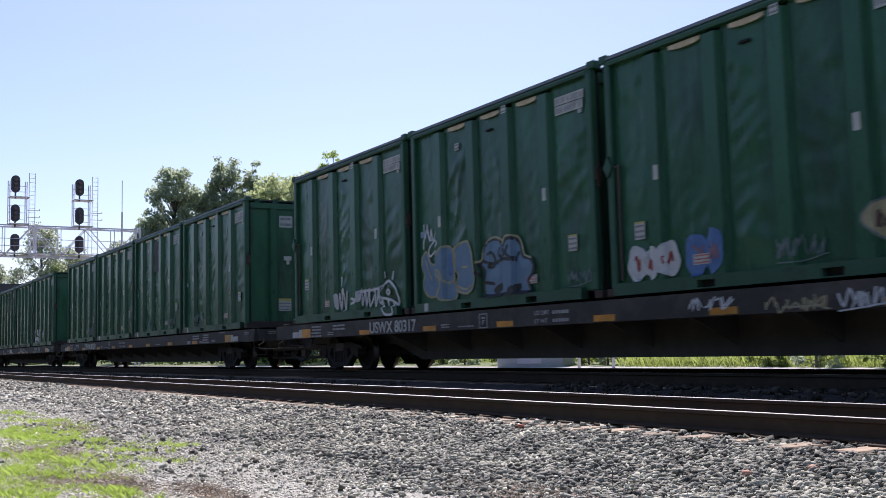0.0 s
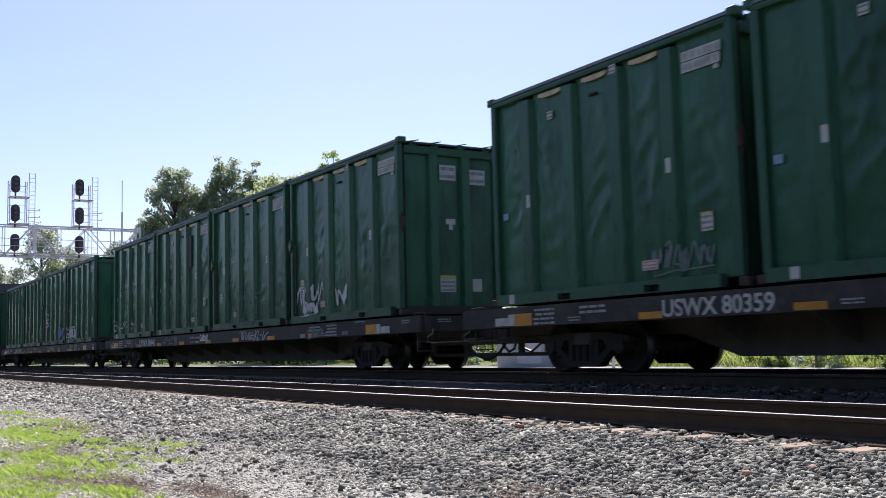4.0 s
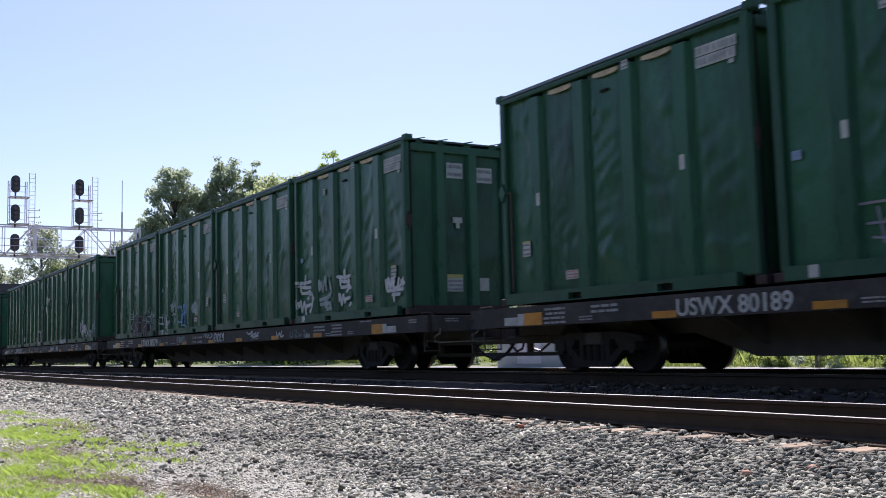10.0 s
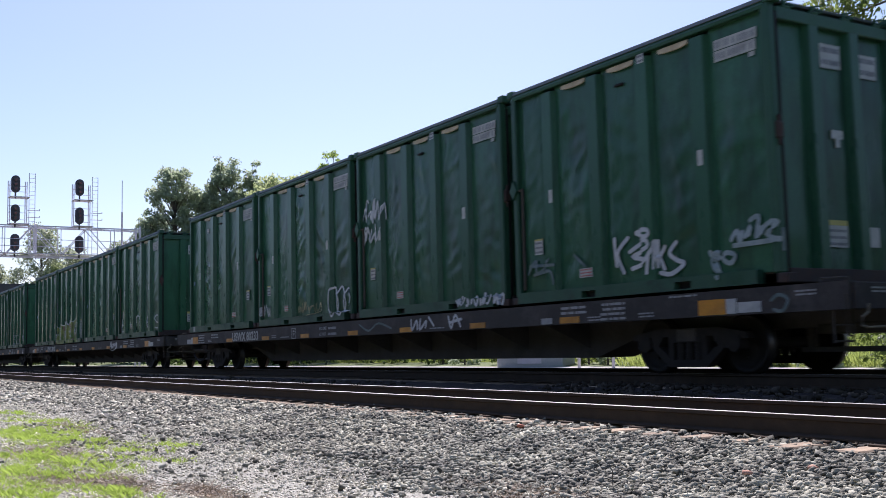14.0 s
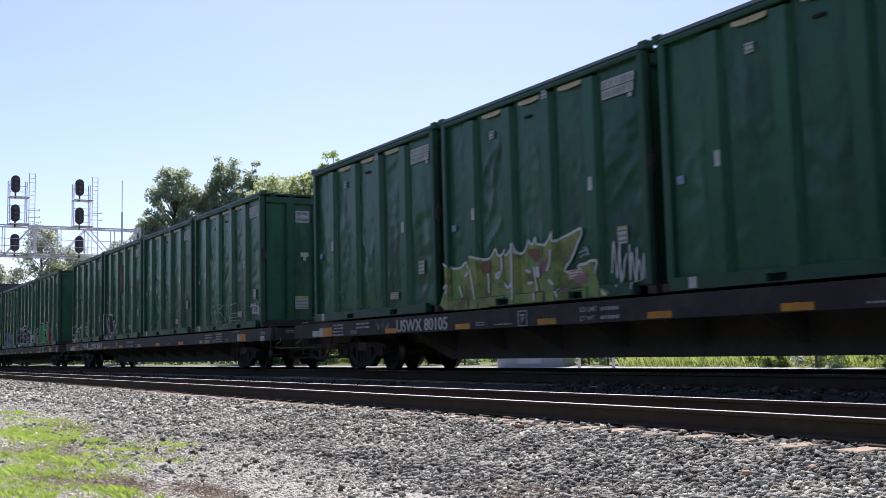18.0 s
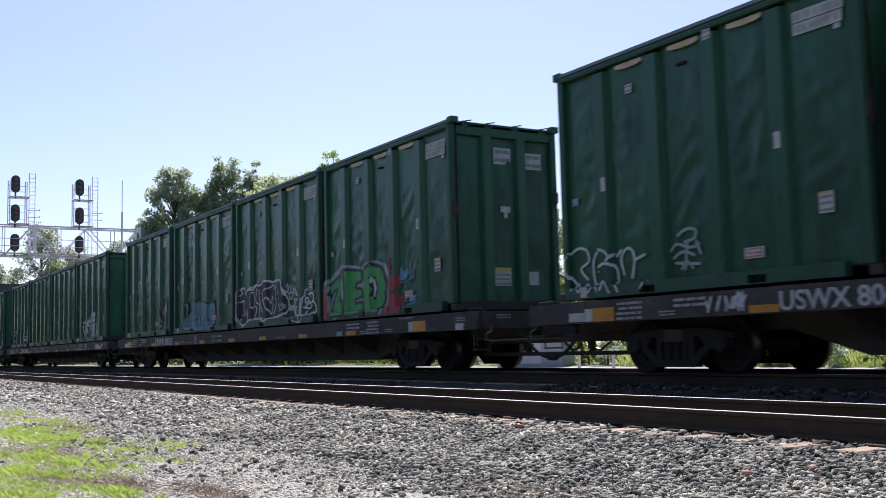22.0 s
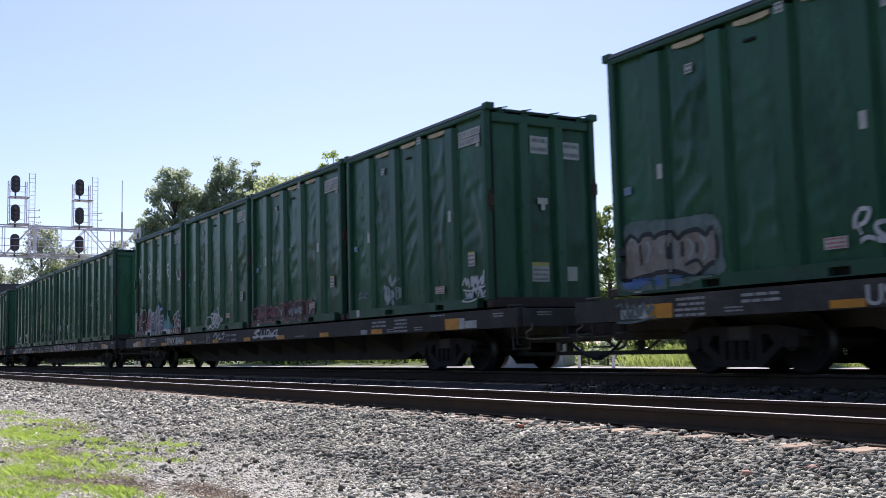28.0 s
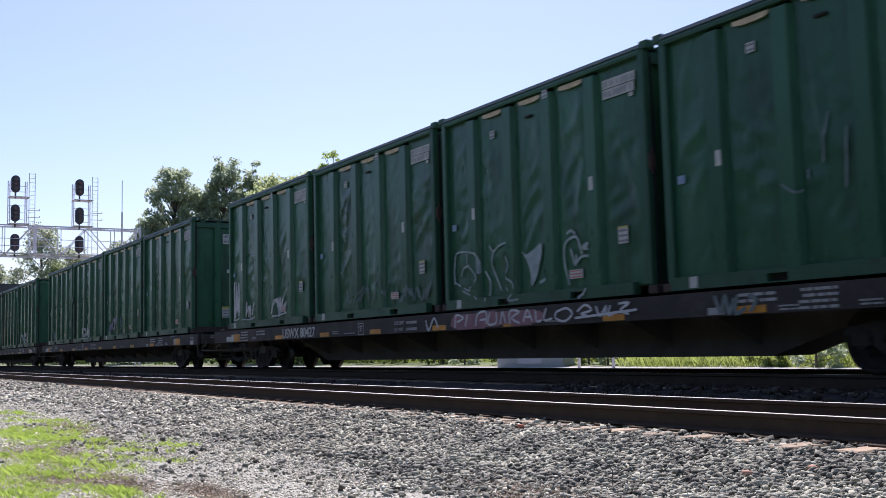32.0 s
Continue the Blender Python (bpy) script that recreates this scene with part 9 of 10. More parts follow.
def tree(x, y, height, spread, seed, material, leaf_size, count, label, lean=(0.0, 0.0), first=0.3, clumps=26, tall=1.0, name="tree", puff=1.0):
    rng = np.random.default_rng(seed)
    rnd = random.Random(seed)
    z0 = float(ground_z(x, y)) - 0.1
    root = tagged(new(name), label, name, "trees beyond the tracks" if name == "tree" else "bushes beyond the tracks")
    root.matrix_basis = pose(x, y, z0)
    top = Vector((lean[0], lean[1], height * 0.9))
    bm = bmesh.new()
    r0 = height * 0.018 + 0.03
    pts = [Vector((0, 0, 0))] + [top * f + Vector((rnd.uniform(-0.1, 0.1), rnd.uniform(-0.1, 0.1), 0)) * spread * 0.3 for f in (0.25, 0.5, 0.75, 1.0)]
    for i in range(4):
        rod(bm, pts[i], pts[i + 1], r0 * (1 - 0.22 * i), 8, r0 * (1 - 0.22 * (i + 1)))
    part("trunk", bm, BARK, root)
    centres, radii = [], []
    bm = bmesh.new()
    for i in range(clumps):
        f = first + (1 - first) * (i + rnd.random()) / clumps
        on = top * f
        ang = i * 2.4 + rnd.uniform(-0.5, 0.5)
        reach = spread * rnd.uniform(0.35, 1.0) * (1.0 - 0.65 * max(0.0, f - 0.55) / 0.45) * (0.6 + 0.4 * min(1.0, (f - first + 0.15) * 4))
        end = on + Vector((math.cos(ang) * reach, math.sin(ang) * reach, height * rnd.uniform(0.02, 0.12) * tall))
        mid = (on + end) / 2 + Vector((0, 0, -height * 0.01))
        rod(bm, on * 0.94, mid, r0 * 0.35 * (1.2 - f), 5, r0 * 0.22 * (1.2 - f))
        rod(bm, mid, end, r0 * 0.22 * (1.2 - f), 5, r0 * 0.06)
        centres.append(end)
        radii.append(spread * puff * rnd.uniform(0.11, 0.29) * (26 / max(26, clumps)) ** 0.35)
    part("branching", bm, BARK, root)
    verts, faces = leaves(rng, np.array([tuple(c) for c in centres]), np.array(radii), count, leaf_size)
    crown = new("crown", fast_mesh("crown", verts, faces, material))
    crown.parent = root
    return root


LEAF_FRESH = leaf_material("leaf_fresh", (0.13, 0.18, 0.06), (0.21, 0.27, 0.1), (0.42, 0.55, 0.16))
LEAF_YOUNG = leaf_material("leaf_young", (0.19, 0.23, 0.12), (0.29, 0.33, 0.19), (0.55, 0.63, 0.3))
tree(-96.0, 28.7, 18.4, 3.6, 5, LEAF_HAZED, 0.26, 15000, "tall grey-green broadleaf tree against the sky", clumps=187, first=0.35, puff=1.44)
tree(-96.6, 26.6, 14.2, 2.6, 7, LEAF_HAZED, 0.26, 8125, "grey-green broadleaf tree behind the signal bridge", clumps=119, first=0.3, puff=1.44)
tree(-95.0, 31.4, 16.6, 3.0, 21, LEAF_HAZED, 0.26, 10000, "grey-green broadleaf tree against the sky", clumps=153, first=0.35, puff=1.49)
tree(-95.0, 33.2, 19.6, 3.2, 6, LEAF_HAZED, 0.26, 11250, "tall grey-green broadleaf tree against the sky", clumps=170, first=0.35, puff=1.44)
tree(-94.0, 35.7, 18.9, 2.2, 19, LEAF_HAZED, 0.26, 6500, "slender grey-green broadleaf tree against the sky", clumps=136, first=0.4, puff=1.49)
tree(-93.0, 38.0, 16.4, 2.2, 22, LEAF_HAZED, 0.26, 7500, "grey-green broadleaf tree behind the train", clumps=102, first=0.4, puff=1.49)
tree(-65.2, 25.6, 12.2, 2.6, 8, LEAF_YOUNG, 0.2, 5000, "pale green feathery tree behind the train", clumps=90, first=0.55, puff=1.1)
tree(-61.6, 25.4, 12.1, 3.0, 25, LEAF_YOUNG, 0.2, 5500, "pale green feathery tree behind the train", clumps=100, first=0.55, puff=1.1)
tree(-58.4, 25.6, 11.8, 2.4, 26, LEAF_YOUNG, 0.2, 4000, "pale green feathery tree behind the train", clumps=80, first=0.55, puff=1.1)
tree(-54.8, 25.8, 12.5, 1.9, 9, LEAF_FRESH, 0.16, 7000, "bright green tree behind the train", clumps=90, first=0.4, puff=1.2)
tree(-138.0, 18.6, 12.4, 3.6, 10, LEAF_FAR_HAZED, 0.32, 5000, "pale green tree far down the line", clumps=50, first=0.25, puff=1.3)
tree(-140.0, 24.6, 17.8, 4.4, 11, LEAF_FAR_HAZED, 0.32, 6800, "grey-green tree far down the line", clumps=70, first=0.25, puff=1.35)
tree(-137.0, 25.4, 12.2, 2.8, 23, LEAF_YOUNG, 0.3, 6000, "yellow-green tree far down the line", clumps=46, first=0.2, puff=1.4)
tree(-142.0, 29.4, 15.2, 4.0, 24, LEAF_FAR_HAZED, 0.32, 5400, "grey-green tree far down the line", clumps=60, first=0.25, puff=1.35)
tree(-144.0, 35.0, 16.2, 3.4, 12, LEAF_FAR_HAZED, 0.32, 6000, "pale green tree far down the line", clumps=46, first=0.25, puff=1.35)
tree(-23.5, 25.5, 4.9, 2.0, 13, LEAF_BRIGHT, 0.12, 15000, "bushy green young tree beyond the tracks", clumps=72, first=0.12, puff=1.4)
tree(-21.3, 25.2, 6.0, 1.0, 14, LEAF_BRIGHT, 0.14, 5000, "slender green sapling beyond the tracks", clumps=43, first=0.2)
tree(-28.3, 27.5, 6.6, 2.4, 15, LEAF_BRIGHT, 0.14, 15000, "bushy green tree beyond the tracks", clumps=72, first=0.15, puff=1.4)
tree(-33.5, 28.5, 6.4, 2.3, 16, LEAF_BRIGHT, 0.15, 10000, "bushy green tree beyond the tracks", clumps=67, first=0.15)
tree(-18.0, 26.5, 5.0, 2.4, 17, LEAF_BRIGHT, 0.14, 14000, "spreading green tree beyond the tracks", clumps=72, first=0.15, puff=1.4)
tree(-40.0, 30.0, 7.0, 2.8, 18, LEAF_HAZED, 0.20, 7000, "bushy green tree beyond the tracks", clumps=62, first=0.15)


def overhang():
    """A tall tree whose drooping branch hangs into the picture's top corner."""
    rng = np.random.default_rng(44)
    root = tagged(new("tree"), "tall tree with drooping feathery branches over the line", "tree", "trees beyond the tracks")
    root.matrix_basis = pose(-9.0, 21.0, float(ground_z(-9, 21)) - 0.1)
    bm = bmesh.new()
    rod(bm, (0, 0, 0), (-0.3, 0.1, 5.0), 0.28, 10, 0.2)
    rod(bm, (-0.3, 0.1, 5.0), (-0.2, 0, 10.5), 0.2, 10, 0.08)
    part("trunk", bm, BARK, root)
    bm = bmesh.new()
    centres, radii = [], []
    for i, (x, y, z, r) in enumerate(((-3.4, -0.6, 9.4, 0.9), (-4.6, -0.9, 8.9, 0.75), (-5.8, -1.0, 8.5, 0.6), (-6.2, -1.0, 8.05, 0.42), (-5.2, -1.0, 7.6, 0.45), (-4.7, -1.0, 7.15, 0.4), (-6.6, -1.0, 8.6, 0.4), (-5.5, -1.0, 8.1, 0.4), (-5.6, -0.9, 9.6, 0.7), (-3.0, -0.4, 8.2, 0.8), (-1.5, 0.5, 10.0, 1.6), (0.8, -0.5, 10.5, 1.7), (2.0, 0.8, 9.0, 1.6), (0.2, 1.5, 9.4, 1.6), (-1.4, -1.6, 8.8, 1.3), (1.6, -1.4, 8.0, 1.4))):
        rod(bm, (-0.25, 0.05, 5.5 + 0.25 * i), (x * 0.6, y * 0.6, z + 0.3), 0.06, 6, 0.035)
        rod(bm, (x * 0.6, y * 0.6, z + 0.3), (x, y, z), 0.035, 5, 0.012)
        centres.append((x, y, z))
        radii.append(r)
    part("branching", bm, BARK, root)
    verts, faces = leaves(rng, np.array(centres), np.array(radii), 15000, 0.14, 0.26, 0.9)
    crown = new("crown", fast_mesh("crown", verts, faces, LEAF_BRIGHT))
    crown.parent = root


overhang()
for i, (x, y, h, s) in enumerate(((-34.0, 21.5, 0.9, 0.9), (-31.8, 21.8, 0.8, 0.8), (-26.6, 21.6, 0.9, 0.6), (-25.4, 21.4, 1.0, 0.7), (-24.2, 21.8, 0.8, 0.5), (-18.3, 20.8, 0.8, 0.7), (-16.6, 20.4, 0.9, 0.8), (-14.6, 20.6, 0.8, 0.7), (-36.5, 22.0, 1.0, 1.0))):
    tree(x, y, h, s, 60 + i, LEAF_BRIGHT if i % 3 else LEAF_HAZED, 0.1, 900, "low leafy bush in the long grass", clumps=14, first=0.05, name="bush")


def blades(rng, x, y, h, w, lean):
    """Grass blades: one bent strip of two triangles each."""
    n = len(x)
    z = ground_top(x, y) - 0.01
    ang = rng.random(n) * math.pi
    cx, cy = np.cos(ang) * w / 2, np.sin(ang) * w / 2
    tx, ty = rng.normal(size=n) * lean * h, rng.normal(size=n) * lean * h
    a = np.stack([x - cx, y - cy, z], 1)
    b = np.stack([x + cx, y + cy, z], 1)
    c = np.stack([x + tx * 0.4 + cx * 0.7, y + ty * 0.4 + cy * 0.7, z + h * 0.6], 1)
    d = np.stack([x + tx, y + ty, z + h], 1)
    verts = np.stack([a, b, c, d], 1).reshape(-1, 3)
    i = np.arange(n)[:, None] * 4
    faces = np.concatenate([i + np.array([[0, 1, 2]]), i + np.array([[0, 2, 3]])], 1).reshape(-1, 3)
    return verts, faces


def meadow():
    rng = np.random.default_rng(71)
    n = 95000
    x = -62 + 66 * rng.random(n)
    y = 20.6 + 12.0 * rng.random(n) ** 1.4 + np.where(x < -24.0, 2.2, 0.0)
    h = 0.18 + 0.3 * rng.random(n) ** 1.5 + 0.12 * np.sin(x * 1.3) * np.sin(y * 0.9)
    verts, faces = blades(rng, x, y, h, 0.014, 0.35)
    tagged(new("long_grass", fast_mesh("long_grass", verts, faces, FIELD)), "long sunlit grass beyond the tracks", "grass", kind="stuff")


def turf():
    """Tufts in ragged patches: (x, y, half-length, half-width, weight)."""
    rng = np.random.default_rng(72)
    n = 640000
    x = -24 + 17.5 * rng.random(n)
    y = 0.6 + 3.6 * rng.random(n)
    mask = np.full(n, -1.0)
    for px, py, rx, ry, wt in ((-15.4, 2.65, 2.6, 0.7, 1.25), (-14.0, 2.5, 1.5, 0.5, 0.9), (-17.2, 3.3, 2.2, 0.4, 0.5), (-11.3, 1.95, 1.7, 0.5, 1.35), (-10.4, 2.25, 1.2, 0.4, 1.0), (-9.5, 1.5, 1.2, 0.35, 1.3), (-8.5, 2.0, 0.8, 0.28, 1.1), (-12.5, 3.62, 0.9, 0.2, 0.7), (-10.8, 3.1, 0.8, 0.25, 0.65), (-12.0, 2.9, 1.2, 0.35, 0.5), (-20.3, 3.2, 1.8, 0.3, 0.5), (-22.0, 2.6, 2.2, 0.45, 0.8)):
        mask = np.maximum(mask, wt * (1.0 - ((x - px) / rx) ** 2 - ((y - py) / ry) ** 2))
    mask -= 1.3 * np.exp(-((y - 2.4 - 0.49 * (x + 12.6)) / 0.13) ** 2)
    mask -= 0.9 * np.exp(-((y - 1.95 - 0.8 * (x + 9.4)) / 0.14) ** 2)
    mask += 0.85 * smooth_noise(x * 2.2, y * 5.0, 5.0) + 0.85 * smooth_noise(x * 7.0, y * 11.0, 1.0) - 0.1
    keep = mask > 0.02 + 2.1 * rng.random(n) ** 0.8
    x, y = x[keep], y[keep]
    lush = 0.6 + 0.8 * np.clip(smooth_noise(x * 3.1, y * 6.0, 8.0) + 0.5, 0.0, 1.0)
    h = (0.018 + 0.055 * rng.random(len(x)) ** 1.6) * lush
    verts, faces = blades(rng, x, y, h, 0.0075, 0.6)
    tagged(new("grass_patches", fast_mesh("grass_patches", verts, faces, GRASS)), "bright green grass growing in patches on the gravel", "grass", kind="stuff")


def thatch():
    """Dry brown stalks and leaf litter lying in low drifts on the gravel."""
    rng = np.random.default_rng(77)
    xs, ys = [], []
    for px, py, rx, ry, n in ((-16.6, 3.35, 2.2, 0.3, 1500), (-9.1, 2.25, 0.9, 0.22, 1100), (-8.0, 2.65, 0.7, 0.2, 900), (-6.1, 4.3, 0.75, 0.2, 900), (-5.6, 4.05, 0.6, 0.15, 600), (-12.5, 2.3, 1.6, 0.5, 1200), (-10.0, 1.9, 1.2, 0.4, 900)):
        xs.append(px + rx * 0.5 * rng.normal(size=n))
        ys.append(py + ry * 0.5 * rng.normal(size=n))
    x, y = np.concatenate(xs), np.concatenate(ys)
    n = len(x)
    a, ln, w = rng.random(n) * 2 * math.pi, 0.012 + 0.05 * rng.random(n) ** 2, 0.002 + 0.003 * rng.random(n)
    z = ground_top(x, y) + 0.008 + 0.014 * rng.random(n)
    dx, dy, dz = np.cos(a) * ln, np.sin(a) * ln, 0.012 * rng.normal(size=n)
    nx, ny = -np.sin(a) * w, np.cos(a) * w
    verts = np.stack([np.stack([x - dx - nx, y - dy - ny, z - dz], 1), np.stack([x - dx + nx, y - dy + ny, z - dz + 0.003], 1), np.stack([x + dx + nx * 0.5, y + dy + ny * 0.5, z + dz + 0.003], 1), np.stack([x + dx, y + dy, z + dz], 1)], 1).reshape(-1, 3)
    i = np.arange(n)[:, None] * 4
    faces = np.concatenate([i + np.array([[0, 1, 2]]), i + np.array([[0, 2, 3]])], 1).reshape(-1, 3)
    tagged(new("dry_thatch", fast_mesh("dry_thatch", verts, faces, STRAW)), "dry brown stalks and leaf litter lying on the gravel", "leaf litter", kind="stuff")


STRAW = surface("dry_straw", (0.3, 0.235, 0.165), (0.45, 0.37, 0.27), rough=0.9, scale=6.0, bump=0.0, island=0.5)
thatch()


def undergrowth():
    """Dark weeds along the far side of the line, away from the meadow."""
    rng = np.random.default_rng(73)
    n = 260
    x = -36 - 120 * rng.random(n) ** 1.3
    y = 21.0 + 4.0 * rng.random(n)
    c = np.stack([x, y, ground_z(x, y) + 0.35 + 0.5 * rng.random(n)], 1)
    verts, faces = leaves(rng, c, 0.5 + 0.4 * rng.random(n), 16000, 0.22)
    tagged(new("undergrowth", fast_mesh("undergrowth", verts, faces, LEAF_DARK)), "dark leafy weeds along the far side of the line", "weeds", kind="stuff")


def hedge():
    """A dense tangle of shrubs behind the meadow."""
    rng = np.random.default_rng(74)
    n = 300
    x = -60 + 66 * rng.random(n)
    y = 26.0 + 6.0 * rng.random(n)
    c = np.stack([x, y, ground_z(x, y) + 0.3 + 2.2 * rng.random(n) * (0.6 + 0.4 * np.sin(x * 0.9))], 1)
    verts, faces = leaves(rng, c, 0.5 + 0.5 * rng.random(n), 30000, 0.16)
    tagged(new("shrubs", fast_mesh("shrubs", verts, faces, LEAF_BRIGHT)), "dense green shrubs behind the meadow", "shrubs", kind="stuff")


hedge()
undergrowth()
meadow()
turf()


def backdrop_bank(way, turn):
    """A plain dark bank of trees along way, points of (x, y, height), added where no view goes: it closes the place and
    darkens what the containers reflect.
    """
    n, k = 260, 9
    along = np.linspace(0, len(way) - 1, n)
    px = np.interp(along, range(len(way)), [p[0] for p in way])
    py = np.interp(along, range(len(way)), [p[1] for p in way])
    top = np.interp(along, range(len(way)), [p[2] for p in way]) + 2.0 * np.sin(px * 0.21) + 1.2 * np.sin(px * 0.53 + 1) + 0.8 * np.sin(px * 1.3 + py)
    f = np.linspace(0, 1, k)
    gx = np.repeat(px[:, None], k, 1)
    gz = -0.7 + f[None] * (top[:, None] + 0.7)
    gy = py[:, None] + 1.6 * np.sin(gx * 0.7 + f[None] * 5) * np.sin(f[None] * 3.1) - turn * 3.0 * f[None] ** 2
    front = np.stack([gx, gy, gz], -1).reshape(-1, 3)
    back = np.stack([gx, gy - turn * (4.0 + 2.0 * (1 - f[None])), gz], -1).reshape(-1, 3)
    i = np.arange(n * k).reshape(n, k)
    q = np.stack([i[:-1, :-1], i[1:, :-1], i[1:, 1:], i[:-1, 1:]], -1).reshape(-1, 4)
    m = n * k
    cap = np.stack([i[:-1, -1], i[1:, -1], i[1:, -1] + m, i[:-1, -1] + m], -1)
    tagged(new("backdrop", fast_mesh("backdrop", np.concatenate([front, back]), np.concatenate([q[:, ::-1], q + m, cap]), BANK)), "unseen dark bank of trees added for the containers' reflections", "tree line", kind="structure")


BANK = surface("tree_bank", (0.02, 0.032, 0.014), (0.045, 0.062, 0.026), rough=0.95, scale=0.8, fine=6.0, bump=0.6, spec=0.1)
# added out of view; heights set by how dark the containers should reflect
backdrop_bank(((-700, -36, 11.0), (-300, -34, 10.5), (-150, -32, 11.0), (-65, -30, 12.0), (-20, -28, 13.5), (15, -28, 12.0), (40, -30, 8.0), (90, -34, 6.0)), 1.0)
backdrop_bank(((0, 48, 7.0), (40, 46, 7.0), (90, 46, 7.0), (140, 46, 6.0)), -1.0)


# ---------------------------------------------------------------- stones
def block():
    v = np.array([(a, b, c) for a in (-1, 1) for b in (-1, 1) for c in (-1, 1)], dtype=float) * 0.72
    f = np.array([(0, 1, 3), (0, 3, 2), (4, 6, 7), (4, 7, 5), (0, 4, 5), (0, 5, 1), (2, 3, 7), (2, 7, 6), (0, 2, 6), (0, 6, 4), (1, 5, 7), (1, 7, 3)])
    return v, f, 0.5


def chip():
    v = np.array([(1, 0, 0), (-1, 0, 0), (0, 1, 0), (0, -1, 0), (0, 0, 1), (0, 0, -1)], dtype=float)
    f = np.array([(0, 2, 4), (2, 1, 4), (1, 3, 4), (3, 0, 4), (2, 0, 5), (1, 2, 5), (3, 1, 5), (0, 3, 5)])
    return v, f, 0.55


def lump():
    g = (1 + 5 ** 0.5) / 2
    v = np.array([(-1, g, 0), (1, g, 0), (-1, -g, 0), (1, -g, 0), (0, -1, g), (0, 1, g), (0, -1, -g), (0, 1, -g), (g, 0, -1), (g, 0, 1), (-g, 0, -1), (-g, 0, 1)]) / (1 + g * g) ** 0.5
    f = np.array([(0, 11, 5), (0, 5, 1), (0, 1, 7), (0, 7, 10), (0, 10, 11), (1, 5, 9), (5, 11, 4), (11, 10, 2), (10, 7, 6), (7, 1, 8), (3, 9, 4), (3, 4, 2), (3, 2, 6), (3, 6, 8), (3, 8, 9), (4, 9, 5), (2, 4, 11), (6, 2, 10), (8, 6, 7), (9, 8, 1)])
    return v * 0.98, f, 0.62


def toe(x):
    """Where the coarse ballast's foot lies."""
    return np.interp(x, (-60, -23.3, -17.7, -13.2, -11.5, -9.7, -8.0, -6.8, -2), (5.0, 4.8, 4.6, 4.05, 4.42, 4.2, 4.02, 3.95, 4.2))


def stones(name, seed, zones, material, label):
    """Broken stones lying over the ground: zones of (kind, x0, x1, y0, y1, per square metre, radius, where): where 0 keeps all, 1 keeps the ballast bank, 2 the trodden verge."""
    rng = np.random.default_rng(seed)
    vs, fs, base = [], [], 0
    for make, x0, x1, y0, y1, dens, rad, where in zones:
        bv, bf, rag = make()
        nv = len(bv)
        n = int((x1 - x0) * (y1 - y0) * dens)
        x, y = x0 + (x1 - x0) * rng.random(n), y0 + (y1 - y0) * rng.random(n)
        edge = 0.2 * smooth_noise(x * 0.9, y * 0.2, 3.0) + 0.22 * smooth_noise(x * 2.7, y * 3.1, 1.0)
        if where == 1:
            keep = rng.random(n) < np.clip((y - toe(x) + edge) / 0.4 + 0.5, 0.035, 1.0)
        elif where == 2:
            keep = (rng.random(n) < np.clip((toe(x) - y - edge) / 0.9 + 0.8, 0.0, 1.0)) & (rng.random(n) < 0.62 + 0.55 * smooth_noise(x * 1.5, y * 2.6, 9.0))
        else:
            keep = np.ones(n, dtype=bool)
        x, y = x[keep], y[keep]
        n = len(x)
        r = rad * (0.55 + 1.0 * rng.random(n) ** 1.8)
        ax = np.stack([1.05 + 0.7 * rng.random(n), 0.7 + 0.4 * rng.random(n), 0.46 + 0.4 * rng.random(n)], 1)
        v = (bv[None] + rag * (rng.random((n, nv, 3)) - 0.5)) * ax[:, None, :]
        yaw, tilt = rng.random(n) * 2 * math.pi, rng.normal(size=n) * 0.6
        way = rng.random(n) * 2 * math.pi
        q = np.stack([np.cos(tilt / 2), np.sin(tilt / 2) * np.cos(way), np.sin(tilt / 2) * np.sin(way), np.zeros(n)], 1)
        w, a, b, c = q.T
        rot = np.stack([1 - 2 * (b * b + c * c), 2 * (a * b - w * c), 2 * (a * c + w * b), 2 * (a * b + w * c), 1 - 2 * (a * a + c * c), 2 * (b * c - w * a), 2 * (a * c - w * b), 2 * (b * c + w * a), 1 - 2 * (a * a + b * b)], 1).reshape(n, 3, 3)
        cy, sy = np.cos(yaw)[:, None], np.sin(yaw)[:, None]
        v = np.stack([v[..., 0] * cy - v[..., 1] * sy, v[..., 0] * sy + v[..., 1] * cy, v[..., 2]], -1)
        v = np.einsum("nij,nkj->nki", rot, v) * r[:, None, None]
        z = ground_top(x, y) + r * (0.05 + 0.75 * rng.random(n) ** 1.3)
        v += np.stack([x, y, z], 1)[:, None, :]
        vs.append(v.reshape(-1, 3))
        fs.append((bf[None] + (base + np.arange(n) * nv)[:, None, None]).reshape(-1, 3))
        base += n * nv
    tagged(new(name, fast_mesh(name, np.concatenate(vs), np.concatenate(fs), material)), label, "gravel", kind="stuff")


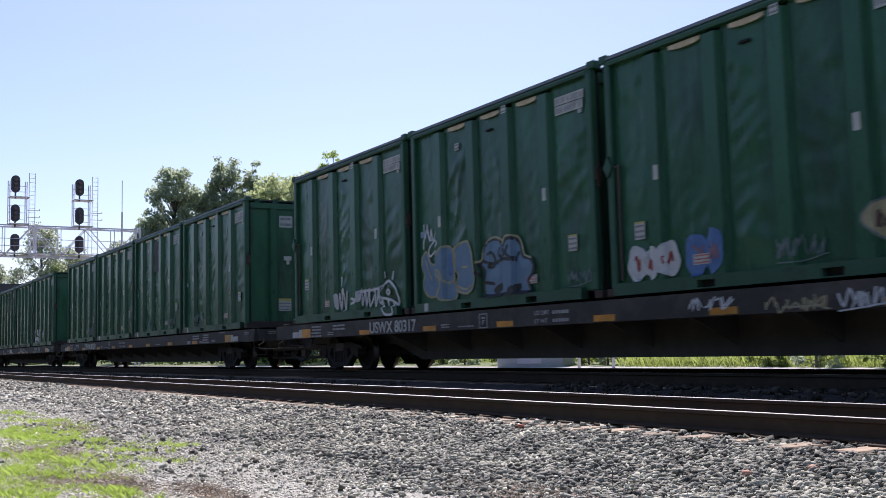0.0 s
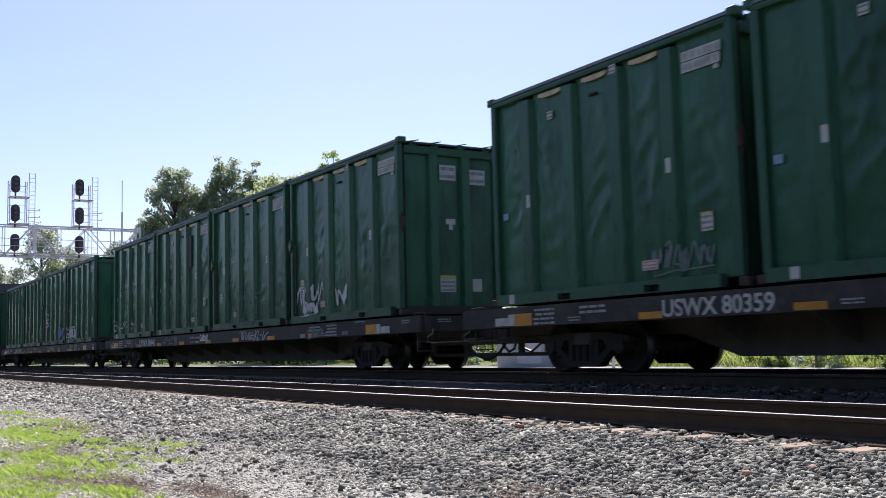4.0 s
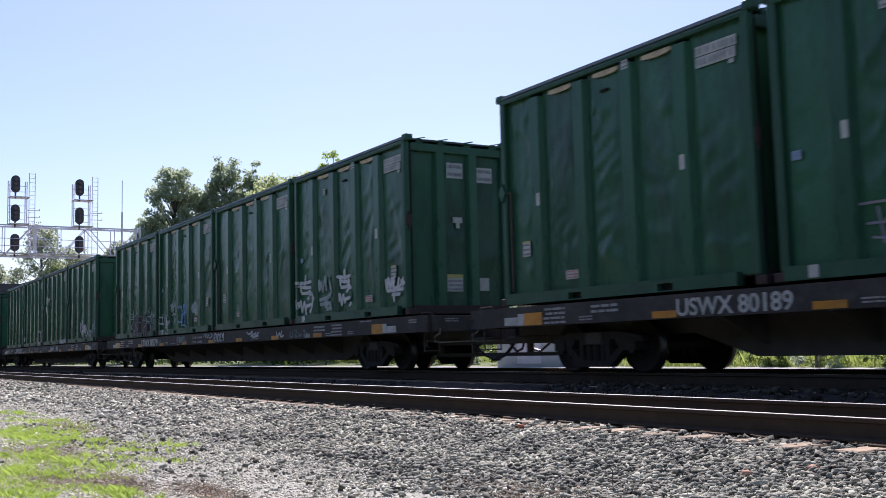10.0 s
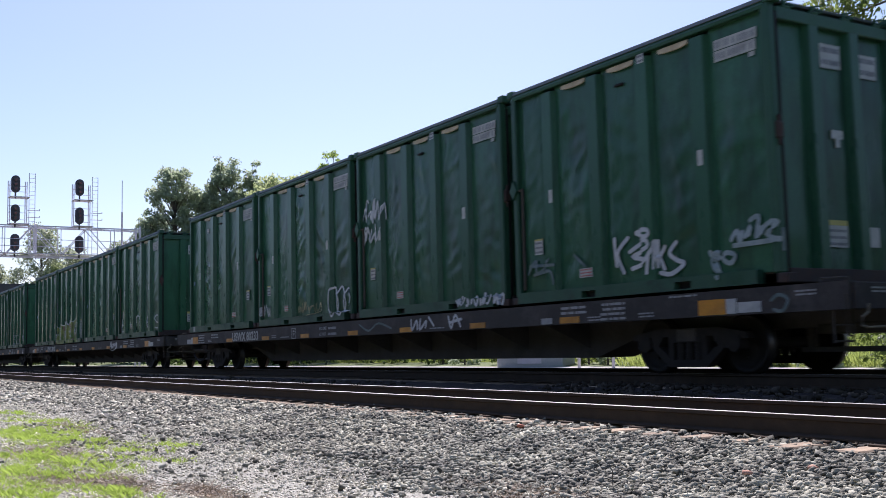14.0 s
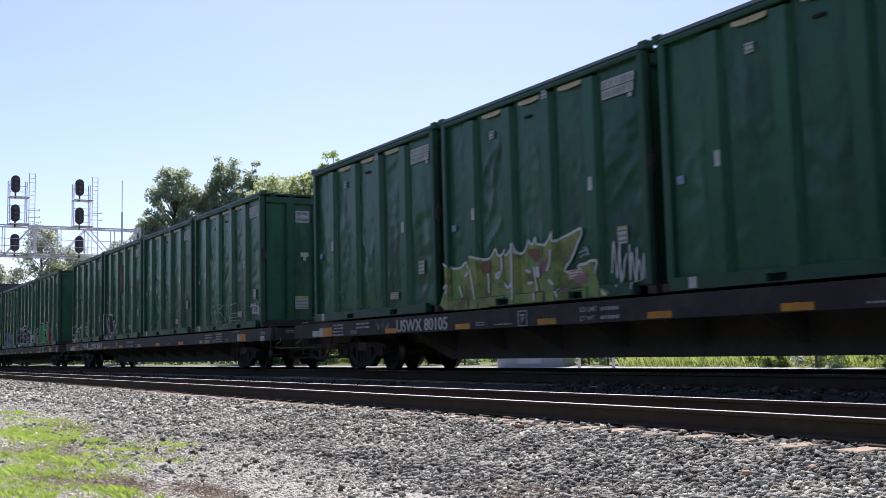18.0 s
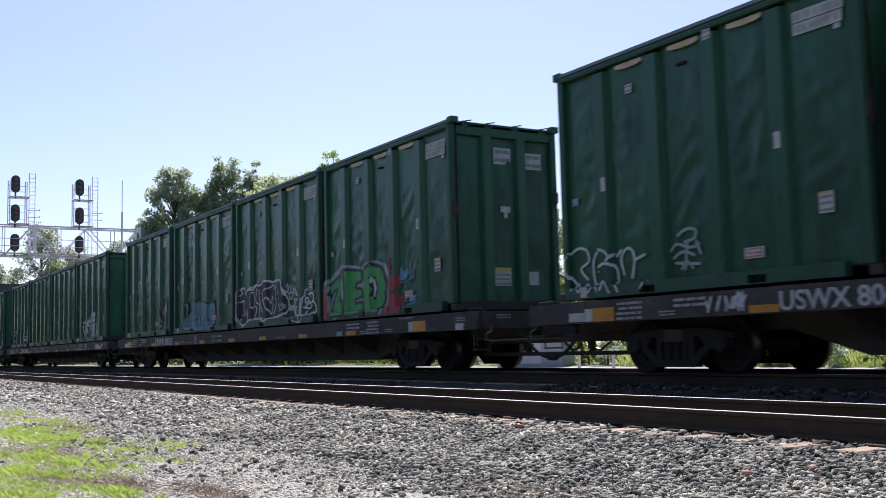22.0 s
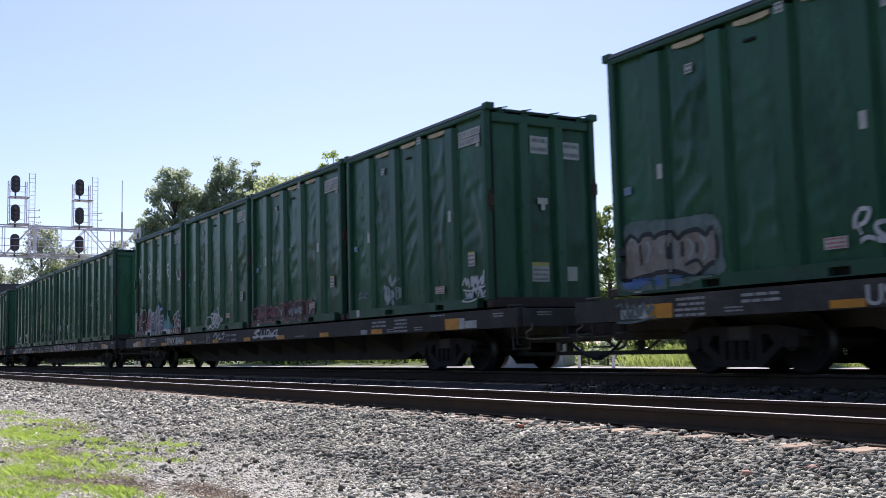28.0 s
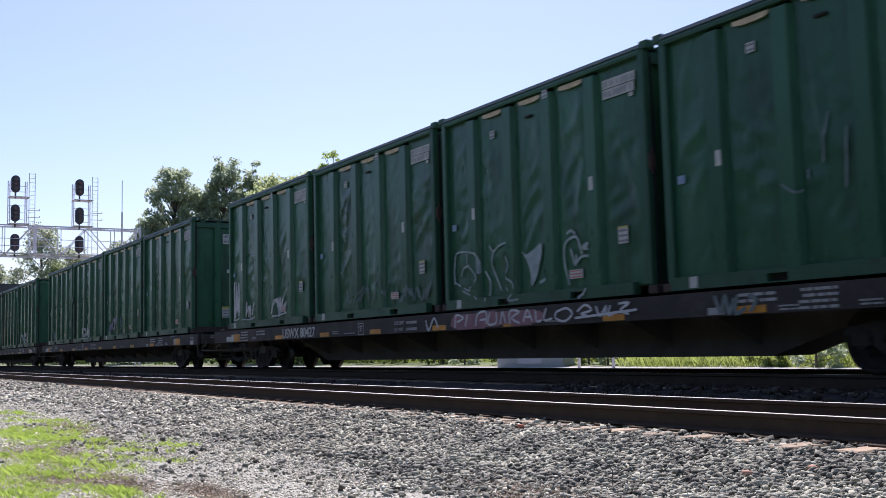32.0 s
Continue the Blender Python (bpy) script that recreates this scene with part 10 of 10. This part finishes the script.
stones("ballast", 81, ((lump, -9, -2.5, 3.5, 6.36, 1350, 0.0195, 1), (block, -15, -9, 3.4, 6.36, 1150, 0.021, 1), (block, -15, -2.5, 3.2, 6.36, 420, 0.014, 1), (block, -32, -15, 3.8, 6.36, 640, 0.028, 1), (block, -75, -32, 4.2, 6.4, 110, 0.045, 1), (block, -14, -5, 1.0, 4.4, 22, 0.017, 0), (block, -12.5, -7.0, 2.6, 4.2, 16, 0.022, 0), (lump, -14.0, -10.8, 2.35, 3.3, 75, 0.021, 0), (lump, -18, -12.5, 2.8, 4.4, 45, 0.028, 0), (block, -15, -2, 6.36, 6.9, 330, 0.024, 0), (block, -2.5, 8, 3.9, 6.36, 100, 0.032, 0)), STONE, "coarse grey broken ballast stones along the tracks")
stones("oily_ballast", 83, ((block, -18, -2, 6.95, 9.9, 150, 0.021, 0), (block, -40, -18, 6.95, 10.3, 42, 0.035, 0), (block, -80, -40, 6.95, 10.3, 20, 0.05, 0), (block, -14, 0, 9.9, 13.8, 70, 0.036, 0)), STONE_DARK, "oily ballast between the tracks, its colour darkened for the train's shade")
stones("fine_gravel", 82, ((chip, -14, -4.5, 1.0, 4.8, 2100, 0.0105, 2), (chip, -4.5, 3.0, 0.9, 4.6, 420, 0.012, 2), (chip, -26, -14, 1.2, 5.2, 480, 0.02, 2), (chip, -60, -26, 2.0, 5.2, 70, 0.05, 2), (chip, -40, -14, 4.6, 6.3, 90, 0.033, 0), (chip, -80, -40, 4.0, 6.3, 30, 0.06, 0)), STONE_PALE, "pale fine gravel on the trodden verge")
SALMON = surface("salmon_stone", (0.5, 0.26, 0.17), (0.6, 0.36, 0.26), rough=0.85, scale=9.0, fine=60.0, bump=0.4)
BRICK_RED = surface("brick_fragment", (0.42, 0.13, 0.07), (0.5, 0.2, 0.12), rough=0.9, scale=12.0, fine=80.0, bump=0.4)


def stray(x, y, r, material, name, label, category, seed):
    """One odd stone that lies on the ballast."""
    rng = np.random.default_rng(seed)
    v, f, _ = lump()
    v = (v + 0.3 * (rng.random(v.shape) - 0.5)) * np.array([1.3, 0.85, 0.55]) * r
    ob = tagged(new(name, fast_mesh(name, v, f, material)), label, category)
    ob.matrix_basis = pose(x, y, float(ground_top(x, y)) + r * 0.85, 12, 8, 30 * seed)


stray(-5.08, 5.47, 0.036, SALMON, "pink_stone", "salmon-pink stone lying among the grey ballast", "stone", 1)
stray(-4.78, 5.77, 0.034, SALMON, "pink_stone", "small salmon-pink stone lying among the grey ballast", "stone", 2)
stray(-8.8, 6.22, 0.04, BRICK_RED, "brick_fragment", "orange-red brick fragment at the edge of the ballast", "brick", 3)


def twig(x, y, dx, dy, h, bend):
    """A thin dry stalk standing in the ballast."""
    bm = bmesh.new()
    sweep(bm, [(0, 0, -0.03), (dx * 0.3, dy * 0.3, h * 0.35), (dx * 0.6 + bend, dy * 0.6, h * 0.7), (dx, dy, h)], 0.003, 5)
    sweep(bm, [(dx * 0.45, dy * 0.45, h * 0.5), (dx * 0.45 + 0.03, dy, h * 0.66)], 0.002, 5)
    ob = tagged(new("dry_twig", mesh_of("dry_twig", bm, BARK)), "thin dry weed stalk standing in the ballast", "twig", "dry stalks in the ballast")
    ob.matrix_basis = pose(x, y, float(ground_top(x, y)))


for x, y, dx, dy, h, bend in ((-5.45, 4.6, -0.05, 0.0, 0.2, 0.02), (-7.2, 4.2, 0.04, 0.02, 0.07, -0.01), (-6.6, 5.6, 0.12, 0.02, 0.03, 0.0), (-8.3, 6.1, -0.1, 0.04, 0.03, 0.01)):
    twig(x, y, dx, dy, h, bend)


def litter(x, y, z, w, h, seed):
    """A crumpled sheet of pale plastic caught on the ballast."""
    rnd = random.Random(seed)
    n, m = 7, 4
    bm = bmesh.new()
    top = [[bm.verts.new(((i / n - 0.5) * w + rnd.uniform(-0.01, 0.01), (j / m - 0.5) * 0.16 + rnd.uniform(-0.01, 0.01), h * rnd.uniform(0.15, 1.0))) for j in range(m + 1)] for i in range(n + 1)]
    low = [[bm.verts.new((v.co.x, v.co.y, v.co.z - 0.004)) for v in row] for row in top]
    for i in range(n):
        for j in range(m):
            bm.faces.new((top[i][j], top[i + 1][j], top[i + 1][j + 1], top[i][j + 1]))
            bm.faces.new((low[i][j + 1], low[i + 1][j + 1], low[i + 1][j], low[i][j]))
    ob = tagged(new("plastic_litter", mesh_of("plastic_litter", bm, WHITE)), "crumpled pale plastic litter lying beside the far track", "litter")
    ob.matrix_basis = pose(x, y, z, 0, 0, rnd.uniform(-20, 20))


litter(-27.0, 13.6, float(ground_top(-27.0, 13.6)), 0.7, 0.2, 5)


# ---------------------------------------------------------------- moving things
def motions():
    times = [float(k) for k in range(33)]
    for n, w in enumerate(wagons):
        x = S0 - PITCH_CAR * n + UC
        walk(w, [(t, pose(x + run(t), FAR_C, RAIL_Z)) for t in times])
        turn = [(t, run(t) / WR) for t in [k / 15.0 for k in range(481)]]
        for ax in [o for o in w.children if o.name.startswith("axle")]:
            x0 = ax.matrix_basis.translation.x
            walk(ax, [(t, Matrix.Translation((x0, 0, WR)) @ Matrix.Rotation(a, 4, "Y")) for t, a in turn])
    for c, n, u in boxes:
        x = S0 - PITCH_CAR * n + u
        walk(c, [(t, pose(x + run(t), FAR_C, 1.345)) for t in times])
    for car, at in cars:
        walk(car, [(t, pose(ROAD_X + 2.0, 17.6 + 15.5 * (t - at), ROAD_Z + 0.0)) for t in times])


motions()
